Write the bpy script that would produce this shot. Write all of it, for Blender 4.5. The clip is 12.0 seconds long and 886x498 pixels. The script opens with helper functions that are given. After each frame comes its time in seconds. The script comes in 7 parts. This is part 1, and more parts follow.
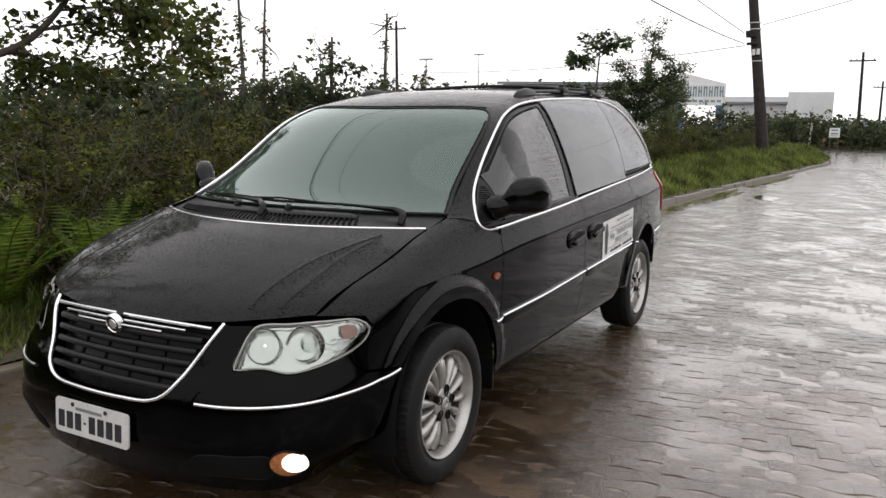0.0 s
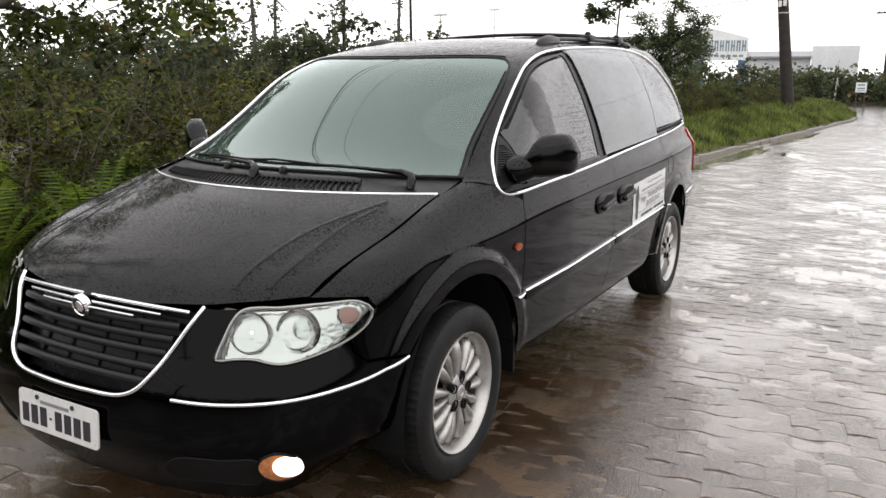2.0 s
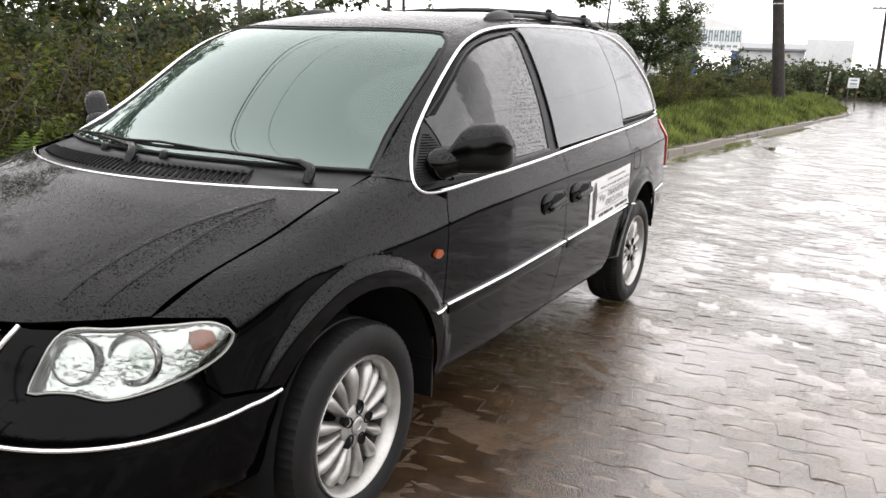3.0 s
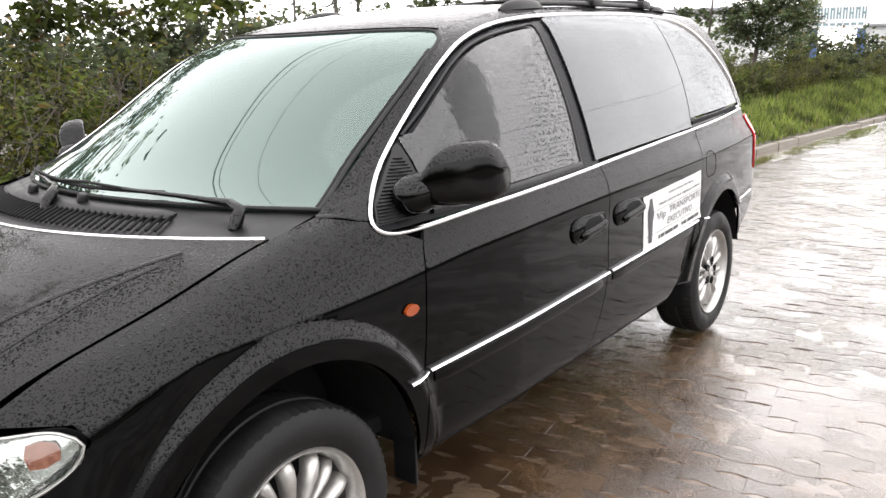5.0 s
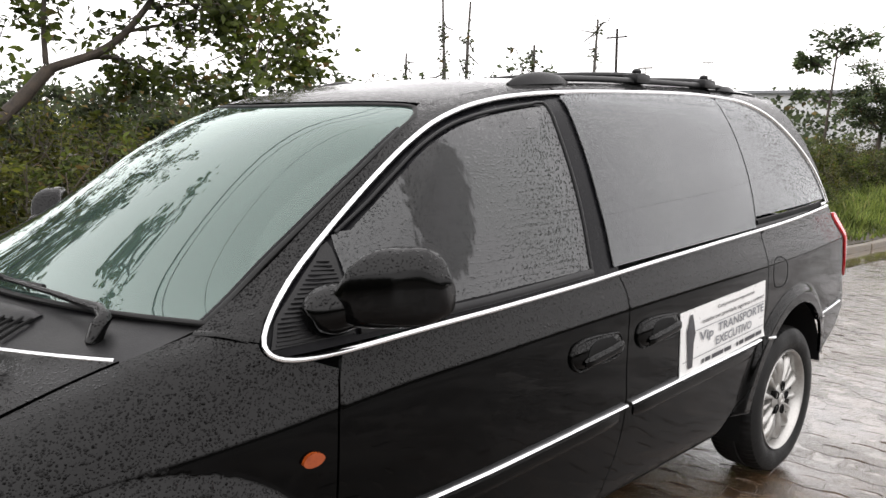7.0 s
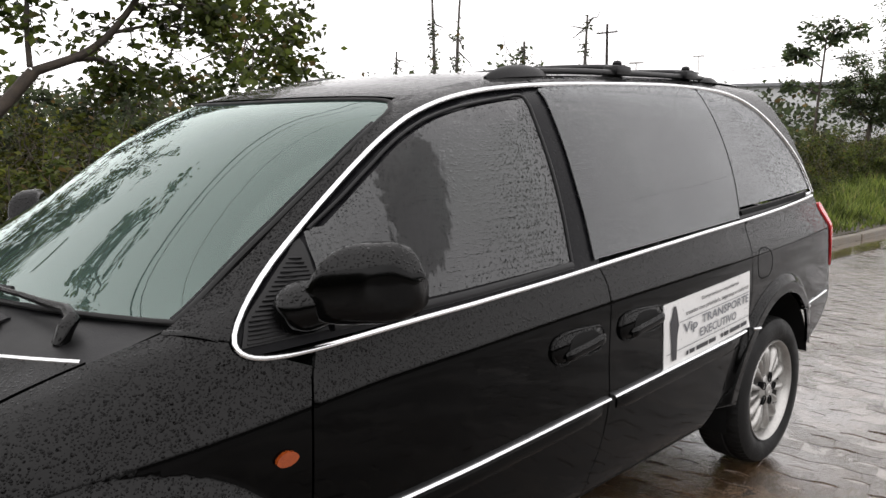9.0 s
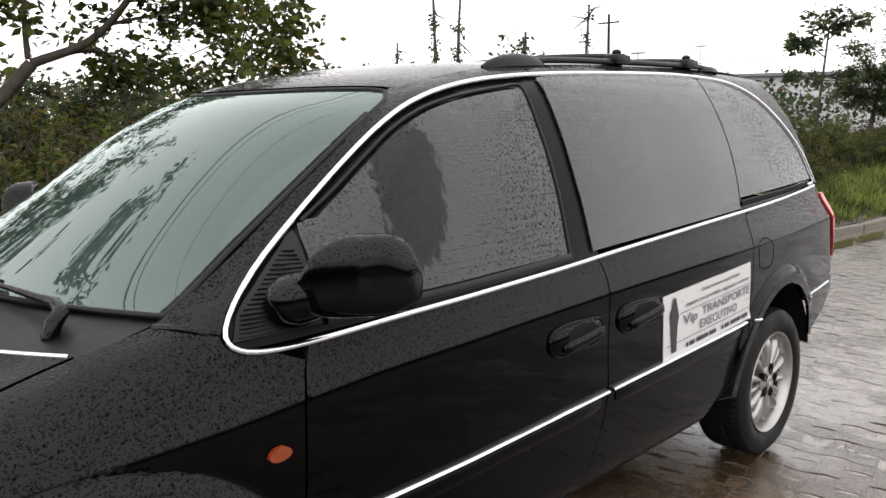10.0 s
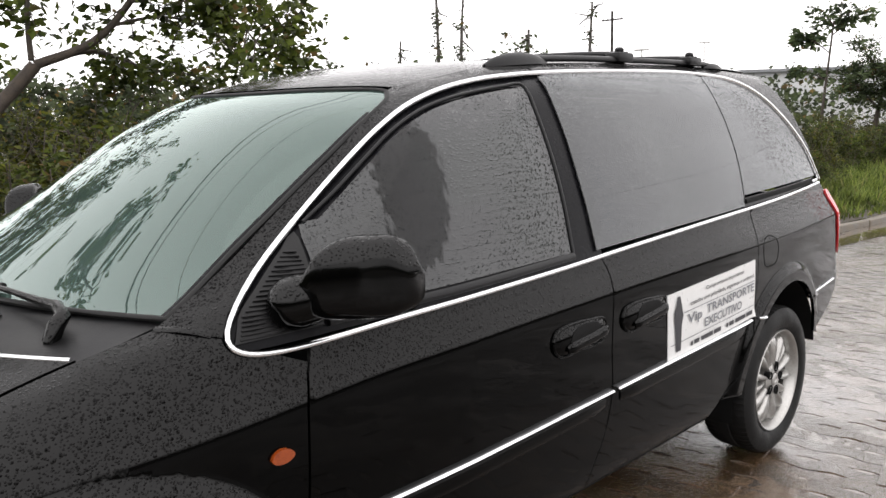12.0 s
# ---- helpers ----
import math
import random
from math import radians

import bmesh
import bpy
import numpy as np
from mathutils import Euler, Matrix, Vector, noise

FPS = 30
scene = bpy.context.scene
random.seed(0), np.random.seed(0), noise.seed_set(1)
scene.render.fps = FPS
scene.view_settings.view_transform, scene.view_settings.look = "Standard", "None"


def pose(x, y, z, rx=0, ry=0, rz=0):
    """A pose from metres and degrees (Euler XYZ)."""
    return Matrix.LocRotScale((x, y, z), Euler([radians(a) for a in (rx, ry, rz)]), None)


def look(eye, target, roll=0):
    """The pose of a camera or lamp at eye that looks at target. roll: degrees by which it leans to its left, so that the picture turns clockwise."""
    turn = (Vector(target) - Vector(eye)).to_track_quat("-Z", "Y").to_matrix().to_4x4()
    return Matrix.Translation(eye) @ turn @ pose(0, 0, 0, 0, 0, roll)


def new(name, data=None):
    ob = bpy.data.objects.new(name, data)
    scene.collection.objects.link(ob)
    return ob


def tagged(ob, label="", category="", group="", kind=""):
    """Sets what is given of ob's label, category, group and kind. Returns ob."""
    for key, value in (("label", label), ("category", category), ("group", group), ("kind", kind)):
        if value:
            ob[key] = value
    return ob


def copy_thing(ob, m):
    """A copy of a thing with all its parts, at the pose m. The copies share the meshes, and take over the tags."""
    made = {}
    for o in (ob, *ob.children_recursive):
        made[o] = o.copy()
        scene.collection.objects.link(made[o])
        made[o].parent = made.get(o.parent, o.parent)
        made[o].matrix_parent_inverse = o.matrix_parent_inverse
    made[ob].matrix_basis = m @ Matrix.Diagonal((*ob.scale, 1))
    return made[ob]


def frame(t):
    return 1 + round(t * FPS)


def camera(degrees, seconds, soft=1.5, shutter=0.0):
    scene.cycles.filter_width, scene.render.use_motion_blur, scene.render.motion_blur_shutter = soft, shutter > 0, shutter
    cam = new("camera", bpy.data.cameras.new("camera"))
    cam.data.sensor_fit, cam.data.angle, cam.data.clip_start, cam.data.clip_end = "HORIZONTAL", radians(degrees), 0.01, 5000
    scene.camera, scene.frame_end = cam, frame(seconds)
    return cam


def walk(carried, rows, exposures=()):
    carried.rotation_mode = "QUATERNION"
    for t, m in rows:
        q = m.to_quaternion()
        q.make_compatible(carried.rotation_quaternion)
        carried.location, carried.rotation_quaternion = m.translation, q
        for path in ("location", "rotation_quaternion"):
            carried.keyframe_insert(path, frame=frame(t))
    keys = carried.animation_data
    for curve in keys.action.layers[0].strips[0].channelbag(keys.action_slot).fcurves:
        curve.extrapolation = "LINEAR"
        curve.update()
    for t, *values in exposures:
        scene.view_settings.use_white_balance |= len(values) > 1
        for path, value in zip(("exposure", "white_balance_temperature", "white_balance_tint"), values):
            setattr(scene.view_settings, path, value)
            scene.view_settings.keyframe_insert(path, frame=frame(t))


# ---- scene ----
cam = camera(58.9, 12.0)

PATH = [
    (0, (2.425, -2.789, 1.506), (1.479, -1.055, 1.19), 0.8),
    (0.5, (2.425, -2.768, 1.501), (1.472, -1.043, 1.157), 0.9),
    (1, (2.403, -2.728, 1.494), (1.393, -1.043, 1.119), 0.9),
    (1.5, (2.293, -2.586, 1.492), (1.334, -0.876, 1.098), 1.6),
    (2, (2.233, -2.431, 1.475), (1.263, -0.733, 1.057), 0.4),
    (2.5, (2.264, -2.15, 1.475), (1.215, -0.489, 1.101), 2.8),
    (2.6, (2.282, -2.092, 1.464), (1.207, -0.446, 1.099), 2.8),
    (3, (2.245, -1.886, 1.471), (1.306, -0.182, 1.007), 2.5),
    (3.5, (2.183, -1.687, 1.488), (1.178, -0.008, 1.075), 2.1),
    (3.7, (2.181, -1.61, 1.494), (1.171, 0.064, 1.073), 2.2),
    (5.3, (2.276, -1.007, 1.479), (1.084, 0.53, 1.013), -1.5),
    (5.5, (2.221, -0.901, 1.523), (1.071, 0.665, 1.049), -0.8),
    (6, (2.167, -0.745, 1.478), (0.953, 0.792, 1.071), -2.2),
    (6.5, (2.214, -0.57, 1.515), (0.842, 0.85, 1.192), 0.7),
    (7, (2.257, -0.501, 1.512), (0.86, 0.899, 1.218), 1.0),
    (7.5, (2.281, -0.485, 1.507), (0.889, 0.919, 1.211), 0.1),
    (7.7, (2.265, -0.468, 1.508), (0.885, 0.946, 1.197), 0.4),
    (9.3, (2.279, -0.446, 1.5), (0.893, 0.966, 1.205), -0.0),
    (9.5, (2.275, -0.432, 1.505), (0.908, 0.997, 1.203), -0.0),
    (10, (2.27, -0.424, 1.497), (0.882, 0.98, 1.177), -0.1),
    (10.5, (2.262, -0.414, 1.498), (0.889, 1.002, 1.168), -0.1),
    (11, (2.26, -0.41, 1.5), (0.896, 1.014, 1.166), -0.1),
    (11.5, (2.261, -0.407, 1.502), (0.904, 1.023, 1.163), -0.6),
    (12, (2.268, -0.415, 1.501), (0.873, 0.98, 1.177), -0.5),
]
EXPOSURES = [(0, -0.43), (1.0, -0.42), (1.5, -0.25), (2.5, 0.22), (3.5, 0.48), (5.5, 0.9), (6.0, 0.82), (6.5, 0.62), (7.0, 0.3), (7.5, 0.02), (9.5, -0.08), (10.2, -0.04), (11.0, 0.1), (12.0, 0.18)]
walk(cam, [(t, look(eye, target, roll)) for t, eye, target, roll in PATH], exposures=EXPOSURES)

# ---- world and light: overcast, raining ----
world = bpy.data.worlds.new("overcast_sky")
scene.world = world
world.use_nodes = True
wn, wl = world.node_tree.nodes, world.node_tree.links
sky = wn.new("ShaderNodeTexSky")
sky.sky_type, sky.sun_disc, sky.sun_elevation, sky.sun_rotation = "NISHITA", False, radians(52), radians(140)
grey = wn.new("ShaderNodeHueSaturation")
grey.inputs["Saturation"].default_value = 0.10
wl.new(sky.outputs[0], grey.inputs["Color"])
cloud = wn.new("ShaderNodeMix")
cloud.data_type = "RGBA"
cloud.inputs[0].default_value = 0.75
cloud.inputs[7].default_value = (15.2, 14.7, 14.8, 1)
wl.new(grey.outputs[0], cloud.inputs[6])
wl.new(cloud.outputs[2], wn["Background"].inputs["Color"])
wn["Background"].inputs["Strength"].default_value = 0.15
sun = new("sun", bpy.data.lights.new("sun", "SUN"))
sun.data.energy, sun.data.angle, sun.data.color = 0.6, radians(110), (1, 0.97, 0.93)
sun.matrix_world = look((4, -5, 9), (0, 0, 0))


# ---- materials ----
def ramp(nt, fac, stops):
    n = nt.nodes.new("ShaderNodeValToRGB")
    while len(n.color_ramp.elements) < len(stops):
        n.color_ramp.elements.new(0.5)
    for e, (p, c) in zip(n.color_ramp.elements, stops):
        e.position, e.color = p, (*c, 1) if isinstance(c, tuple) else (c, c, c, 1)
    nt.links.new(fac, n.inputs[0])
    return n.outputs[0]


def tex(nt, kind, scale, coord="Object", **given):
    """A noise or Voronoi texture in metres; returns the node."""
    c = nt.nodes.new("ShaderNodeTexCoord")
    n = nt.nodes.new({"noise": "ShaderNodeTexNoise", "cells": "ShaderNodeTexVoronoi"}[kind])
    n.inputs["Scale"].default_value = scale
    for key, v in given.items():
        n.inputs[key].default_value = v
    if coord == "World":
        c = nt.nodes.new("ShaderNodeNewGeometry")
    nt.links.new(c.outputs["Position" if coord == "World" else coord], n.inputs["Vector"])
    return n


def calc(nt, op, a, b=0.0, c=0.0):
    n = nt.nodes.new("ShaderNodeMath")
    n.operation = op
    for i, v in enumerate((a, b, c)):
        if isinstance(v, (int, float)):
            n.inputs[i].default_value = v
        else:
            nt.links.new(v, n.inputs[i])
    return n.outputs[0]


def bumped(nt, height, distance, strength=1.0, normal=None):
    n = nt.nodes.new("ShaderNodeBump")
    n.inputs["Strength"].default_value, n.inputs["Distance"].default_value = strength, distance
    nt.links.new(height, n.inputs["Height"])
    if normal:
        nt.links.new(normal, n.inputs["Normal"])
    return n.outputs[0]


def surface(name, color=(0.5, 0.5, 0.5), rough=0.5, metal=0.0, **given):
    m = bpy.data.materials.new(name)
    m.use_nodes = True
    b = m.node_tree.nodes["Principled BSDF"]
    b.inputs["Base Color"].default_value = (*color, 1)
    b.inputs["Roughness"].default_value, b.inputs["Metallic"].default_value = rough, metal
    for key, v in given.items():
        b.inputs[key.replace("_", " ")].default_value = v
    return m, m.node_tree, b


def mottled(name, light, dark, scale, rough=(0.6, 0.9), metal=0.0, bump=0.0, grain=8.0, coord="Object", **given):
    """Two scales of variation in colour and gloss, with a fine relief."""
    m, nt, b = surface(name, light, rough[0], metal, **given)
    big, fine = tex(nt, "noise", scale, coord, Detail=6.0), tex(nt, "noise", scale * grain, coord, Detail=4.0)
    f = calc(nt, "ADD", calc(nt, "MULTIPLY", big.outputs[0], 0.65), calc(nt, "MULTIPLY", fine.outputs[0], 0.35))
    nt.links.new(ramp(nt, f, [(0.36, dark), (0.64, light)]), b.inputs["Base Color"])
    nt.links.new(ramp(nt, f, [(0.35, rough[0]), (0.65, rough[1])]), b.inputs["Roughness"])
    if bump:
        nt.links.new(bumped(nt, fine.outputs[0], bump), b.inputs["Normal"])
    return m


def drops(nt, b, sizes=((105.0, 0.0038, 0.46), (185.0, 0.0030, 0.95)), upward=False, sky_sheen=0.0):
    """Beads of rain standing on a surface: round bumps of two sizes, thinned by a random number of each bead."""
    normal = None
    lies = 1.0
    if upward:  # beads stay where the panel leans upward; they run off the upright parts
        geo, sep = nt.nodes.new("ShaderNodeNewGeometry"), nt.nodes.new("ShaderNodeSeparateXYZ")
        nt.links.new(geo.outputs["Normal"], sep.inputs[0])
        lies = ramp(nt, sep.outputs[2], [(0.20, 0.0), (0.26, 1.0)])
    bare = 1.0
    for scale, height, amount in sizes:
        v = tex(nt, "cells", scale, Randomness=1.0)
        near = calc(nt, "SUBTRACT", 0.40, v.outputs["Distance"])
        dome = calc(nt, "POWER", calc(nt, "MAXIMUM", calc(nt, "MULTIPLY", near, 2.4), 0.0), 0.55)
        split = nt.nodes.new("ShaderNodeSeparateColor")
        nt.links.new(v.outputs["Color"], split.inputs[0])
        kept = calc(nt, "LESS_THAN", split.outputs[0], amount)
        bead = calc(nt, "MULTIPLY", dome, kept)
        bare = calc(nt, "SUBTRACT", bare, calc(nt, "MULTIPLY", bead, 0.8))
        normal = bumped(nt, calc(nt, "MULTIPLY", bead, lies), height, 1.0, normal)
    if sky_sheen:  # sky's grey sheen painted into the base colour of upward faces, between the beads
        nt.links.new(calc(nt, "ADD", 0.0007, calc(nt, "MULTIPLY", calc(nt, "MULTIPLY", lies, calc(nt, "MAXIMUM", bare, 0.0)), sky_sheen)), b.inputs["Base Color"])
    nt.links.new(normal, b.inputs["Normal"])
    return normal


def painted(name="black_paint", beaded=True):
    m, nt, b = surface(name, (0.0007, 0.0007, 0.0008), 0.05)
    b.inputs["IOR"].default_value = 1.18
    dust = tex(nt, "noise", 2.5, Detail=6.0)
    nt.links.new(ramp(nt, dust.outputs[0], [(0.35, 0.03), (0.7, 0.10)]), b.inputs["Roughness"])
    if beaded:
        drops(nt, b, upward=True, sky_sheen=0.017)
    return m


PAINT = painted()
BUMPERPAINT = painted("black_bumper_paint", False)
PLASTIC = mottled("black_plastic", (0.007, 0.007, 0.008), (0.004, 0.004, 0.004), 9, (0.30, 0.48), bump=0.0006, grain=30, Specular_IOR_Level=0.25)
TRIMBLACK = mottled("satin_black_trim", (0.008, 0.008, 0.009), (0.004, 0.004, 0.005), 7, (0.16, 0.3), Specular_IOR_Level=0.07)
CHROME = mottled("chrome", (0.86, 0.87, 0.88), (0.76, 0.77, 0.78), 14, (0.08, 0.22), 0.0 + 1.0)
ALLOY = mottled("silver_alloy", (0.4464, 0.4392, 0.4248), (0.3456, 0.3384, 0.3240), 12, (0.28, 0.42), 0.8)
# alloy darkened in colour: the shade seen between the spokes
BARREL = mottled("shade_darkened_alloy", (0.09, 0.085, 0.08), (0.05, 0.047, 0.044), 14, (0.4, 0.6), 0.5)
RUBBER = mottled("wet_rubber", (0.010, 0.010, 0.010), (0.005, 0.005, 0.005), 14, (0.45, 0.7), bump=0.0008, Specular_IOR_Level=0.22)
DARK = mottled("dark_underside", (0.007, 0.007, 0.007), (0.003, 0.003, 0.003), 5, (0.7, 0.9), Specular_IOR_Level=0.15)


def glazing(name, tint, haze, rough=0.02, wet=1.0, mist_color=(0.10, 0.115, 0.115), ior=1.5, wiped=None, sheen=(1, 1, 1)):
    """Tinted glass: part clear, part misted by breath on the inside."""
    m, nt, b = surface(name, tint, rough)
    clear = nt.nodes.new("ShaderNodeBsdfTransparent")
    clear.inputs[0].default_value = (*tint, 1)
    b.inputs["Base Color"].default_value = (*mist_color, 1)
    mist = tex(nt, "noise", 2.2, Detail=4.0)
    amount = ramp(nt, mist.outputs[0], [(0.3, haze * 0.8), (0.7, haze)])
    if wiped:  # a hand-wiped oval in the mist, its lower edge run into streaks
        c, sep = nt.nodes.new("ShaderNodeTexCoord"), nt.nodes.new("ShaderNodeSeparateXYZ")
        nt.links.new(c.outputs["Object"], sep.inputs[0])
        squeeze = nt.nodes.new("ShaderNodeMapping")
        squeeze.inputs["Scale"].default_value = (1, 1, 0.10)
        nt.links.new(c.outputs["Object"], squeeze.inputs[0])
        streak = nt.nodes.new("ShaderNodeTexNoise")
        streak.inputs["Scale"].default_value = 60.0
        nt.links.new(squeeze.outputs[0], streak.inputs["Vector"])
        cy, cz, ry, rz, lean = wiped
        along = calc(nt, "SUBTRACT", calc(nt, "SUBTRACT", sep.outputs[1], cy), calc(nt, "MULTIPLY", calc(nt, "SUBTRACT", sep.outputs[2], cz), lean))
        du = calc(nt, "POWER", calc(nt, "ABSOLUTE", calc(nt, "DIVIDE", along, ry)), 2.0)
        dv = calc(nt, "POWER", calc(nt, "ABSOLUTE", calc(nt, "DIVIDE", calc(nt, "SUBTRACT", sep.outputs[2], cz), rz)), 2.6)
        far = calc(nt, "ADD", calc(nt, "ADD", du, dv), calc(nt, "MULTIPLY", calc(nt, "SUBTRACT", streak.outputs[0], 0.5), 1.5))
        amount = calc(nt, "MULTIPLY", amount, ramp(nt, far, [(0.80, 0.12), (1.0, 1.0)]))
    gloss = nt.nodes.new("ShaderNodeBsdfGlossy")
    gloss.inputs["Roughness"].default_value = rough
    gloss.inputs[0].default_value = (*sheen, 1)
    if wet:
        n = drops(nt, b, ((105.0, 0.0050, 0.26 * wet), (175.0, 0.0044, 0.52 * wet)))
        nt.links.new(n, gloss.inputs["Normal"])
    mix = nt.nodes.new("ShaderNodeMixShader")
    nt.links.new(amount, mix.inputs[0])
    nt.links.new(clear.outputs[0], mix.inputs[1])
    nt.links.new(b.outputs[0], mix.inputs[2])
    fres = nt.nodes.new("ShaderNodeFresnel")
    fres.inputs["IOR"].default_value = ior
    top_mix = nt.nodes.new("ShaderNodeMixShader")
    nt.links.new(fres.outputs[0], top_mix.inputs[0])
    nt.links.new(mix.outputs[0], top_mix.inputs[1])
    nt.links.new(gloss.outputs[0], top_mix.inputs[2])
    nt.links.new(top_mix.outputs[0], nt.nodes["Material Output"].inputs[0])
    return m


WINDSCREEN = glazing("windscreen_glass", (0.54, 0.76, 0.69), 0.40, 0.012, 0.0, (0.11, 0.17, 0.15), 1.54, sheen=(0.85, 1.0, 0.95))
PRIVACY_WIPED = glazing("misted_side_glass", (0.09, 0.10, 0.10), 0.66, 0.03, 1.0, (0.030, 0.033, 0.034), 1.36, (0.93, 1.325, 0.115, 0.185, 0.22))
PRIVACY = glazing("dark_tinted_glass", (0.09, 0.10, 0.10), 0.62, 0.03, 1.6, (0.052, 0.056, 0.057), 1.40, sheen=(0.80, 0.82, 0.84))


def emitting(name, color, strength):
    m, nt, b = surface(name, color, 0.3)
    b.inputs["Emission Color"].default_value, b.inputs["Emission Strength"].default_value = (*color, 1), strength
    return m


def lens(name, tint, rough=0.03):
    """A clear or coloured moulded lens."""
    m, nt, b = surface(name, tint, rough)
    clear = nt.nodes.new("ShaderNodeBsdfTransparent")
    clear.inputs[0].default_value = (*tint, 1)
    gloss = nt.nodes.new("ShaderNodeBsdfGlossy")
    gloss.inputs["Roughness"].default_value = rough
    fres = nt.nodes.new("ShaderNodeFresnel")
    fres.inputs["IOR"].default_value = 1.45
    mix = nt.nodes.new("ShaderNodeMixShader")
    for a, i in ((fres.outputs[0], 0), (clear.outputs[0], 1), (gloss.outputs[0], 2)):
        nt.links.new(a, mix.inputs[i])
    nt.links.new(mix.outputs[0], nt.nodes["Material Output"].inputs[0])
    return m


def faceted():
    """Bright pressed reflector with fluted facets."""
    m, nt, b = surface("lamp_reflector", (0.46, 0.46, 0.45), 0.10, 1.0)
    v = tex(nt, "noise", 55.0, Detail=3.0)
    nt.links.new(bumped(nt, v.outputs[0], 0.0024), b.inputs["Normal"])
    return m


REFLECTOR = faceted()
CLEAR = lens("clear_lamp_lens", (0.93, 0.95, 0.94))
AMBER = mottled("amber_lens", (0.30, 0.058, 0.010), (0.20, 0.035, 0.006), 40, (0.1, 0.2))
AMBERBOWL = mottled("amber_lit_bowl", (0.50, 0.20, 0.07), (0.30, 0.10, 0.04), 60, (0.15, 0.3))
REDLENS = mottled("red_lens", (0.5270, 0.0255, 0.0255), (0.3570, 0.0127, 0.0170), 40, (0.08, 0.16))
GLOW = emitting("fog_lamp_glow", (1.0, 0.90, 0.74), 2.2)
PARKGLOW = emitting("parking_bulb_glow", (0.95, 0.97, 1.0), 6.0)
ENAMEL = mottled("white_enamel", (0.5920, 0.5920, 0.5760), (0.5120, 0.5120, 0.4960), 18, (0.25, 0.4))
VINYL = mottled("white_vinyl", (0.6880, 0.6880, 0.6794), (0.6364, 0.6364, 0.6278), 10, (0.25, 0.4))
INK = mottled("black_ink", (0.025, 0.025, 0.03), (0.015, 0.015, 0.02), 20, (0.3, 0.5))
GREYINK = mottled("grey_ink", (0.1920, 0.2000, 0.2160), (0.1520, 0.1600, 0.1760), 20, (0.3, 0.5))
CLOTH = mottled("grey_seat_cloth", (0.2520, 0.2580, 0.2520), (0.1980, 0.2040, 0.1980), 25, (0.8, 0.95), bump=0.001)
DASH = mottled("grey_dashboard", (0.0960, 0.1080, 0.1080), (0.0660, 0.0720, 0.0720), 12, (0.5, 0.7), bump=0.0005)
LIME = mottled("lime_paper", (0.42, 0.62, 0.06), (0.30, 0.48, 0.04), 15, (0.5, 0.7))


def wet_plastic():
    m, nt, b = surface("rain_beaded_plastic", (0.002, 0.002, 0.0025), 0.10)
    b.inputs["IOR"].default_value = 1.26
    # last value: sky sheen painted into the plastic's upward faces
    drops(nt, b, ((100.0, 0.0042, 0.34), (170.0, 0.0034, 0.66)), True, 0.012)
    return m


PLASTICWET = wet_plastic()


def leafy(name, dark, light, rough=0.38, dry=(0.16, 0.11, 0.04)):
    """Wet leaves: each leaf its own tone, a few dry, some light coming through."""
    m, nt, b = surface(name, dark, rough, Specular_IOR_Level=0.22)
    geo = nt.nodes.new("ShaderNodeNewGeometry")
    tone = ramp(nt, geo.outputs["Random Per Island"], [(0.0, dark), (0.55, light), (0.93, tuple(v * 1.25 for v in light)), (0.97, dry)])
    blotch = tex(nt, "noise", 1.3, Detail=3.0)
    mix = nt.nodes.new("ShaderNodeMix")
    mix.data_type, mix.blend_type = "RGBA", "MULTIPLY"
    mix.inputs[0].default_value = 1.0
    nt.links.new(tone, mix.inputs[6])
    nt.links.new(ramp(nt, blotch.outputs[0], [(0.36, 0.28), (0.64, 1.4)]), mix.inputs[7])
    nt.links.new(mix.outputs[2], b.inputs["Base Color"])
    thin = nt.nodes.new("ShaderNodeBsdfTranslucent")
    nt.links.new(mix.outputs[2], thin.inputs[0])
    both = nt.nodes.new("ShaderNodeMixShader")
    both.inputs[0].default_value = 0.55
    nt.links.new(b.outputs[0], both.inputs[1])
    nt.links.new(thin.outputs[0], both.inputs[2])
    nt.links.new(both.outputs[0], nt.nodes["Material Output"].inputs[0])
    return m


LEAF_SHRUB = leafy("shrub_leaf", (0.010, 0.014, 0.003), (0.090, 0.097, 0.015))
LEAF_BROAD = leafy("broad_leaf", (0.022, 0.035, 0.008), (0.090, 0.114, 0.024), 0.3)
LEAF_DARK = leafy("dark_leaf", (0.036, 0.056, 0.028), (0.105, 0.138, 0.062), 0.4)
LEAF_FERN = leafy("fern_leaf", (0.06, 0.10, 0.014), (0.15, 0.22, 0.03), 0.45)
LEAF_FAR = leafy("far_leaf", (0.0360, 0.0503, 0.0248), (0.0713, 0.0892, 0.0428), 0.6)
BLADE = leafy("grass_blade", (0.052, 0.082, 0.016), (0.145, 0.180, 0.04), 0.5, (0.24, 0.20, 0.09))
BARK = mottled("grey_bark", (0.0805, 0.0630, 0.0490), (0.0315, 0.0245, 0.0196), 9, (0.6, 0.9), bump=0.01, grain=5)
DEADWOOD = mottled("dead_wood", (0.0910, 0.0805, 0.0700), (0.0350, 0.0315, 0.0280), 6, (0.6, 0.9), bump=0.01, grain=5)
SOIL = mottled("wet_soil", (0.0525, 0.0406, 0.0252), (0.0210, 0.0182, 0.0105), 2.2, (0.5, 0.9), bump=0.02, grain=7)
KERBSTONE = mottled("wet_concrete", (0.150, 0.125, 0.095), (0.060, 0.050, 0.034), 4, (0.3, 0.6), bump=0.004, grain=10)
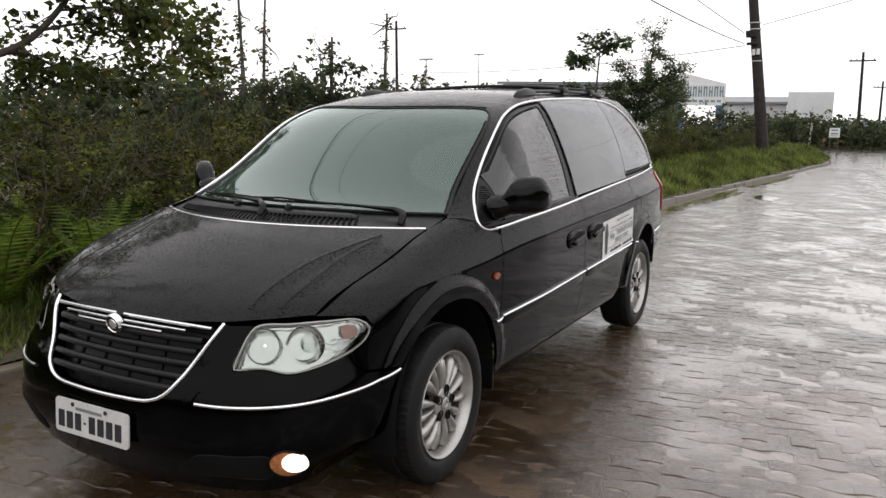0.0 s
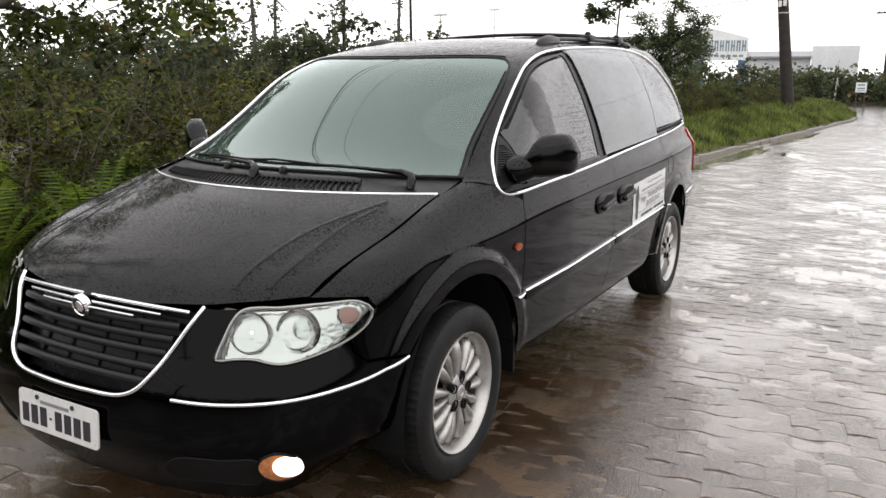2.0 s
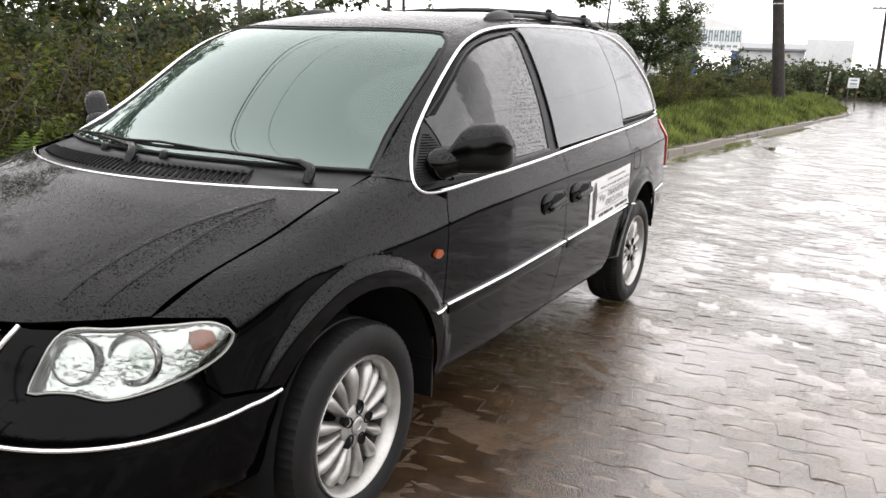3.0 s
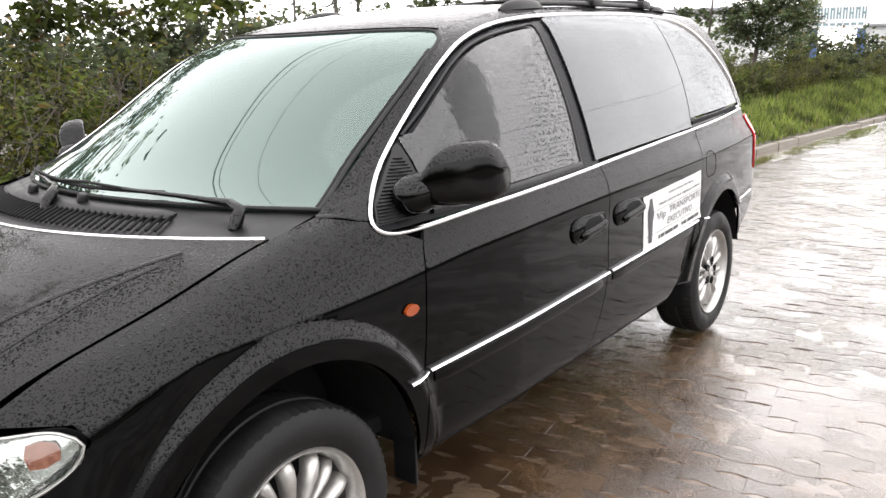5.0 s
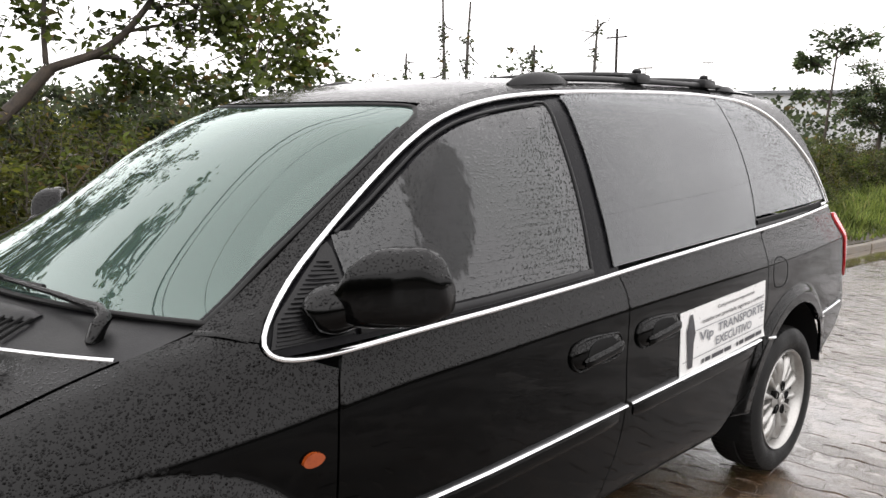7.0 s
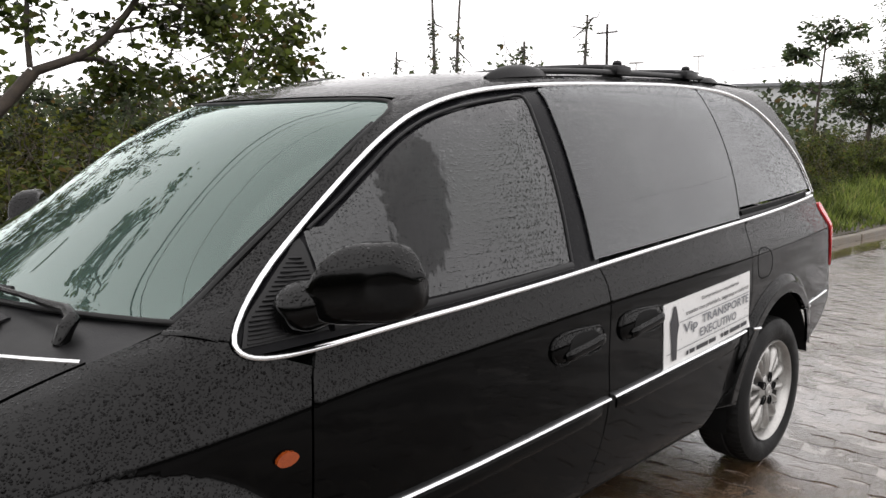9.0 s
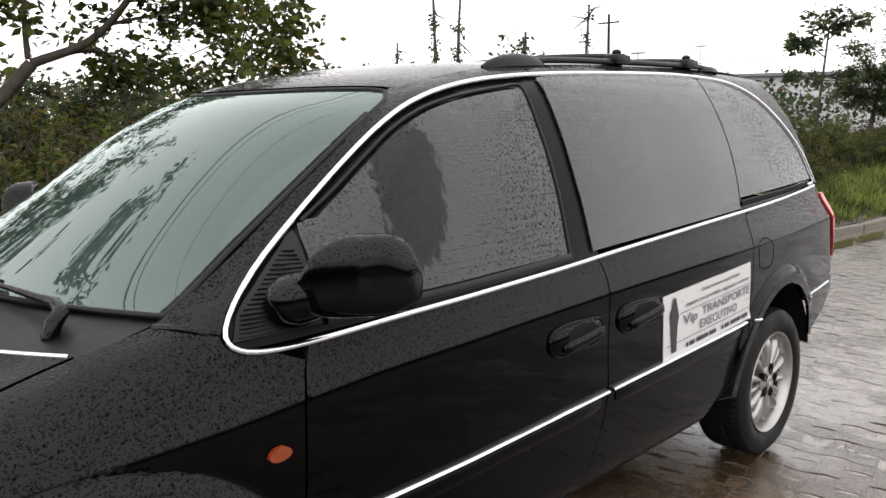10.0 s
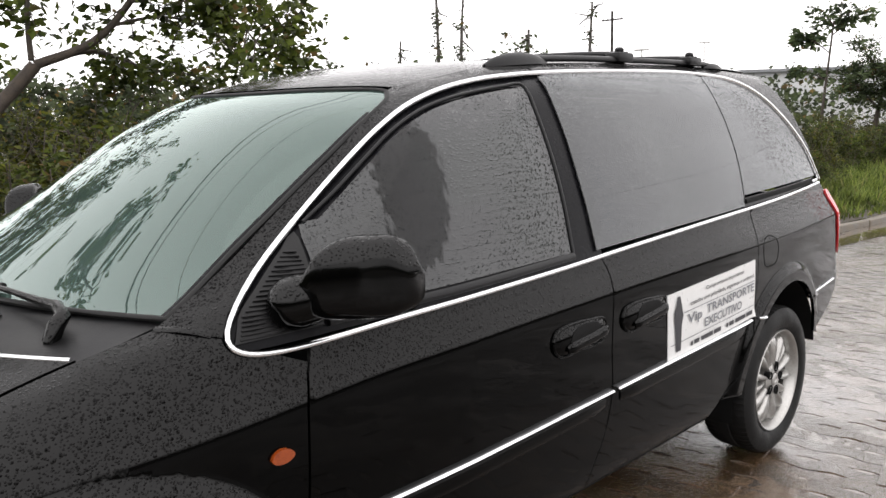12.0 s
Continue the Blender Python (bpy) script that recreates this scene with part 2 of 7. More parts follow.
POLEWOOD = mottled("dark_wet_pole", (0.0360, 0.0300, 0.0270), (0.0132, 0.0120, 0.0108), 5, (0.4, 0.7), bump=0.004, Specular_IOR_Level=0.15)
WALLWHITE = mottled("stained_white_wall", (0.6120, 0.6205, 0.6290), (0.4930, 0.5015, 0.5100), 0.5, (0.6, 0.8))
ROOFGREY = mottled("grey_roof_sheet", (0.2100, 0.2170, 0.2310), (0.1540, 0.1610, 0.1680), 1.0, (0.4, 0.6))
WALLGREY = mottled("grey_block_wall", (0.2940, 0.3010, 0.3080), (0.2240, 0.2310, 0.2380), 0.6, (0.6, 0.8))
BLUE = mottled("blue_paint", (0.0525, 0.1050, 0.2400), (0.0375, 0.0750, 0.1800), 3, (0.4, 0.6))
SIGNWHITE = mottled("sign_white", (0.6460, 0.6545, 0.6545), (0.5610, 0.5695, 0.5695), 2, (0.4, 0.6))
SIGNGREY = mottled("sign_lettering", (0.16, 0.24, 0.26), (0.12, 0.18, 0.20), 3, (0.4, 0.6))
WIRE = mottled("black_cable", (0.02, 0.02, 0.02), (0.012, 0.012, 0.012), 3, (0.5, 0.7))


def paving():
    """Wet concrete pavers: a gritty worn face, brown fines washed over grey, all shining with rain."""
    m, nt, b = surface("wet_pavers", (0.2, 0.17, 0.14), 0.3)
    isl = nt.nodes.new("ShaderNodeNewGeometry")
    big = tex(nt, "noise", 0.45, "World", Detail=5.0, Roughness=0.6)
    mid = tex(nt, "noise", 5.0, "World", Detail=6.0, Roughness=0.65)
    grit = tex(nt, "cells", 150.0, "World")
    wash = tex(nt, "noise", 1.6, "World", Detail=4.0)
    sand = tex(nt, "noise", 420.0, "World", Detail=2.0)
    f = calc(nt, "ADD", calc(nt, "MULTIPLY", big.outputs[0], 0.55), calc(nt, "MULTIPLY", mid.outputs[0], 0.45))
    tone = ramp(nt, f, [(0.36, (0.032, 0.018, 0.010)), (0.48, (0.056, 0.033, 0.018)), (0.58, (0.090, 0.052, 0.027)), (0.68, (0.125, 0.076, 0.044))])
    stone = calc(nt, "ADD", 0.85, calc(nt, "MULTIPLY", isl.outputs["Random Per Island"], 0.3))
    speck = ramp(nt, grit.outputs["Distance"], [(0.10, 1.5), (0.35, 1.0), (0.7, 0.55)])
    mixed = tone
    for fac in (stone, speck):
        mix = nt.nodes.new("ShaderNodeMix")
        mix.data_type, mix.blend_type = "RGBA", "MULTIPLY"
        mix.inputs[0].default_value = 1.0
        nt.links.new(mixed, mix.inputs[6])
        nt.links.new(fac, mix.inputs[7])
        mixed = mix.outputs[2]
    nt.links.new(mixed, b.inputs["Base Color"])
    nt.links.new(ramp(nt, mid.outputs[0], [(0.35, 0.16), (0.7, 0.28)]), b.inputs["Roughness"])
    relief = calc(nt, "ADD", calc(nt, "MULTIPLY", calc(nt, "SUBTRACT", 1.0, grit.outputs["Distance"]), 0.8), calc(nt, "MULTIPLY", sand.outputs[0], 0.5))
    n = bumped(nt, mid.outputs[0], 0.0012)
    bump = nt.nodes.new("ShaderNodeBump")
    bump.inputs["Distance"].default_value = 0.0022
    nt.links.new(ramp(nt, wash.outputs[0], [(0.38, 0.3), (0.56, 1.0)]), bump.inputs["Strength"])
    nt.links.new(relief, bump.inputs["Height"])
    nt.links.new(n, bump.inputs["Normal"])
    n = bump.outputs[0]
    nt.links.new(n, b.inputs["Normal"])
    b.inputs["IOR"].default_value = 1.5
    nt.links.new(n, b.inputs["Coat Normal"])
    b.inputs["Coat Weight"].default_value, b.inputs["Coat Roughness"].default_value, b.inputs["Coat IOR"].default_value = 1.0, 0.08, 1.6
    return m


PAVER = paving()


def puddle_water(name, color, rough, height, scale, ior=1.5, gritty=0.0):
    m, nt, b = surface(name, color, rough)
    tone = tex(nt, "noise", 1.2, Detail=5.0)
    nt.links.new(ramp(nt, tone.outputs[0], [(0.35, tuple(v * 0.7 for v in color)), (0.65, color)]), b.inputs["Base Color"])
    rip, low = tex(nt, "noise", scale, Detail=3.0), tex(nt, "noise", scale * 0.2, Detail=3.0)
    n = bumped(nt, rip.outputs[0], height)
    if gritty:
        n = bumped(nt, tex(nt, "cells", 170.0).outputs["Distance"], gritty, 1.0, n)
    n = bumped(nt, low.outputs[0], height * 3, 1.0, n)
    for socket in ("Normal", "Coat Normal"):
        nt.links.new(n, b.inputs[socket])
    b.inputs["IOR"].default_value = ior
    b.inputs["Coat Weight"].default_value, b.inputs["Coat Roughness"].default_value, b.inputs["Coat IOR"].default_value = 1.0, rough, ior
    return m


WATER = puddle_water("muddy_water", (0.11, 0.075, 0.045), 0.03, 0.0015, 14.0)
WETSAND = puddle_water("water_over_sand", (0.12, 0.085, 0.058), 0.07, 0.0010, 30.0, 1.5, 0.0006)


# ---- the van's outer form: one smooth solid, from which every panel is cut ----
def curve(v, knots):
    """Smooth curve (monotone cubic) through (v, value) knots."""
    k = np.array(knots, float); X, Y = k[:, 0], k[:, 1]
    v = np.clip(np.asarray(v, float), X[0], X[-1])
    h = np.diff(X); d = np.diff(Y) / h
    m = np.zeros(len(X)); m[0], m[-1] = d[0], d[-1]
    for i in range(1, len(X) - 1):
        if d[i - 1] * d[i] > 0:
            m[i] = 2 * d[i - 1] * d[i] / (d[i - 1] + d[i])
    i = np.clip(np.searchsorted(X, v) - 1, 0, len(h) - 1)
    s = (v - X[i]) / h[i]
    return (Y[i] * (1 + 2 * s) * (1 - s) ** 2 + h[i] * m[i] * s * (1 - s) ** 2 + Y[i + 1] * s * s * (3 - 2 * s) + h[i] * m[i + 1] * s * s * (s - 1))

def step(a, b, v):
    s = np.clip((np.asarray(v, float) - a) / (b - a), 0, 1)
    return s * s * (3 - 2 * s)

WB, HUB, TYRE = 3.03, 0.338, 0.342
SIDE = [(0.1, .74), (.22, .80), (.29, .87), (.335, .925), (.40, .947), (.55, .962), (.66, .970), (.80, .9745), (.90, .974), (.925, .9715), (.935, .9685), (1.02, .944), (1.09, .922), (1.15, .902), (1.3, .848), (1.45, .778), (1.60, .690), (1.68, .62), (1.80, .45)]
TOPC = [(-1.2, .60), (-1.0, .72), (-.85, .83), (-.6, .935), (-.3, 1.03), (-.02, 1.105), (.10, 1.135), (.80, 1.548), (.90, 1.588), (1.0, 1.620), (1.15, 1.652), (1.5, 1.702), (2.2, 1.742), (3.0, 1.765), (3.6, 1.735), (4.0, 1.62)]
NOSE = [(.1, -.84), (.25, -.93), (.38, -.985), (.50, -.975), (.57, -.955), (.63, -.922), (.70, -.893), (.77, -.868), (.85, -.82), (1.0, -.65), (1.2, -.45)]
TAIL = [(.1, 3.86), (.35, 3.98), (.6, 4.02), (.72, 4.01), (.80, 3.97), (1.0, 3.95), (1.2, 3.91), (1.4, 3.83), (1.65, 3.66), (1.8, 3.48)]

CREASE = [(0, .889), (.1, .892), (.31, .904), (.5, .922), (.74, .943), (1.13, .961), (1.68, .980), (2.46, 1.0), (4.0, 1.04)]

def crease_z(y):
    y = np.asarray(y, float)
    return np.where(y < 0, .889 + .05 * y, curve(y, CREASE))

def width(y, z):
    slope = step(.64, .82, z) * (1 - step(1.0, 1.13, z))
    w = curve(z - (crease_z(y) - .93) * slope, SIDE) - .05 * np.maximum(0, 1 - y) ** 1.2 - (.043 - .025 * step(1.1, 1.5, z)) * np.maximum(0, y - 2.4) ** 2
    for hub in (.03, WB):
        r = np.hypot(y - hub, z - HUB)
        w = w + .024 * step(.545, .492, r) * step(.2, .4, z)
    return w
def top(x, y):
    back = step(.25, .8, y)
    return curve(y - .28 * x * x, TOPC) - (.055 - .015 * back) * x * x - .13 * back * x ** 4
def nose(x, z):
    lamp = step(.55, .67, z)
    return curve(z, NOSE) + (.24 * x * x + .52 * x ** 6) * (1 - lamp) + (.29 * x * x + .44 * x ** 6) * lamp
def tail(x, z):
    return curve(z, TAIL) - .05 * x * x - .10 * np.abs(x) ** 6
def smax(a, b, k):
    h = np.clip(.5 + .5 * (a - b) / k, 0, 1)
    return b + (a - b) * h + k * h * (1 - h)
def body(p):
    """Below zero inside the body."""
    x, y, z = np.abs(p[..., 0]), p[..., 1], p[..., 2]
    g = smax(x - width(y, z), z - top(x, y), .07)
    g = smax(g, nose(x, z) - y, .09)
    return smax(g, y - tail(x, z), .06)

def ray_hit(o, d, far=6.0, n=400):
    """First place where rays from o along d meet the body."""
    o, d = np.broadcast_arrays(np.atleast_2d(o).astype(float), np.atleast_2d(d).astype(float))
    s = np.linspace(0, far, n)
    g = body(o[:, None] + s[None, :, None] * d[:, None])
    inside = g < 0
    i = np.argmax(inside, 1); ok = inside.any(1)
    a, b = s[np.maximum(i - 1, 0)], s[i]
    for _ in range(24):
        m = (a + b) / 2
        neg = body(o + m[:, None] * d) < 0
        b = np.where(neg, m, b); a = np.where(neg, a, m)
    return np.where(ok[:, None], o + b[:, None] * d, np.nan)


# ---- building tools ----
from mathutils.geometry import delaunay_2d_cdt


def linked(name, mesh, parent=None, label="", material=None):
    ob = new(name, mesh)
    if material:
        mesh.materials.append(material)
    if parent:
        ob.parent = parent
    return tagged(ob, label)


def part(name, bm, material, parent, label="", smooth=None):
    """A bmesh as one mesh object under a thing or a part. smooth: the angle over which edges stay sharp."""
    bm.normal_update()
    if smooth:
        for f in bm.faces:
            f.smooth = True
        for e in bm.edges:
            if len(e.link_faces) == 2 and e.calc_face_angle(0) > radians(smooth):
                e.smooth = False
    me = bpy.data.meshes.new(name)
    bm.to_mesh(me)
    bm.free()
    return linked(name, me, parent, label, material)


def thing(name, label, category, group="", kind="", at=None):
    ob = new(name)
    if at is not None:
        ob.matrix_basis = at
    return tagged(ob, label, category, group, kind)


def box(bm, x0, x1, y0, y1, z0, z1, bevel=0.0, m=None):
    """A box, its edges rounded; m: moves it."""
    made = bmesh.ops.create_cube(bm, size=1.0, matrix=(m or Matrix()) @ Matrix.LocRotScale(((x0 + x1) / 2, (y0 + y1) / 2, (z0 + z1) / 2), None, (x1 - x0, y1 - y0, z1 - z0)))
    if bevel:
        edges = list({e for v in made["verts"] for e in v.link_edges})
        bmesh.ops.bevel(bm, geom=edges, offset=bevel, segments=2, affect="EDGES", profile=0.6)
    return bm


def lathe(bm, profile, n=48, m=None):
    """Turns a profile of (radius, along) round the x axis."""
    m = m or Matrix()
    rings = []
    for r, a in profile:
        if r < 1e-6:
            rings.append([bm.verts.new(m @ Vector((a, 0, 0)))])
        else:
            rings.append([bm.verts.new(m @ Vector((a, r * math.cos(2 * math.pi * i / n), r * math.sin(2 * math.pi * i / n)))) for i in range(n)])
    for p, q in zip(rings, rings[1:]):
        for i in range(n):
            j = (i + 1) % n
            if len(p) == 1 and len(q) == 1:
                continue
            if len(p) == 1:
                bm.faces.new((p[0], q[j], q[i]))
            elif len(q) == 1:
                bm.faces.new((p[i], p[j], q[0]))
            else:
                bm.faces.new((p[i], p[j], q[j], q[i]))
    return bm


def tube(bm, path, radii, n=8, caps=True):
    """A round tube along a path, with a radius for each point."""
    pts = [Vector(p) for p in path]
    radii = [radii] * len(pts) if isinstance(radii, (int, float)) else radii
    side, rings = None, []
    for i, p in enumerate(pts):
        along = (pts[min(i + 1, len(pts) - 1)] - pts[max(i - 1, 0)]).normalized()
        side = along.orthogonal().normalized() if side is None else (side - along * side.dot(along)).normalized()
        other = along.cross(side)
        rings.append([bm.verts.new(p + float(radii[i]) * (math.cos(a) * side + math.sin(a) * other)) for a in (2 * math.pi * k / n for k in range(n))])
    for a, b in zip(rings, rings[1:]):
        for k in range(n):
            bm.faces.new((a[k], a[(k + 1) % n], b[(k + 1) % n], b[k]))
    if caps:
        bm.faces.new(rings[0][::-1])
        bm.faces.new(rings[-1])
    return bm


def smooth(points, step_len=0.03, closed=False):
    """A spline through points of any dimension, as evenly spaced points."""
    P = np.array(points, float)
    ext = np.vstack([P[-1:], P, P[:2]]) if closed else np.vstack([2 * P[:1] - P[1:2], P, 2 * P[-1:] - P[-2:-1]])
    out = []
    for a, b, c, d in zip(ext, ext[1:], ext[2:], ext[3:]):
        n = max(2, int(np.linalg.norm(c - b) / step_len))
        k = np.sqrt([np.linalg.norm(b - a) + 1e-9, np.linalg.norm(c - b) + 1e-9, np.linalg.norm(d - c) + 1e-9])
        m1 = k[1] * ((b - a) / k[0] - (c - a) / (k[0] + k[1]) + (c - b) / k[1])
        m2 = k[1] * ((c - b) / k[1] - (d - b) / (k[1] + k[2]) + (d - c) / k[2])
        for s in np.arange(n) / n:
            out.append(b * (1 + 2 * s) * (1 - s) ** 2 + m1 * s * (1 - s) ** 2 + c * s * s * (3 - 2 * s) + m2 * s * s * (s - 1))
    if not closed:
        out.append(P[-1])
    return [tuple(float(v) for v in p) for p in out]


def even(points, step_len=0.03):
    """Straight sides, cut into short pieces; the last point is left open to join the first."""
    out = []
    P = [np.array(p, float) for p in points]
    for a, b in zip(P, P[1:] + P[:1]):
        n = max(1, int(np.linalg.norm(b - a) / step_len))
        out += [tuple(a + (b - a) * i / n) for i in range(n)]
    return out


def line(points, step_len=0.03):
    """Straight stretches from point to point, cut short; the last point is left off."""
    P = [np.array(p, float) for p in points]
    out = []
    for a, b in zip(P, P[1:]):
        n = max(1, int(np.linalg.norm(b - a) / step_len))
        out += [tuple(a + (b - a) * i / n) for i in range(n)]
    return out


AXIS = 0.1  # the nose's panels are laid out round an upright axis here
S2 = math.sqrt(0.5)


def flat(view, p):
    """A point of the van in the two coordinates of a view of it."""
    x, y, z = p
    return {"side": (y, z), "top": (x, y), "diag": (y, (z - x) * S2), "nose": (math.atan2(x, AXIS - y), z), "rear": (x, z)}[view]


def onto(view, uv):
    """Places on the van's outer form under the points of a view."""
    uv = np.atleast_2d(np.array(uv, float))
    u, v = uv.T
    one, nil = np.ones_like(u), np.zeros_like(u)
    if view == "side":
        o, d = np.stack([1.4 * one, u, v], 1), (-1, 0, 0)
    elif view == "top":
        o, d = np.stack([u, v, 2.2 * one], 1), (0, 0, -1)
    elif view == "rear":
        o, d = np.stack([u, 4.6 * one, v], 1), (0, -1, 0)
    elif view == "diag":
        o, d = np.stack([-v * S2 + S2 * 2.4, u, v * S2 + S2 * 2.4], 1), (-S2, 0, -S2)
    else:
        ray = np.stack([np.sin(u), -np.cos(u), nil], 1)
        o, d = np.stack([nil, AXIS * one, v], 1) + 1.7 * ray, -ray
    return ray_hit(o, d, 2.6, 200)


def outward(p):
    e = 0.004
    g = np.stack([body(p + e * np.eye(3)[k]) - body(p - e * np.eye(3)[k]) for k in range(3)], -1)
    return g / np.maximum(np.linalg.norm(g, axis=-1, keepdims=True), 1e-9)


def inside(poly, pts):
    poly, pts = np.array(poly), np.array(pts)
    a, b = poly, np.roll(poly, -1, 0)
    hit = np.zeros(len(pts), bool)
    for (x0, y0), (x1, y1) in zip(a, b):
        cross = (y0 > pts[:, 1]) != (y1 > pts[:, 1])
        with np.errstate(divide="ignore", invalid="ignore"):
            hit ^= cross & (pts[:, 0] < (x1 - x0) * (pts[:, 1] - y0) / (y1 - y0) + x0)
    return hit


def shrunk(poly, by):
    P = np.array(poly, float)
    area = np.sum(P[:, 0] * np.roll(P[:, 1], -1) - P[:, 1] * np.roll(P[:, 0], -1))
    t = np.roll(P, -1, 0) - np.roll(P, 1, 0)
    t /= np.maximum(np.linalg.norm(t, axis=1, keepdims=True), 1e-9)
    return P + by * np.sign(area) * np.stack([-t[:, 1], t[:, 0]], 1)


FOLDS = []


def panel(name, view, outline, material, parent, label="", gap=0.003, lift=0.0, thick=0.014, grid=0.045, sides=(1,), reshape=None, folds=False):
    """A pressed panel: the outline, drawn in a view, laid onto the van's outer form, with thickness. sides: 1 and -1, or one of them."""
    if view == "nose":
        gap, grid = gap * 1.1, grid * 1.1
    P = shrunk(outline, gap)
    lo, hi = P.min(0), P.max(0)
    U, V = np.meshgrid(np.arange(lo[0], hi[0], grid), np.arange(lo[1], hi[1], grid))
    G = np.stack([U.ravel(), V.ravel()], 1)
    G = G[inside(P, G)]
    if len(G):
        far = np.min(np.linalg.norm(G[:, None] - P[None], axis=2), 1)
        G = G[far > grid * 0.45]
    if folds:  # finer rows of points along the pressed creases and round the wheel arches
        if not FOLDS:
            ys = np.arange(-0.45, 3.9, 0.022)
            uv = [(y, crease_z(y) + d) for d in (-0.055, -0.03, -0.014, -0.004, 0.004, 0.016, 0.035) for y in ys]
            uv += [(h + q * math.cos(a), HUB + q * math.sin(a)) for h in (0, WB) for q in (0.475, 0.488, 0.50, 0.512, 0.524, 0.536, 0.548, 0.565) for a in np.linspace(-0.1, 3.3, 80)]
            FOLDS.extend(p for p in onto("side", uv) if not np.isnan(p).any())
        E = np.array([flat(view, p) for p in FOLDS])
        E = E[inside(P, E)]
        E = E[np.min(np.linalg.norm(E[:, None] - P[None], axis=2), 1) > 0.008]
        keep = [i for i, p in enumerate(E) if i == 0 or np.min(np.linalg.norm(E[:i] - p, axis=1)) > 0.006]
        E = E[keep]
        if len(G):
            G = G[np.min(np.linalg.norm(G[:, None] - E[None], axis=2), 1) > 0.012]
        G = np.vstack([G, E])
    allp = np.vstack([P, G])
    n = len(P)
    co, _, faces, orig, *_ = delaunay_2d_cdt([Vector(p) for p in allp], [(i, (i + 1) % n) for i in range(n)], [], 0, 1e-6)
    co = np.array([tuple(c) for c in co])
    tri = np.array([f for f in faces if len(f) == 3])
    tri = tri[inside(P, co[tri].mean(1))]
    place = onto(view, co)
    ok = ~np.isnan(place).any(1)
    tri = tri[ok[tri].all(1)]
    place = np.where(np.isnan(place), 0, place)
    nor = outward(place)
    off = np.full(len(co), lift) if reshape is None else lift + reshape(place)
    place = place + nor * off[:, None]
    a, b, c = place[tri[:, 0]], place[tri[:, 1]], place[tri[:, 2]]
    turn = np.einsum("ij,ij->i", np.cross(b - a, c - a), nor[tri[:, 0]]) < 0
    tri[turn] = tri[turn][:, ::-1]
    count = {}
    for f in tri:
        for i, j in ((f[0], f[1]), (f[1], f[2]), (f[2], f[0])):
            count[(i, j)] = count.get((i, j), 0) + 1
    rim = [(i, j) for i, j in count if (j, i) not in count]
    made = []
    N = len(co)
    for s in sides:
        k = np.array([s, 1, 1])
        verts = np.vstack([place * k, (place - nor * thick) * k, place * k, (place - nor * thick) * k])
        tris = [tuple(int(v) for v in f) for f in tri] + [tuple(int(v) + N for v in f[::-1]) for f in tri]
        tris += [(int(j) + 2 * N, int(i) + 2 * N, int(i) + 3 * N, int(j) + 3 * N) for i, j in rim]
        if s < 0:
            tris = [f[::-1] for f in tris]
        me = bpy.data.meshes.new(name)
        me.from_pydata([tuple(v) for v in verts], [], tris)
        me.polygons.foreach_set("use_smooth", [True] * len(me.polygons))
        out = np.zeros((len(verts), 3))
        me.vertices.foreach_get("co", np.zeros(3 * len(verts)))
        for i, v in enumerate(me.vertices):
            out[i] = v.normal
        if reshape is None:
            out[:N] = nor * k
            out[N : 2 * N] = -nor * k
        me.normals_split_custom_set_from_vertices([tuple(v) for v in out])
        made.append(linked(name, me, parent, label, material))
    return made


def ribbon(name, path, wide, high, material, parent, label="", sides=(1,), sink=0.004, closed=False, lift=0.0, taper=False):
    """A half-round strip laid along a path of places on the van."""
    P = np.array(path, float)
    nor = outward(P)
    t = (np.roll(P, -1, 0) - np.roll(P, 1, 0)) if closed else np.gradient(P, axis=0)
    t /= np.linalg.norm(t, axis=1, keepdims=True)
    b = np.cross(nor, t)
    shape = [(-wide / 2, -sink), (-wide / 2, high * 0.45), (-wide * 0.3, high * 0.88), (0, high), (wide * 0.3, high * 0.88), (wide / 2, high * 0.45), (wide / 2, -sink)]
    made = []
    for s in sides:
        k = np.array([s, 1, 1])
        bm = bmesh.new()
        size = np.ones(len(P))
        if taper:
            size[[0, -1]], size[[1, -2]] = 0.35, 0.85
        rings = [[bm.verts.new((p + bb * u * (0.4 + 0.6 * f) + n * (v * f + lift)) * k) for u, v in shape] for p, n, bb, f in zip(P, nor, b, size)]
        pairs = list(zip(rings, rings[1:])) + ([(rings[-1], rings[0])] if closed else [])
        for q, r in pairs:
            for i in range(len(shape) - 1):
                f = (q[i], r[i], r[i + 1], q[i + 1])
                bm.faces.new(f if s > 0 else f[::-1])
        if not closed:
            bm.faces.new(rings[0] if s > 0 else rings[0][::-1])
            bm.faces.new(rings[-1][::-1] if s > 0 else rings[-1])
        made.append(part(name, bm, material, parent, label, smooth=50))
    return made


def on_van(view, uv):
    p = onto(view, uv)
    return p[~np.isnan(p).any(1)]


# ---- the van ----
van = thing("minivan", "black seven-seat minivan, wet with rain, parked on block paving", "van")
BOTH = (1, -1)


def arc(cy, cz, r, a0, a1, n=22):
    return [(cy + r * math.cos(radians(a0 + (a1 - a0) * i / n)), cz + r * math.sin(radians(a0 + (a1 - a0) * i / n))) for i in range(n + 1)]


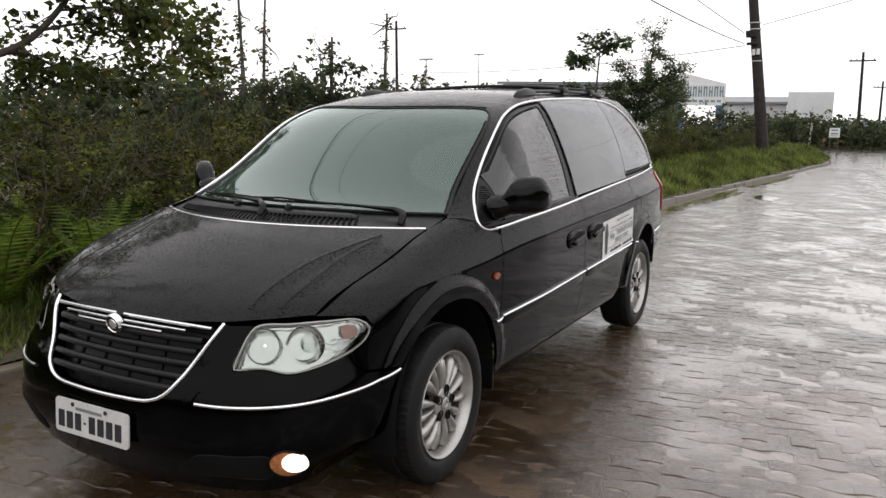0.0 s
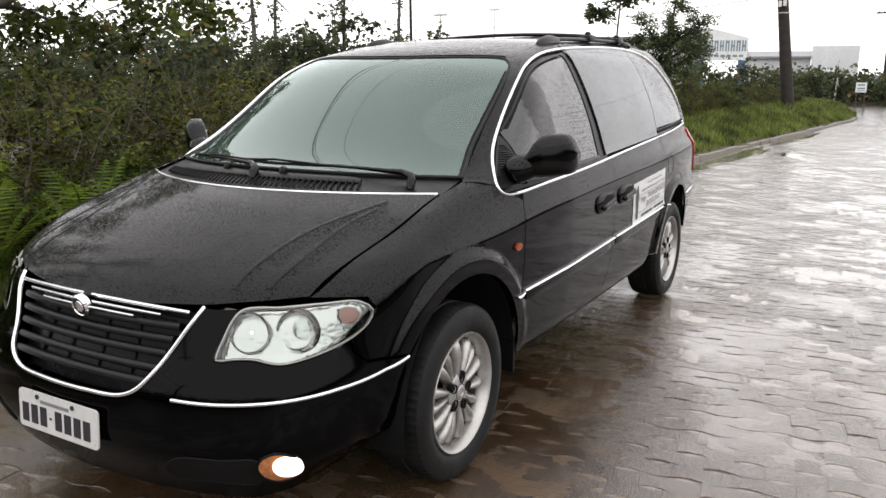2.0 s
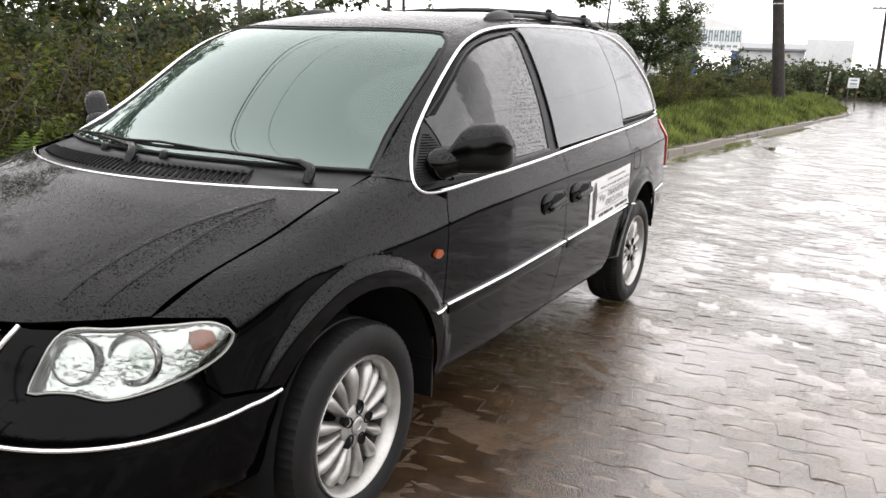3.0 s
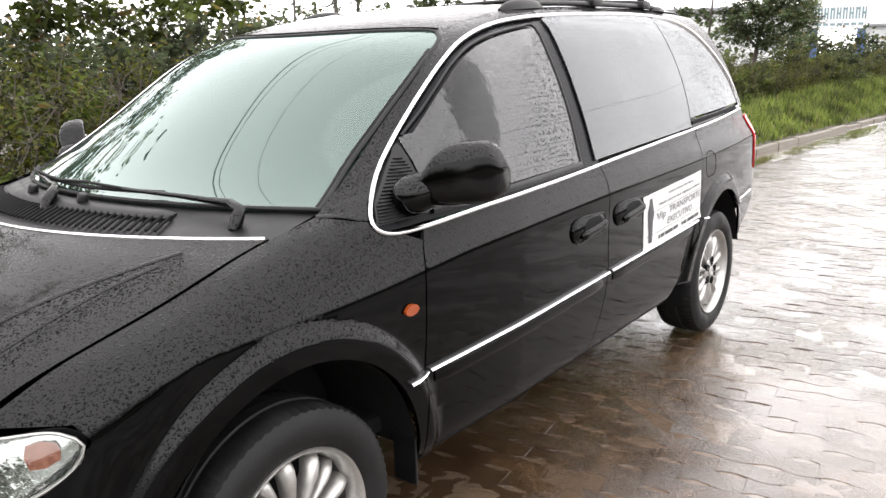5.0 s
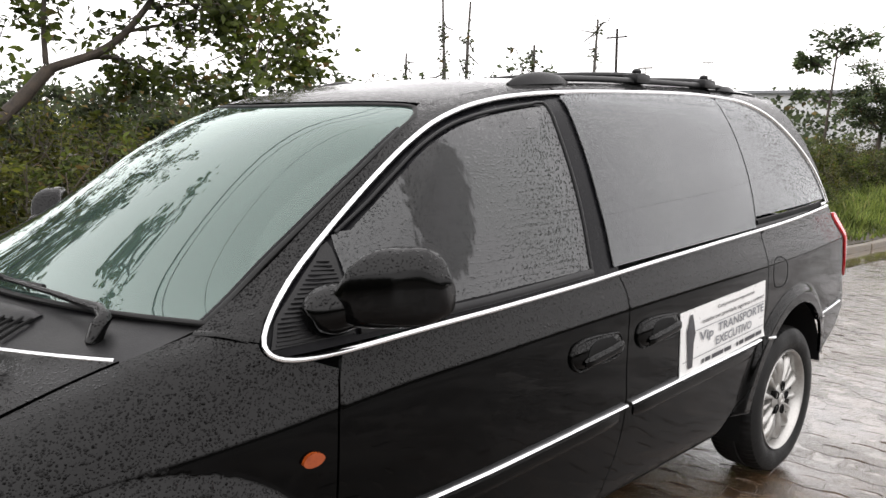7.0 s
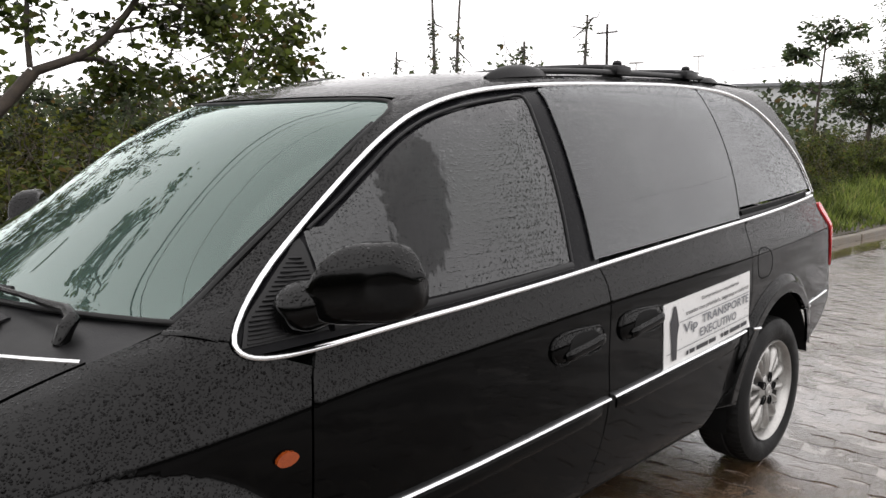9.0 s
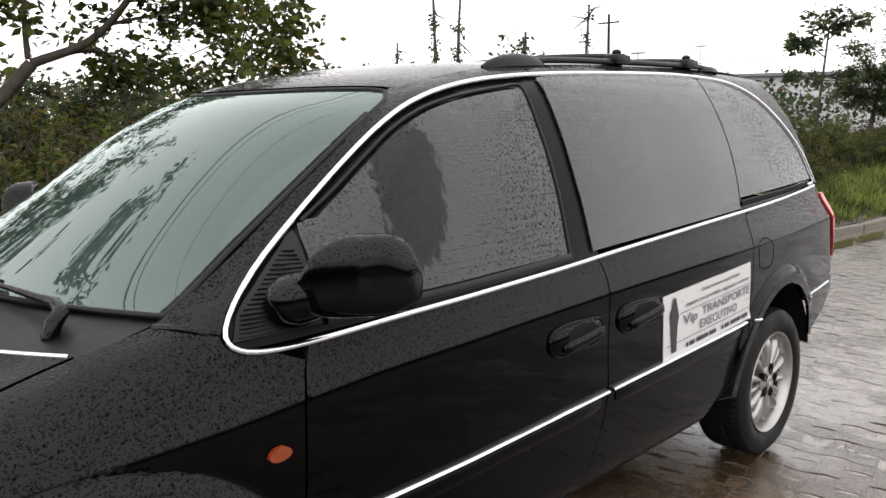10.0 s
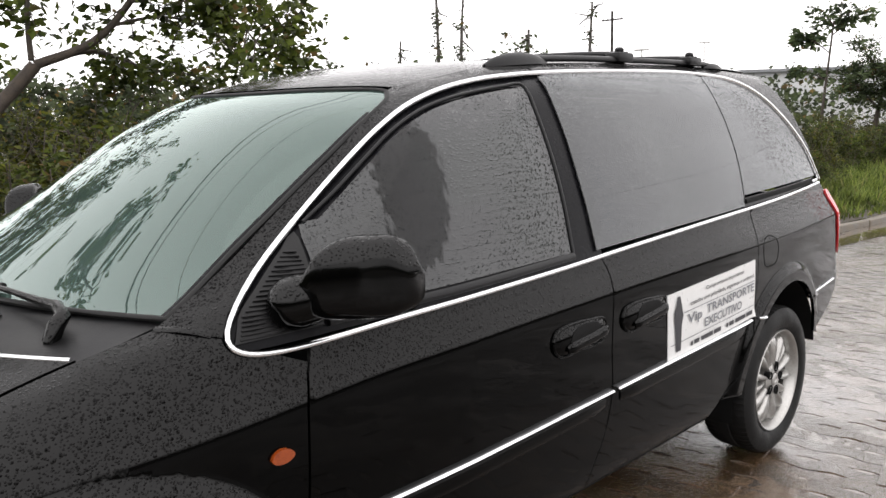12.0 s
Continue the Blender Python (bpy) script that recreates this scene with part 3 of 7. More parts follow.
BELT = smooth([(0.45, 1.028), (0.53, 1.03), (0.77, 1.045), (1.17, 1.062), (1.43, 1.073), (1.73, 1.089), (2.11, 1.107), (2.33, 1.118), (2.70, 1.134), (3.21, 1.155), (3.675, 1.178)], 0.04)
ARCHLINE = smooth([(0.346, 1.075), (0.378, 1.113), (0.468, 1.174), (0.563, 1.239), (0.655, 1.306), (0.753, 1.376), (0.859, 1.451), (0.975, 1.518), (1.106, 1.569), (1.244, 1.602), (1.378, 1.624), (1.516, 1.64), (1.663, 1.651), (1.827, 1.661), (2.198, 1.677), (2.645, 1.689), (2.81, 1.687), (3.13, 1.665), (3.32, 1.592), (3.48, 1.45), (3.60, 1.32), (3.69, 1.195)], 0.04)
CORNER = smooth([(0.45, 1.028), (0.40, 1.031), (0.366, 1.041), (0.348, 1.058), (0.346, 1.075)], 0.02)


def eased(path, times=6):
    P = np.array(path)
    for _ in range(times):
        P[1:-1] = (P[:-2] + 2 * P[1:-1] + P[2:]) / 4
    return P


def belt(y0, y1):
    return [p for p in BELT if y0 <= p[0] <= y1]


def at_y(line, y):
    L = sorted(line)
    return float(np.interp(y, [p[0] for p in L], [p[1] for p in L]))


ARCH_F, ARCH_R = (0.03, 0.352, 0.428), (3.03, 0.355, 0.437)
SPLIT = [(1.61, 1.083), (1.625, 1.02), (1.62, 0.952), (1.618, 0.80), (1.632, 0.65), (1.61, 0.508), (1.565, 0.414), (1.545, 0.345)]
HIND = [(2.72, 1.135), (2.683, 1.047), (2.668, 0.98), (2.676, 0.91), (2.675, 0.82), (2.653, 0.715), (2.61, 0.60), (2.55, 0.49), (2.45, 0.41), (2.38, 0.345)]
split, hind = smooth(SPLIT), smooth(HIND)

front_door = belt(0.53, 1.60) + split[:-1] + line([SPLIT[-1], (0.482, 0.345), (0.487, 0.60), (0.493, 0.72), (0.497, 0.90), (0.511, 0.974), (0.522, 1.026)])
side_door = belt(1.63, 2.71) + hind[:-1] + line([HIND[-1], SPLIT[-1]]) + split[::-1]
for s in BOTH:
    fd = panel("front_door", "side", front_door, PAINT, van, "black front door beaded with rain", sides=(s,), folds=True, grid=0.035)[0]
    sd = panel("sliding_door", "side", side_door, PAINT, van, "black sliding side door beaded with rain", sides=(s,), folds=True, grid=0.035)[0]
    cy, cz, r = ARCH_R
    quarter = belt(2.74, 3.70) + smooth([(3.72, 1.17), (3.79, 1.05), (3.84, 0.90), (3.86, 0.72)])[:-1] + line([(3.86, 0.72), (3.38, 0.665)]) + arc(cy, cz, r, 47, 176) + smooth([(2.45, 0.40), (2.55, 0.485), (2.61, 0.60), (2.653, 0.715), (2.675, 0.82), (2.676, 0.91), (2.668, 0.98), (2.683, 1.047), (2.715, 1.12)])
    panel("rear_quarter_panel", "side", quarter, PAINT, van, sides=(s,), folds=True, grid=0.035)
    cy, cz, r = ARCH_F
    seam = [(0.725, -0.61, 0.82), (0.735, -0.55, 0.85), (0.753, -0.443, 0.903), (0.776, -0.235, 0.966), (0.776, -0.10, 1.005), (0.773, 0.0, 1.035), (0.775, 0.10, 1.06), (0.787, 0.25, 1.095)]
    fender = [flat("diag", p) for p in smooth(seam)]
    low = [(0.346, 1.075)] + CORNER[::-1] + line([(0.518, 1.0), (0.511, 0.974), (0.497, 0.90), (0.493, 0.72), (0.487, 0.60), (0.482, 0.31)]) + [(0.482, 0.31)] + arc(cy, cz, r, -6, 148) + line([(-0.36, 0.595), (-0.515, 0.612)]) + [(-0.515, 0.612), (-0.55, 0.65), (-0.545, 0.69), (-0.48, 0.735), (-0.455, 0.77), (-0.475, 0.806)]
    low3 = onto("side", low)
    fender += [flat("diag", p) for p in low3 if not np.isnan(p).any()]
    panel("front_fender", "diag", fender, PAINT, van, sides=(s,), folds=True, grid=0.035)
    panel("sill", "side", even([(0.485, 0.34), (2.38, 0.34), (2.38, 0.30), (0.485, 0.30)]), PAINT, van, sides=(s,))
    # glass, pillars and window frames
    fw = smooth([(0.582, 1.082), (0.587, 1.176), (0.613, 1.272), (0.655, 1.284)])[:-1] + smooth([(0.655, 1.284), (0.722, 1.329), (0.822, 1.397), (0.936, 1.468), (1.058, 1.522), (1.189, 1.558), (1.321, 1.581), (1.461, 1.60), (1.536, 1.608)])[:-1] + smooth([(1.536, 1.608), (1.526, 1.538), (1.516, 1.418), (1.504, 1.301), (1.494, 1.202), (1.481, 1.108)])[:-1] + line([(1.481, 1.108), (0.582, 1.082)])
    fwr = line([(0.46, 1.042), (1.45, 1.078), (1.64, 1.092)]) + smooth([(1.64, 1.092), (1.645, 1.35), (1.67, 1.646)])[:-1] + [p for p in ARCHLINE[::-1] if p[0] < 1.665] + [(0.355, 1.058), (0.40, 1.042)]
    panel("window_surround", "side", fwr, TRIMBLACK, van, "black window frame and pillar", sides=(s,), lift=-0.012, gap=0.0)
    panel("front_side_window", "side", fw, PRIVACY_WIPED, van, "dark tinted glass with a wiped clear patch in the mist", sides=(s,), lift=-0.006, gap=0.002, thick=0.004)
    qs = smooth([(2.694, 1.142), (2.704, 1.179), (2.731, 1.267), (2.759, 1.381), (2.78, 1.508), (2.79, 1.603), (2.811, 1.68)])
    sw = line([(1.603, 1.098), (2.694, 1.142)]) + qs + [p for p in ARCHLINE[::-1] if 1.665 < p[0] < 2.80] + smooth([(1.648, 1.645), (1.634, 1.565), (1.624, 1.45), (1.612, 1.328), (1.61, 1.225), (1.603, 1.098)])[:-1]
    panel("sliding_door_window", "side", sw, PRIVACY, van, "dark tinted glass beaded with rain", sides=(s,), lift=-0.003, gap=0.005, thick=0.004)
    qw = line([(2.706, 1.184), (3.655, 1.212)]) + [(3.655, 1.212)] + [p for p in ARCHLINE[::-1] if 2.83 < p[0] < 3.675] + qs[::-1][:-2]
    panel("quarter_window", "side", qw, PRIVACY, van, "dark tinted glass beaded with rain", sides=(s,), lift=-0.003, gap=0.005, thick=0.004)
    panel("door_track", "side", even([(2.70, 1.142), (3.675, 1.178), (3.66, 1.209), (2.708, 1.18)]), TRIMBLACK, van, sides=(s,), lift=-0.012, gap=0.001)
    # roof side and windscreen pillar
    rail_line = smooth([(0.787, 0.25, 1.095), (0.735, 0.46, 1.205), (0.712, 0.62, 1.318), (0.688, 0.82, 1.452), (0.662, 0.935, 1.530), (0.636, 1.012, 1.567), (0.59, 1.062, 1.600), (0.565, 1.4, 1.675), (0.555, 2.2, 1.71), (0.54, 3.0, 1.70), (0.52, 3.5, 1.655)])
    cheek = [flat("diag", p) for p in rail_line]
    outer = onto("side", ARCHLINE[::-1])
    cheek += [flat("diag", p) for p in outer if not np.isnan(p).any()]
    panel("roof_side", "diag", cheek, PAINT, van, sides=(s,), gap=0.0004)
    ribbon("pillar_joint", onto("diag", line([flat("diag", rail_line[0]), flat("diag", onto("side", [ARCHLINE[0]])[0])], 0.02)), 0.018, 0.0022, PAINT, van, sides=(s,), sink=0.006)
    ribbon("window_chrome", onto("side", eased(ARCHLINE[::-1] + CORNER[::-1][1:] + BELT[1:])), 0.014, 0.008, CHROME, van, "bright chrome strip round the side windows", sides=(s,))

roof_edge = smooth([(0.59, 1.092), (0.565, 1.4), (0.555, 2.2), (0.54, 3.0), (0.52, 3.45)])
ws_top = [(x, 0.922 + 0.545 * x * x) for x in np.linspace(0.52, -0.52, 24)]
ws_top = [(0.59, 1.092), (0.56, 1.087)] + ws_top + [(-0.56, 1.087), (-0.59, 1.092)]
panel("roof", "top", roof_edge + [(0.3, 3.52), (0, 3.54), (-0.3, 3.52)] + [(-x, y) for x, y in roof_edge[::-1]] + ws_top[::-1][1:-1], PAINT, van)
ws_side = smooth([(0.775, 0.282), (0.719, 0.465), (0.697, 0.62), (0.675, 0.82), (0.65, 0.947), (0.618, 1.03), (0.575, 1.064)])
ws_low = [(x, 0.04 + 0.40 * x * x) for x in np.linspace(-0.765, 0.765, 40)]
ws_up = [(0.575, 1.066), (0.55, 1.064)] + [(x, 0.905 + 0.545 * x * x) for x in np.linspace(0.52, -0.52, 24)] + [(-0.55, 1.064), (-0.575, 1.066)]
screen = ws_low + ws_side[:-1] + ws_up[:-1] + [(-x, y) for x, y in ws_side[::-1]]
panel("windscreen", "top", screen, WINDSCREEN, van, "greenish laminated windscreen", lift=-0.004, gap=0.006, thick=0.005)
for s in BOTH:
    ribbon("screen_border", onto("top", [(x - 0.014, y) for x, y in ws_side[:-4]]), 0.022, 0.002, TRIMBLACK, van, sides=(s,), sink=0.001, lift=-0.004)
cowl = [(x, -0.170 + 0.475 * x * x) for x in np.linspace(-0.768, 0.768, 40)] + [(x, 0.048 + 0.40 * x * x) for x in np.linspace(0.768, -0.768, 40)]
panel("cowl", "top", cowl, PLASTIC, van, "black plastic scuttle under the windscreen", lift=-0.012, gap=0.001)
hood_side = smooth([(0.771, 0.104), (0.769, 0.0), (0.772, -0.10), (0.772, -0.235), (0.749, -0.443), (0.731, -0.55), (0.721, -0.61)])
hood_front = smooth([(0.721, -0.61), (0.64, -0.675), (0.563, -0.723), (0.442, -0.781), (0.213, -0.84), (0.0, -0.857), (-0.213, -0.84), (-0.442, -0.781), (-0.563, -0.723), (-0.64, -0.675), (-0.721, -0.61)])
hood = [(x, -0.178 + 0.475 * x * x) for x in np.linspace(-0.771, 0.771, 50)] + hood_side[1:] + hood_front[1:-1] + [(-x, y) for x, y in hood_side[::-1]]
panel("hood", "top", hood, PAINT, van, "long sloping black hood beaded with rain")
ribbon("hood_chrome", onto("top", [(x, -0.183 + 0.475 * x * x) for x in np.linspace(-0.765, 0.765, 60)]), 0.0105, 0.006, CHROME, van)


def nose_pt(x, y, z):
    return flat("nose", (x, y, z))


GRILLE_SIDE = [(0.453, -0.785, 0.792), (0.422, -0.82, 0.735), (0.39, -0.85, 0.676), (0.353, -0.895, 0.608), (0.308, -0.94, 0.55), (0.25, -0.957, 0.525), (0.10, -0.968, 0.518), (0.0, -0.972, 0.517)]
g_r = [nose_pt(*p) for p in smooth(GRILLE_SIDE, 0.02)]
g_top = [nose_pt(*p) for p in smooth([(0.0, -0.858, 0.797), (0.2, -0.85, 0.797), (0.453, -0.785, 0.792)], 0.03)]
LAMP = [(0.521, -0.817, 0.645), (0.531, -0.794, 0.711), (0.556, -0.741, 0.790), (0.667, -0.668, 0.802), (0.758, -0.588, 0.807), (0.832, -0.498, 0.802), (0.861, -0.463, 0.767), (0.855, -0.487, 0.723), (0.824, -0.555, 0.683), (0.757, -0.654, 0.647), (0.69, -0.725, 0.633), (0.619, -0.767, 0.649), (0.57, -0.795, 0.648)]
lamp = [nose_pt(*p) for p in smooth(LAMP, 0.02, closed=True)]
bumper = [nose_pt(0, -0.972, 0.517)] + g_r[::-1][1:]
bumper += [nose_pt(0.475, -0.76, 0.79), nose_pt(0.54, -0.74, 0.793)]
low_lamp = [nose_pt(*p) for p in smooth([LAMP[2], LAMP[1], LAMP[0], LAMP[12], LAMP[11], LAMP[10], LAMP[9], LAMP[8]], 0.02)]
bumper += low_lamp + [nose_pt(0.842, -0.55, 0.65), nose_pt(0.868, -0.512, 0.607), nose_pt(0.917, -0.36, 0.592), nose_pt(0.91, -0.36, 0.45), nose_pt(0.885, -0.38, 0.30), nose_pt(0.85, -0.43, 0.22)]
bumper += [nose_pt(0.6, -0.80, 0.20), nose_pt(0.3, -0.89, 0.20), nose_pt(0, -0.91, 0.20)]
bumper = bumper[1:-1]
whole = bumper + [nose_pt(0, -0.91, 0.20)] + [(-a, z) for a, z in bumper[::-1]] + [nose_pt(0, -0.972, 0.517)]
panel("front_bumper", "nose", even(whole, 0.03), BUMPERPAINT, van, "black front bumper")
panel("grille_mesh", "nose", g_r[::-1][:-1] + [(a, z) for a, z in g_top[::-1]][:-1] + [(-a, z) for a, z in g_top][:-1] + [(-a, z) for a, z in g_r][:-1], TRIMBLACK, van, lift=-0.05)
for s in BOTH:
    ribbon("bumper_chrome", onto("nose", [nose_pt(*p) for p in smooth([(0.435, -0.921, 0.534), (0.531, -0.892, 0.531), (0.669, -0.817, 0.532), (0.756, -0.736, 0.536), (0.833, -0.618, 0.547), (0.879, -0.48, 0.56), (0.917, -0.353, 0.587)], 0.03)]), 0.012, 0.008, CHROME, van, sides=(s,))
ribbon("grille_chrome", onto("nose", g_r + [(-a, z) for a, z in g_r[::-1]][1:]), 0.014, 0.009, CHROME, van)


# ---- the van's parts, from the nose to the tail ----
def on_plane(name, verts2d, faces, lift, material, parent, label="", view="side"):
    """Flat artwork wrapped onto the van's side."""
    P = onto(view, verts2d)
    P = P + outward(P) * lift
    me = bpy.data.meshes.new(name)
    me.from_pydata([tuple(p) for p in P], [], faces)
    me.update()
    return linked(name, me, parent, label, material)


def lettering(text, size, depth=0.0):
    """Letters of the built-in font as a flat mesh: its corners and faces."""
    c = bpy.data.curves.new("letters", "FONT")
    c.offset = 0.016
    c.body, c.size, c.resolution_u, c.fill_mode = text, size, 2, "BOTH"
    ob = new("letters", c)
    dg = bpy.context.evaluated_depsgraph_get()
    me = bpy.data.meshes.new_from_object(ob.evaluated_get(dg))
    V = np.array([tuple(v.co)[:2] for v in me.vertices])
    F = [tuple(p.vertices) for p in me.polygons]
    bpy.data.objects.remove(ob)
    bpy.data.curves.remove(c)
    bpy.data.meshes.remove(me)
    return V, F


# hood creases: two soft raised lines on each side
for s in BOTH:
    for line3 in ([(0.50, -0.71), (0.50, -0.56), (0.53, -0.356), (0.60, -0.16), (0.64, -0.06)], [(0.60, -0.66), (0.61, -0.50), (0.61, -0.40), (0.615, -0.26), (0.64, -0.13)]):
        P = onto("top", smooth(line3, 0.03))
        ribbon("hood_crease", P, 0.016, 0.0025, PAINT, van, sides=(s,), sink=0.003)

# grille: slats, winged strips and a round boss
def grille_x(z):
    return float(np.interp(z, [0.517, 0.525, 0.55, 0.608, 0.676, 0.735, 0.785], [0.02, 0.25, 0.308, 0.353, 0.39, 0.422, 0.45]))


for z in (0.575, 0.615, 0.655, 0.695, 0.735):
    w = grille_x(z) - 0.004
    pts = [(math.atan2(x, AXIS + 0.9), z + 0.004 * (1 - (x / w) ** 2)) for x in np.linspace(-w * 0.99, w * 0.99, 24)]
    ribbon("grille_slat", onto("nose", pts), 0.024, 0.012, PLASTIC, van, sink=0.03, lift=-0.018)
for x in (-0.22, -0.075, 0.075, 0.22):
    zs = np.linspace(0.56, 0.76, 10)
    ribbon("grille_post", onto("nose", [(math.atan2(x, AXIS + 0.9), z) for z in zs]), 0.010, 0.006, TRIMBLACK, van, sink=0.01, lift=-0.047)
for z, w0, w1 in ((0.776, 0.020, 0.44), (0.758, 0.034, 0.33), (0.742, 0.030, 0.225)):
    for s in BOTH:
        pts = [(math.atan2(x, AXIS + 0.86), z + 0.010 * (1 - (x / 0.4) ** 2)) for x in np.linspace(w0, w1, 18)]
        ribbon("grille_wing", onto("nose", pts), 0.012 if z > 0.77 else 0.008, 0.008, CHROME, van, "chrome strip of the grille", sides=(s,), sink=0.02, lift=0.002)
c = onto("nose", [(0.0, 0.757)])[0]
boss = bmesh.new()
lathe(boss, [(0.037, -0.012), (0.039, 0.004), (0.033, 0.012), (0.029, 0.007), (0.021, 0.007), (0.018, 0.011), (0.0, 0.013)], 32, Matrix.Translation(c + np.array([0, -0.014, 0])) @ Matrix.Rotation(radians(-90), 4, "Z") @ Matrix.Rotation(radians(14), 4, "Y"))
emblem = part("emblem", boss, CHROME, van, "round chrome boss on the grille", smooth=35)
boss = bmesh.new()
lathe(boss, [(0.030, 0.006), (0.030, 0.0095), (0.022, 0.0105), (0.021, 0.006)], 32, Matrix.Translation(c + np.array([0, -0.014, 0])) @ Matrix.Rotation(radians(-90), 4, "Z") @ Matrix.Rotation(radians(14), 4, "Y"))
part("emblem_ring", boss, PLASTIC, emblem, "dark ring round the boss", smooth=35)

# headlamps
for s in BOTH:
    rim = shrunk(lamp, -0.006)
    bezel = panel("headlamp", "nose", [tuple(p) for p in rim], TRIMBLACK, van, "clear headlamp with chrome reflectors, lit parking bulb", gap=0.0, lift=-0.050, thick=0.01, sides=(s,))[0]
    panel("reflector_shell", "nose", lamp, REFLECTOR, bezel, gap=0.004, lift=-0.036, thick=0.006, grid=0.03, sides=(s,))
    for (x, y, z), r, mat, name in (((0.60, -0.755, 0.728), 0.062, REFLECTOR, "reflector_bowl"), ((0.715, -0.655, 0.728), 0.066, REFLECTOR, "projector_ring")):
        place = onto("nose", [nose_pt(x, y, z)])[0]
        n = outward(place[None])[0]
        face = Vector((0.30, -0.93, 0.12)).normalized()
        m = Matrix.Translation(place - n * 0.03) @ face.to_track_quat("X", "Z").to_matrix().to_4x4()
        b = bmesh.new()
        if name == "reflector_bowl":
            lathe(b, [(0.0, -0.05), (0.02, -0.047), (0.045, -0.025), (r, 0.012), (r + 0.004, 0.012), (r + 0.004, 0.0)], 28, m)
        else:
            lathe(b, [(0.0, -0.03), (0.035, -0.028), (0.050, -0.012), (r - 0.006, 0.018), (r + 0.002, 0.02), (r + 0.004, 0.0)], 28, m)
        if s < 0:
            bmesh.ops.scale(b, vec=(-1, 1, 1), verts=b.verts)
            bmesh.ops.reverse_faces(b, faces=b.faces)
        part(name, b, mat, bezel, smooth=40)
        b = bmesh.new()
        if name == "reflector_bowl":
            lathe(b, [(0.0, -0.035), (0.010, -0.03), (0.012, -0.014), (0.0, -0.004)], 16, m)
        else:
            lathe(b, [(0.0, -0.028), (0.030, -0.022), (0.034, -0.010), (0.022, 0.002), (0.0, 0.006)], 24, m)
        if s < 0:
            bmesh.ops.scale(b, vec=(-1, 1, 1), verts=b.verts)
            bmesh.ops.reverse_faces(b, faces=b.faces)
        part("parking_bulb" if name == "reflector_bowl" else "projector_lens", b, PARKGLOW if name == "reflector_bowl" else CLEAR, bezel, smooth=40)
    amber = smooth([(0.795, -0.55, 0.785), (0.828, -0.505, 0.78), (0.832, -0.50, 0.745), (0.80, -0.545, 0.735)], 0.02, closed=True)
    panel("turn_signal", "nose", [nose_pt(*p) for p in amber], mottled("amber_reflector", (0.32, 0.10, 0.05), (0.20, 0.07, 0.05), 60, (0.2, 0.35)) if s > 0 else AMBER, bezel, gap=0.0, lift=-0.02, thick=0.006, grid=0.02, sides=(s,))
    ribbon("lamp_rim", onto("nose", [tuple(p) for p in shrunk(lamp, 0.004)]), 0.007, 0.004, ALLOY, bezel, sides=(s,), closed=True, lift=-0.004)
    glass = panel("lamp_lens", "nose", lamp, CLEAR, bezel, gap=0.003, lift=0.0, thick=0.003, grid=0.03, sides=(s,))[0]
    glass.visible_shadow = False

# lower bumper: intake mouth, fog lamps, number plate
mouth = [nose_pt(*p) for p in smooth([(0.395, -0.92, 0.308), (0.43, -0.92, 0.345), (0.475, -0.922, 0.358), (0.58, -0.87, 0.358), (0.68, -0.816, 0.352), (0.66, -0.79, 0.27), (0.53, -0.87, 0.268), (0.404, -0.90, 0.273)], 0.03, closed=True)]
for s in BOTH:
    slot = panel("bumper_intake", "nose", mouth, DARK, van, "dark slot in the lower bumper", gap=0.0, lift=0.002, thick=0.004, sides=(s,))[0]
    ribbon("intake_lip", onto("nose", mouth), 0.006, 0.004, DARK, slot, closed=True, sides=(s,))
for s in BOTH:
    round_by = [2 * math.pi * i / 28 for i in range(28)]
    oval = [(0.690 + 0.058 * math.cos(a), 0.322 + 0.054 * math.sin(a) - 0.16 * 0.058 * math.cos(a)) for a in round_by]
    glow = [(0.712 + 0.050 * math.cos(a) * 0.66 + 0.033 * math.sin(a) * 0.72, 0.327 - 0.046 * math.cos(a) * 0.60 + 0.034 * math.sin(a) * 0.8) for a in round_by]
    fog = panel("fog_lamp", "nose", oval, AMBERBOWL, van, "lit fog lamp in an amber-lit bowl", gap=0.0, lift=0.004, thick=0.008, grid=0.02, sides=(s,))[0]
    panel("fog_lens", "nose", glow, GLOW, fog, "glowing warm white lens", gap=0.0, lift=0.009, thick=0.012, grid=0.015, sides=(s,), reshape=lambda p: 0.0 * p[:, 0])
    ring = onto("nose", oval)
    ribbon("fog_rim", ring, 0.008, 0.008, TRIMBLACK, fog, sides=(s,), closed=True)

plate_m = Matrix.Translation((-0.014, -0.998, 0.405)) @ Matrix.Rotation(radians(-3), 4, "X")
b = bmesh.new()
pts = []
for cx, cz, a in ((0.185, 0.05, 0), (-0.185, 0.05, 90), (-0.185, -0.05, 180), (0.185, -0.05, 270)):
    pts += [(cx + 0.015 * math.cos(radians(a + k * 22.5)), cz + 0.015 * math.sin(radians(a + k * 22.5))) for k in range(5)]
ring = [b.verts.new(plate_m @ Vector((x, 0, z))) for x, z in pts]
f = b.faces.new(ring)
if f.normal.y > 0:
    f.normal_flip()
ext = bmesh.ops.extrude_face_region(b, geom=[f])
bmesh.ops.translate(b, vec=(0, 0.006, 0), verts=[v for v in ext["geom"] if isinstance(v, bmesh.types.BMVert)])
bmesh.ops.recalc_face_normals(b, faces=b.faces)
plate = part("number_plate", b, ENAMEL, van, "pale grey number plate with dark marks")


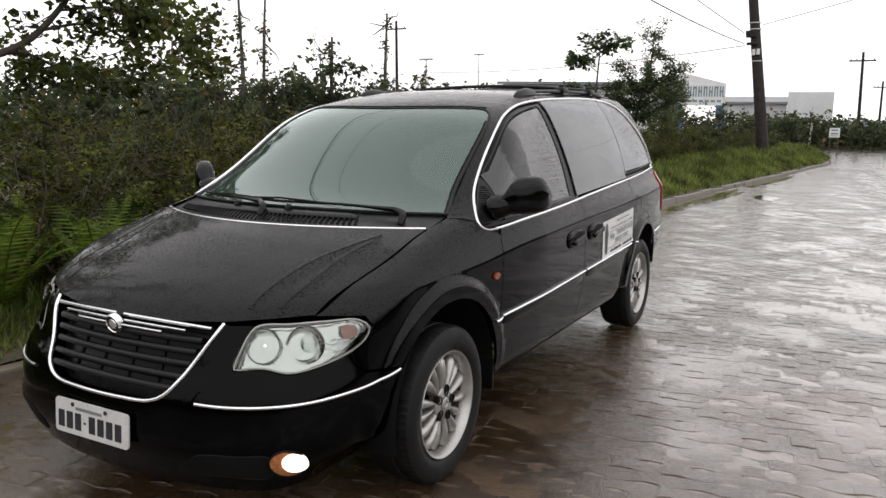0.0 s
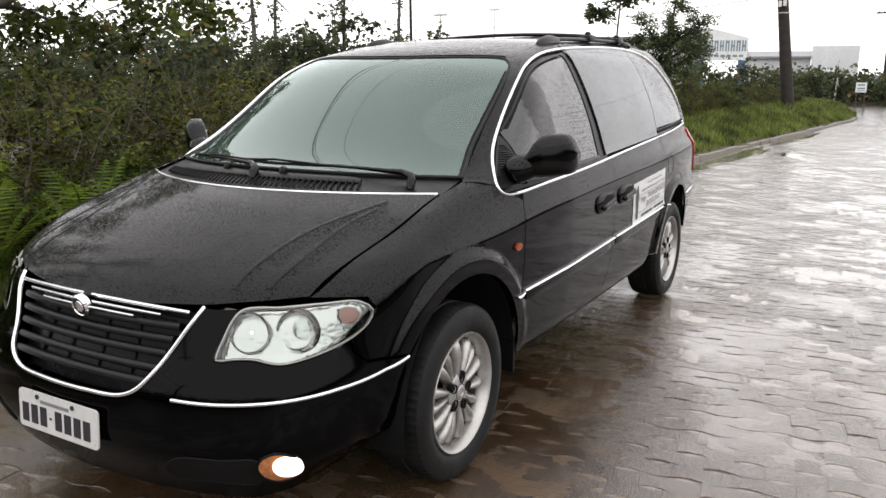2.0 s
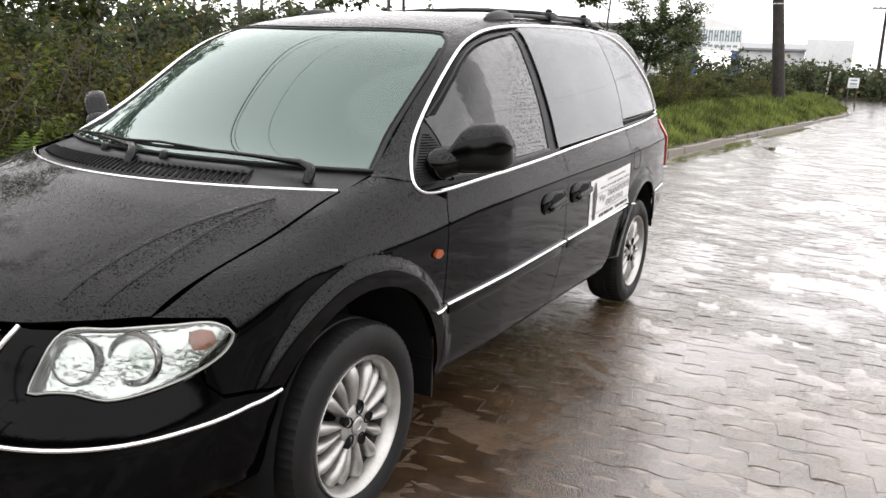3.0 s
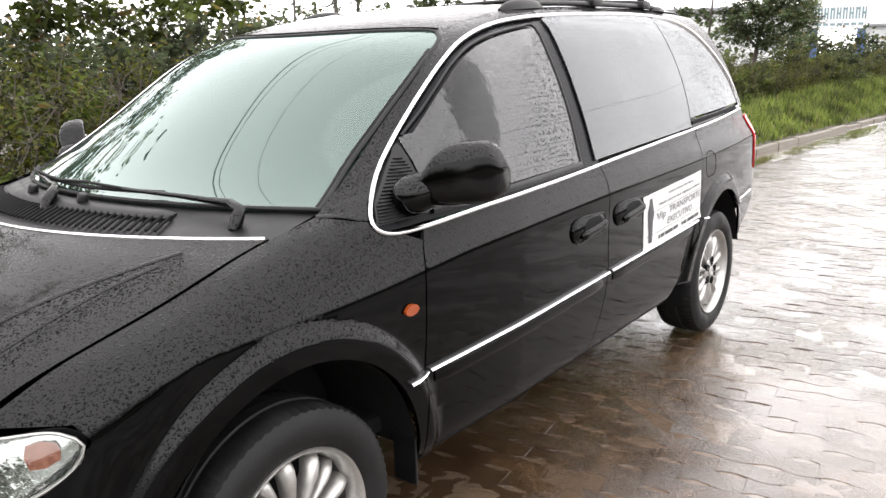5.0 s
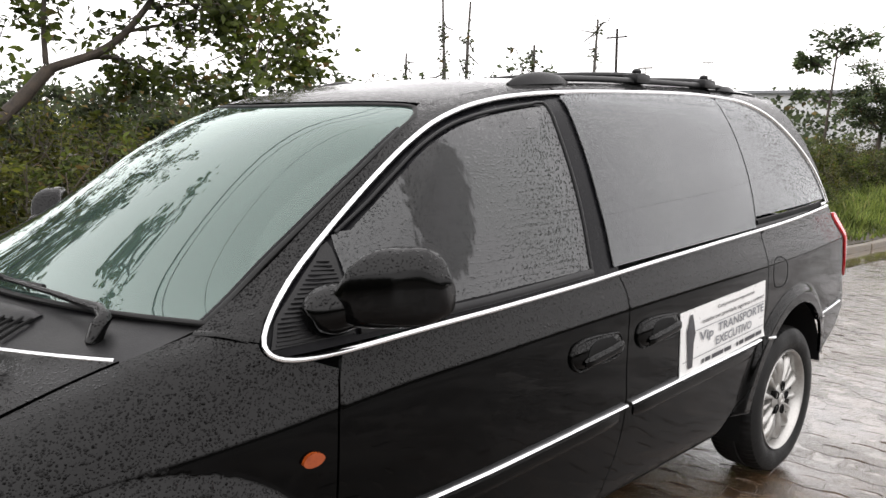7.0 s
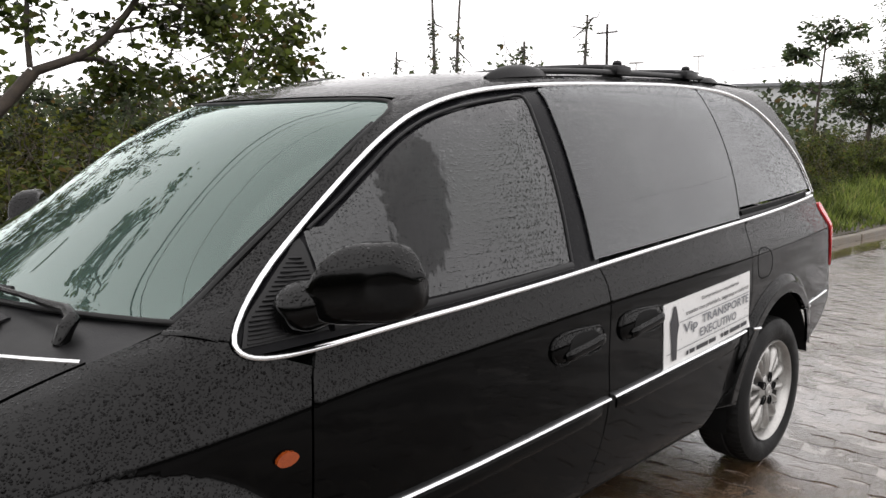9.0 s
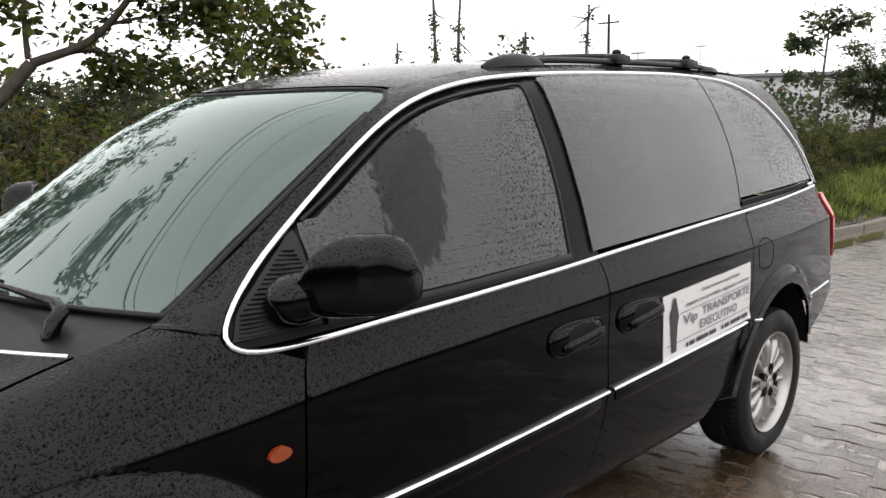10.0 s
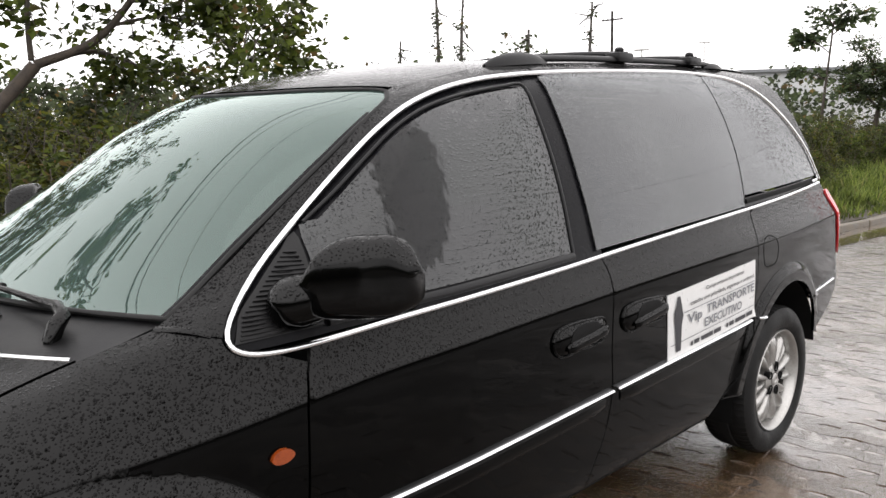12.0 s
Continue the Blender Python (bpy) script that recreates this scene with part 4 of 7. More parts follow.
def plate_bar(x0, x1, z0, z1, mat):
    q = bmesh.new()
    box(q, x0, x1, -0.0022, 0.0012, z0, z1, 0.002, plate_m)
    part("mark", q, mat, plate)


for i, x in enumerate((-0.165, -0.118, -0.071, 0.006, 0.053, 0.100, 0.147)):
    plate_bar(x - 0.017, x + 0.017, -0.045, 0.020, INK)
plate_bar(-0.040, -0.028, -0.016, -0.008, INK)
plate_bar(-0.085, 0.06, 0.031, 0.043, GREYINK)
for x in (-0.10, 0.08):
    q = bmesh.new()
    lathe(q, [(0.008, -0.002), (0.008, 0.004), (0.0, 0.006)], 12, plate_m @ Matrix.Translation((x, 0, 0.05)) @ Matrix.Rotation(radians(-90), 4, "Z"))
    part("screw", q, INK, plate, smooth=40)


# wheels
def wheel(y, s):
    m = Matrix.Translation((s * 0.835, y, HUB)) @ (Matrix.Rotation(math.pi, 4, "Z") if s < 0 else Matrix())
    b = bmesh.new()
    lathe(b, [(0.215, -0.10), (0.255, -0.112), (0.300, -0.112), (0.326, -0.098), (0.335, -0.075), (0.335, -0.03), (0.331, -0.027), (0.331, -0.02), (0.336, -0.017), (0.336, 0.017), (0.331, 0.02), (0.331, 0.027), (0.335, 0.03), (0.335, 0.075), (0.328, 0.096), (0.305, 0.111), (0.270, 0.114), (0.245, 0.108), (0.236, 0.100), (0.226, 0.094)], 144, m)
    back = m.inverted()
    for vert in b.verts:  # cross grooves cut into the tread
        q = back @ vert.co
        rad = math.hypot(q.y, q.z)
        turn_at = int((math.atan2(q.z, q.y) + (0.10 if q.x > 0 else 0)) / (2 * math.pi) * 144 + 288.5)
        if rad > 0.324 and abs(q.x) > 0.028 and turn_at % 2:
            vert.co = m @ Vector((q.x, q.y * (rad - 0.005) / rad, q.z * (rad - 0.005) / rad))
    tyre = part("wheel", b, RUBBER, van, "black tyre on a many-spoked silver alloy rim", smooth=35)
    b = bmesh.new()
    lathe(b, [(0.226, 0.085), (0.231, 0.099), (0.227, 0.106), (0.222, 0.104), (0.216, 0.094), (0.208, 0.080), (0.203, 0.055)], 72, m)
    part("rim", b, ALLOY, tyre, "silver alloy rim", smooth=50)
    b = bmesh.new()
    lathe(b, [(0.203, 0.055), (0.199, 0.03), (0.192, -0.09)], 48, m)
    part("rim_barrel", b, BARREL, tyre, "dull inside of the rim, its grey darkened to show shade", smooth=50)
    b = bmesh.new()
    lathe(b, [(0.192, -0.02), (0.10, -0.02), (0.0, -0.02)], 48, m)
    part("brake_disc", b, DARK, tyre)
    fin = bmesh.new()
    rows = [(0.055, 0.0085, 0.084), (0.085, 0.0105, 0.088), (0.120, 0.0150, 0.092), (0.155, 0.0205, 0.093), (0.180, 0.0235, 0.087), (0.196, 0.020, 0.080), (0.208, 0.010, 0.070)]
    strips = []
    for r, w, h in rows:
        strips.append([fin.verts.new((a, u, r)) for u, a in ((-w, h - 0.045), (-w, h - 0.022), (-w * 0.62, h - 0.007), (0, h + 0.001), (w * 0.62, h - 0.007), (w, h - 0.022), (w, h - 0.045))])
    for p, q in zip(strips, strips[1:]):
        for i in range(6):
            fin.faces.new((p[i], p[i + 1], q[i + 1], q[i]))
    fin.faces.new(strips[-1][::-1])
    bmesh.ops.recalc_face_normals(fin, faces=fin.faces)
    fin.normal_update()
    if fin.faces[2].normal.x < 0:
        bmesh.ops.reverse_faces(fin, faces=fin.faces)
    for f in fin.faces:
        f.smooth = True
    me = bpy.data.meshes.new("spoke")
    fin.to_mesh(me)
    fin.free()
    me.materials.append(ALLOY)
    for i in range(15):  # in threes, the middle one narrower and set back
        ob = new("spoke", me)
        ob.parent = tyre
        ob.matrix_basis = m @ Matrix.Rotation(2 * math.pi * (i + (0.08, 0.0, -0.08)[i % 3]) / 15, 4, "X") @ (Matrix.LocRotScale((-0.010, 0, 0), None, (1, 0.86, 0.985)) if i % 3 == 1 else Matrix())
    b = bmesh.new()
    lathe(b, [(0.074, 0.05), (0.072, 0.080), (0.062, 0.086), (0.034, 0.089), (0.030, 0.083), (0.0, 0.083)], 40, m)
    part("hub_plate", b, ALLOY, tyre, smooth=40)
    b = bmesh.new()
    lathe(b, [(0.029, 0.08), (0.029, 0.091), (0.024, 0.095), (0.014, 0.095), (0.012, 0.092), (0.0, 0.092)], 28, m)
    part("hub_cap", b, ALLOY, tyre, smooth=40)
    # nut and oval hole as one dark cup; the hole's shade is its colour
    for i in range(5):
        b = bmesh.new()
        mm = m @ Matrix.Rotation(2 * math.pi * (i * 3 + 2.5) / 15, 4, "X") @ Matrix.Translation((0, 0, 0.058))
        lathe(b, [(0.0175, 0.070), (0.0175, 0.0925), (0.015, 0.0925), (0.014, 0.086), (0.007, 0.088), (0.0, 0.089)], 14, mm @ Matrix.Diagonal((1, 1, 1.35, 1)))
        part("shaded_nut_hole", b, DARK, tyre, smooth=40)


for y in (0, WB):
    for s in BOTH:
        wheel(y, s)

# underside, wheel wells, mud flaps
b = bmesh.new()
box(b, -0.52, 0.52, -0.66, 3.60, 0.24, 0.36, 0.03)
part("floor_pan", b, DARK, van)
for (cy, cz, r), low_end in ((ARCH_F, 4), (ARCH_R, 10)):
    for s in BOTH:
        b = bmesh.new()
        n = 24
        rings = [[b.verts.new((s * x, cy + (r + 0.004) * math.cos(radians(low_end + (194 - low_end) * i / n)), cz + (r + 0.004) * math.sin(radians(low_end + (194 - low_end) * i / n)))) for i in range(n + 1)] for x in (0.93, 0.91, 0.58)]
        for p, q in zip(rings, rings[1:]):
            for i in range(n):
                b.faces.new((p[i], p[i + 1], q[i + 1], q[i]))
        b.faces.new(rings[-1])
        part("wheel_well", b, DARK, van, smooth=50)
for s in BOTH:
    b = bmesh.new()
    box(b, 0.85, 0.935, 0.448, 0.458, 0.27, 0.42, 0.004, Matrix.Diagonal((s, 1, 1, 1)))
    bmesh.ops.recalc_face_normals(b, faces=b.faces)
    part("mud_flap", b, PLASTIC, van, "short black mud flap")


# body side: rub strips, handles, indicator, fuel flap, door seams
def strip_z(y):
    return 0.617 + 0.036 * (y - 0.45)


for s in BOTH:
    for y0, y1 in ((0.395, 0.482), (0.503, 1.622), (1.648, 2.625), (2.665, 2.71)):
        ys = np.linspace(y0, y1, max(4, int((y1 - y0) / 0.05)))
        ribbon("rub_strip_chrome", onto("side", [(y, strip_z(y)) for y in ys]), 0.012, 0.017, CHROME, van, "bright strip along the door", sides=(s,))
        if y1 - y0 > 0.3:
            ys = np.linspace(y0 + 0.03, y1 - 0.03, int((y1 - y0) / 0.05))
            ribbon("rub_strip", onto("side", [(y, strip_z(y) - 0.033) for y in ys]), 0.052, 0.012, PAINT, van, "black rubbing strip", sides=(s,), taper=True)
    panel("side_indicator", "side", smooth([(0.401, 0.818), (0.411, 0.832), (0.428, 0.837), (0.446, 0.832), (0.455, 0.820), (0.444, 0.809), (0.425, 0.805), (0.408, 0.809)], 0.008, closed=True), AMBER, van, "small oval amber side indicator", gap=0.0, lift=0.010, thick=0.014, grid=0.01, sides=(s,))
    fuel = smooth([(2.725, 0.995), (2.76, 1.018), (2.83, 1.015), (2.875, 0.985), (2.885, 0.93), (2.86, 0.90), (2.80, 0.893), (2.745, 0.905)], 0.02, closed=True)
    if s > 0:
        P = onto("side", fuel)
        ribbon("fuel_flap_seam", np.vstack([P]), 0.005, 0.0015, DARK, van, sides=(s,), closed=True)
    for y0, z0 in ((1.312, 0.862), (1.668, 0.868)):
        tilt = 0.04
        def at(u, v):
            return (y0 + u, z0 + v + tilt * u)
        cup = smooth([at(0.0, 0.0), at(0.01, 0.038), at(0.06, 0.052), at(0.19, 0.045), at(0.245, 0.035), at(0.262, 0.0), at(0.245, -0.032), at(0.13, -0.034), at(0.03, -0.032)], 0.012, closed=True)
        def dome(p, y0=y0, z0=z0):
            u, v = p[:, 1] - y0 - 0.131, p[:, 2] - z0 - 0.008 - tilt * (p[:, 1] - y0)
            return 0.017 * np.clip(1 - np.abs(u / 0.136) ** 3 - (v / 0.047) ** 2, 0, 1) ** 0.8
        cup_ob = panel("door_handle", "side", cup, PAINT, van, "black door handle over a dark patch painted as the recess's shade", gap=0.0, lift=0.003, thick=0.010, grid=0.009, sides=(s,), reshape=dome)[0]
        # The hollow is not cut; a dark patch paints its shade.
        shade_outline = smooth([at(0.062, 0.0), at(0.075, 0.028), at(0.105, 0.041), at(0.165, 0.041), at(0.205, 0.032), at(0.215, 0.010), at(0.14, -0.006)], 0.01, closed=True)
        panel("recess_shade", "side", shade_outline, DARK, cup_ob, gap=0.0, lift=0.0050, thick=0.003, grid=0.009, sides=(s,), reshape=dome)
        pull = onto("side", smooth([at(0.048, -0.014), at(0.10, -0.009), at(0.18, -0.004), at(0.252, 0.004)], 0.012))
        ribbon("handle_pull", pull, 0.034, 0.014, PAINT, cup_ob, sides=(s,), sink=0.0, lift=0.017, taper=True)
        lip = np.vstack([onto("side", cup)])
        ribbon("handle_lip", lip, 0.008, 0.009, PAINT, cup_ob, sides=(s,), closed=True, lift=0.001)

# door mirrors
MIRROR = (0.205, 1.155, 0.012, 1.08, 0.72)
for s in BOTH:
    b = bmesh.new()
    rows = []
    n = 24
    for k in range(17):
        u = k / 16
        cx, cy, cz = 0.90 + MIRROR[0] * u, 0.53 + 0.125 * u, MIRROR[1] + MIRROR[2] * u
        up = float(curve(u, [(0, 0.0), (0.12, 0.012), (0.22, 0.040), (0.36, 0.086), (0.55, 0.100), (0.78, 0.098), (0.92, 0.078), (1.0, 0.025)]))
        down = float(curve(u, [(0, 0.070), (0.15, 0.090), (0.4, 0.096), (0.75, 0.092), (0.92, 0.084), (1.0, 0.055)]))
        deep = float(curve(u, [(0, 0.035), (0.2, 0.066), (0.5, 0.085), (0.8, 0.076), (0.93, 0.052), (1.0, 0.016)]))
        ring = []
        for i in range(n):
            a = 2 * math.pi * i / n
            ca, sa = math.cos(a), math.sin(a)
            yy = -deep * abs(ca) ** 0.75 if ca > 0 else 0.04 * abs(ca) ** 0.4
            ring.append(b.verts.new((s * cx, cy + yy, cz + (MIRROR[3] * up * abs(sa) ** 0.62 if sa > 0 else -MIRROR[4] * down * abs(sa) ** 0.5))))
        rows.append(ring)
    for p, q in zip(rows, rows[1:]):
        for i in range(n):
            b.faces.new((p[i], p[(i + 1) % n], q[(i + 1) % n], q[i]))
    b.faces.new(rows[0])
    b.faces.new(rows[-1])
    bmesh.ops.recalc_face_normals(b, faces=b.faces)
    mirror = part("door_mirror", b, PLASTICWET, van, "black plastic door mirror beaded with rain", smooth=60)
    b = bmesh.new()
    tube(b, [(s * 0.862, 0.488, 1.112), (s * 0.875, 0.492, 1.115), (s * 0.893, 0.502, 1.120), (s * 0.915, 0.518, 1.128), (s * 0.94, 0.535, 1.136), (s * 0.975, 0.555, 1.145)], [0.034, 0.050, 0.058, 0.058, 0.052, 0.042], 24)
    part("mirror_arm", b, PLASTICWET, mirror, smooth=60)
    b = bmesh.new()
    box(b, s * 1.01 - 0.062, s * 1.01 + 0.062, 0.636, 0.643, 1.115, 1.21, 0.003, Matrix.Translation((s * 1.02, 0.65, 0)) @ Matrix.Rotation(s * 0.46, 4, "Z") @ Matrix.Translation((-s * 1.02, -0.65, 0)))
    part("mirror_glass", b, mottled("mirror_silver", (0.9, 0.9, 0.9), (0.85, 0.85, 0.85), 5, (0.01, 0.03), 1.0), mirror)
    sail = smooth([(0.366, 1.058), (0.392, 1.108), (0.46, 1.16), (0.55, 1.226), (0.598, 1.26), (0.585, 1.19), (0.58, 1.062)], 0.02)
    sail_ob = panel("mirror_sail", "side", sail + line([(0.58, 1.062), (0.366, 1.058)]), PLASTIC, van, "ribbed black plastic triangle behind the mirror", gap=0.002, lift=-0.006, thick=0.006, sides=(s,))[0]
    for k in range(22):
        z = 1.066 + k * 0.0085
        y0 = float(np.interp(z, [1.058, 1.108, 1.16, 1.245], [0.372, 0.396, 0.468, 0.578])) + 0.006
        if 0.574 - y0 > 0.02:
            ribbon("sail_rib", onto("side", [(y, z) for y in np.linspace(y0, 0.574, 6)]), 0.0042, 0.0022, PLASTIC, sail_ob, sides=(s,), lift=-0.006, sink=0.001)
    # window seals: belt line rubber and the division bar
    ribbon("window_seal", onto("side", smooth([(0.59, 1.070), (1.05, 1.082), (1.49, 1.100)], 0.05)), 0.022, 0.008, PLASTIC, van, sides=(s,), lift=-0.006)
    ribbon("window_seal", onto("side", smooth([(0.625, 1.276), (0.722, 1.338), (0.822, 1.406), (0.936, 1.477), (1.058, 1.531), (1.189, 1.567), (1.321, 1.590), (1.461, 1.609), (1.53, 1.616), (1.543, 1.60), (1.536, 1.538), (1.526, 1.418), (1.514, 1.301), (1.504, 1.202), (1.492, 1.11)], 0.03)), 0.009, 0.005, PLASTIC, van, sides=(s,), lift=-0.006)
    ribbon("door_track_slot", onto("side", [(y, 1.165 + 0.030 * (y - 2.706)) for y in np.linspace(2.712, 3.64, 24)]), 0.020, 0.004, DARK, van, sides=(s,), lift=-0.002)
    ribbon("quarter_window_latch", onto("side", [(3.56, 1.191), (3.59, 1.192), (3.615, 1.193), (3.64, 1.194)]), 0.016, 0.012, CHROME, van, sides=(s,), lift=-0.004)

# roof rails and crossbars
rack = new("roof_rack")
rack.parent = van
tagged(rack, "black roof rails with two arched crossbars")
for s in BOTH:
    ys = np.linspace(1.55, 3.12, 40)
    P = onto("top", [(0.545 - 0.02 * max(0, y - 2.6), y) for y in ys])
    b = bmesh.new()
    tube(b, [(s * p[0], p[1], p[2] + 0.014 * min(1, (3.14 - p[1]) * 7)) for p in P], 0.0115, 10)
    part("rail", b, PLASTIC, rack, smooth=50)
    for y0, y1, h in ((1.50, 1.82, 0.030), (2.98, 3.16, 0.014)):
        b = bmesh.new()
        rows = []
        for k in range(11):
            u = k / 10
            y = y0 + (y1 - y0) * u
            p = onto("top", [(0.545 - 0.02 * max(0, y - 2.6), y)])[0]
            grow = math.sin(math.pi * min(1, max(0.02, u * 0.96 + 0.02))) ** 0.5
            rows.append([b.verts.new((s * (p[0] + 0.030 * grow * math.cos(a)), p[1], p[2] - 0.004 + (h + 0.012) * grow * math.sin(a))) for a in np.linspace(0, math.pi, 9)])
        for p, q in zip(rows, rows[1:]):
            for i in range(8):
                b.faces.new((p[i], p[i + 1], q[i + 1], q[i]))
        bmesh.ops.recalc_face_normals(b, faces=b.faces)
        part("rail_foot", b, PLASTIC, rack, "rounded black plastic end foot", smooth=60)
for y in (2.31, 2.87):
    b = bmesh.new()
    xs = np.linspace(-0.56, 0.56, 25)
    zc = onto("top", [(0.0, y)])[0][2]
    z_end = onto("top", [(0.54, y)])[0][2] + 0.032
    tube(b, [(x, y + 0.04 * (1 - (x / 0.56) ** 2), z_end + 0.026 * (1 - (x / 0.56) ** 2)) for x in xs], 0.012, 10)
    bmesh.ops.scale(b, vec=(1, 1.8, 1), space=Matrix.Translation((0, -y, 0)), verts=b.verts)
    bar = part("crossbar", b, PLASTIC, rack, smooth=50)
    for s in BOTH:
        b = bmesh.new()
        box(b, s * 0.535 - 0.035, s * 0.535 + 0.035, y - 0.06, y + 0.045, z_end - 0.03, z_end + 0.008, 0.012)
        part("crossbar_foot", b, PLASTIC, bar, smooth=40)
        b = bmesh.new()
        lathe(b, [(0.017, 0), (0.019, 0.012), (0.012, 0.020), (0.0, 0.022)], 16, Matrix.Translation((s * 0.535, y - 0.01, z_end + 0.008)) @ Matrix.Rotation(radians(-90), 4, "Y"))
        part("clamp_knob", b, PLASTIC, bar, smooth=40)

# scuttle, washer jets, wipers
b = bmesh.new()
for i in range(46):
    x = -0.62 + 1.10 * i / 45
    pts = onto("top", [(x, -0.130 + 0.455 * x * x), (x - 0.02, -0.085 + 0.43 * x * x), (x - 0.035, -0.045 + 0.41 * x * x)])
    for p in pts:
        p[2] += -0.004
    tube(b, [tuple(p) for p in pts], 0.0045, 5)
part("scuttle_ribs", b, DARK, van, "fine ribs of the air intake")
hump = onto("top", [(x, -0.02 + 0.40 * x * x) for x in np.linspace(-0.58, 0.44, 40)])
ribbon("scuttle_fairing", hump, 0.055, 0.014, PLASTIC, van, "raised black plastic fairing", lift=-0.010, taper=True)
for x in (-0.22, 0.10):
    p = onto("top", [(x, 0.0 + 0.40 * x * x)])[0]
    b = bmesh.new()
    lathe(b, [(0.016, -0.01), (0.015, 0.012), (0.010, 0.018), (0.0, 0.019)], 14, Matrix.Translation(p + np.array([0, -0.008, 0.008])) @ Matrix.Rotation(radians(-70), 4, "Y"))
    part("washer_jet", b, PLASTIC, van, smooth=40)


def glass_pt(x, d, h):
    """A place on the windscreen, d up from its lower edge, h off the glass."""
    p = onto("top", [(x, 0.045 + 0.40 * x * x + d)])[0]
    return p + outward(p[None])[0] * h


for pivot, x_tip, x_blade in ((0.635, 0.18, (0.32, -0.31)), (-0.02, -0.46, (-0.06, -0.66))):
    root = onto("top", [(pivot, -0.045 + 0.40 * pivot * pivot)])[0] + np.array([0, 0, 0.0])
    b = bmesh.new()
    tube(b, [tuple(root + np.array([0.0, -0.012, -0.02])), tuple(root + np.array([0.002, 0.0, 0.012])), tuple(root + np.array([-0.010, 0.018, 0.026])), tuple(glass_pt(pivot - 0.06, -0.03, 0.024)), tuple(glass_pt(pivot - 0.13, -0.015, 0.022)), tuple(glass_pt((pivot + x_tip) / 2, 0.005, 0.020)), tuple(glass_pt(x_tip, 0.022, 0.018))], [0.017, 0.018, 0.016, 0.013, 0.009, 0.007, 0.005], 12)
    wiper = part("wiper", b, PLASTICWET, van, "black windscreen wiper resting on the glass", smooth=50)
    b = bmesh.new()
    xs = np.linspace(*x_blade, 14)
    tube(b, [tuple(glass_pt(x, 0.022 + 0.012 * abs(i - 6.5) / 6.5, 0.012)) for i, x in enumerate(xs)], [0.007] * 14, 6)
    tube(b, [tuple(glass_pt(x, 0.024, 0.016 + 0.012 * (1 - abs(i - 3) / 3))) for i, x in enumerate(np.linspace(x_blade[0] - 0.05, x_blade[1] + 0.05, 7))], [0.005] * 7, 6)
    part("wiper_blade", b, RUBBER, wiper, smooth=50)

# dark band printed round the windscreen, and its rubber seal
edge = onto("top", [tuple(p) for p in shrunk(screen, 0.006)])
ribbon("windscreen_seal", edge, 0.014, 0.005, RUBBER, van, closed=True, lift=-0.003)
inner = [tuple(p) for p in shrunk(screen, 0.058)]
band_o = onto("top", [tuple(p) for p in shrunk(screen, 0.008)])
band_i = onto("top", inner)
me = bpy.data.meshes.new("windscreen_band")
n = len(band_o)
co = np.vstack([band_o - outward(band_o) * 0.011, band_i - outward(band_i) * 0.011])
me.from_pydata([tuple(p) for p in co], [], [(i, (i + 1) % n, n + (i + 1) % n, n + i) for i in range(n)])
linked("windscreen_band", me, van, "black printed border of the glass", TRIMBLACK)

# tail: hatch, rear bumper, lamps
b = None
hatch = even([(-0.78, 0.74), (0.78, 0.74), (0.78, 1.10), (-0.78, 1.10)])
panel("tailgate", "rear", hatch, PAINT, van, "black tailgate")
panel("tailgate_window", "rear", even([(-0.70, 1.115), (0.70, 1.115), (0.54, 1.56), (-0.54, 1.56)]), PRIVACY, van, "dark tinted tailgate glass", thick=0.004)
panel("tailgate_spoiler", "rear", even([(-0.52, 1.57), (0.52, 1.57), (0.45, 1.66), (-0.45, 1.66)]), PAINT, van)
panel("rear_bumper", "rear", even([(-0.80, 0.52), (0.80, 0.52), (0.86, 0.60), (0.85, 0.72), (-0.85, 0.72), (-0.86, 0.60)]), PAINT, van, "black rear bumper")
for s in BOTH:
    panel("bumper_corner", "side", arc(3.03, 0.355, 0.437, 46, 16)[:-1] + line([(3.452, 0.475), (3.50, 0.462), (3.62, 0.475), (3.80, 0.54), (3.90, 0.64), (3.90, 0.712), (3.62, 0.688), (3.40, 0.665), (3.333, 0.668)]), PAINT, van, sides=(s,))
    ribbon("bumper_chrome", onto("side", [(y, 0.672 + 0.02 * (y - 3.4)) for y in np.linspace(3.40, 3.80, 12)]), 0.010, 0.008, CHROME, van, sides=(s,))
    panel("tail_lamp", "side", smooth([(3.755, 1.135), (3.80, 1.13), (3.85, 1.0), (3.865, 0.85), (3.845, 0.81), (3.805, 0.92), (3.765, 1.04)], 0.02, closed=True), REDLENS, van, "tall red tail lamp", gap=0.0, lift=0.008, thick=0.02, grid=0.02, sides=(s,))
    for y in (1.655, 2.815):
        L = onto("side", [(y, at_y(ARCHLINE, y) + k * 0.006) for k in range(1, 4)])
        L = L[~np.isnan(L).any(1)]
        if len(L) > 1:
            ribbon("roof_seam", L, 0.006, 0.0012, DARK, van, sides=(s,))

# cabin: floor, dashboard, wheel and seats, seen dimly through the glass
b = bmesh.new()
box(b, -0.80, 0.80, 0.20, 3.70, 0.40, 0.46, 0.02)
part("cabin_floor", b, DARK, van)
b = bmesh.new()
rows = []
for y, z in ((0.20, 1.02), (0.45, 1.05), (0.62, 1.035), (0.70, 0.98), (0.68, 0.80), (0.60, 0.62)):
    rows.append([b.verts.new((x, y + 0.08 * (x / 0.8) ** 2, z + (0.02 if 0.15 < x < 0.6 and 0.4 < y < 0.68 else 0))) for x in np.linspace(-0.78, 0.78, 17)])
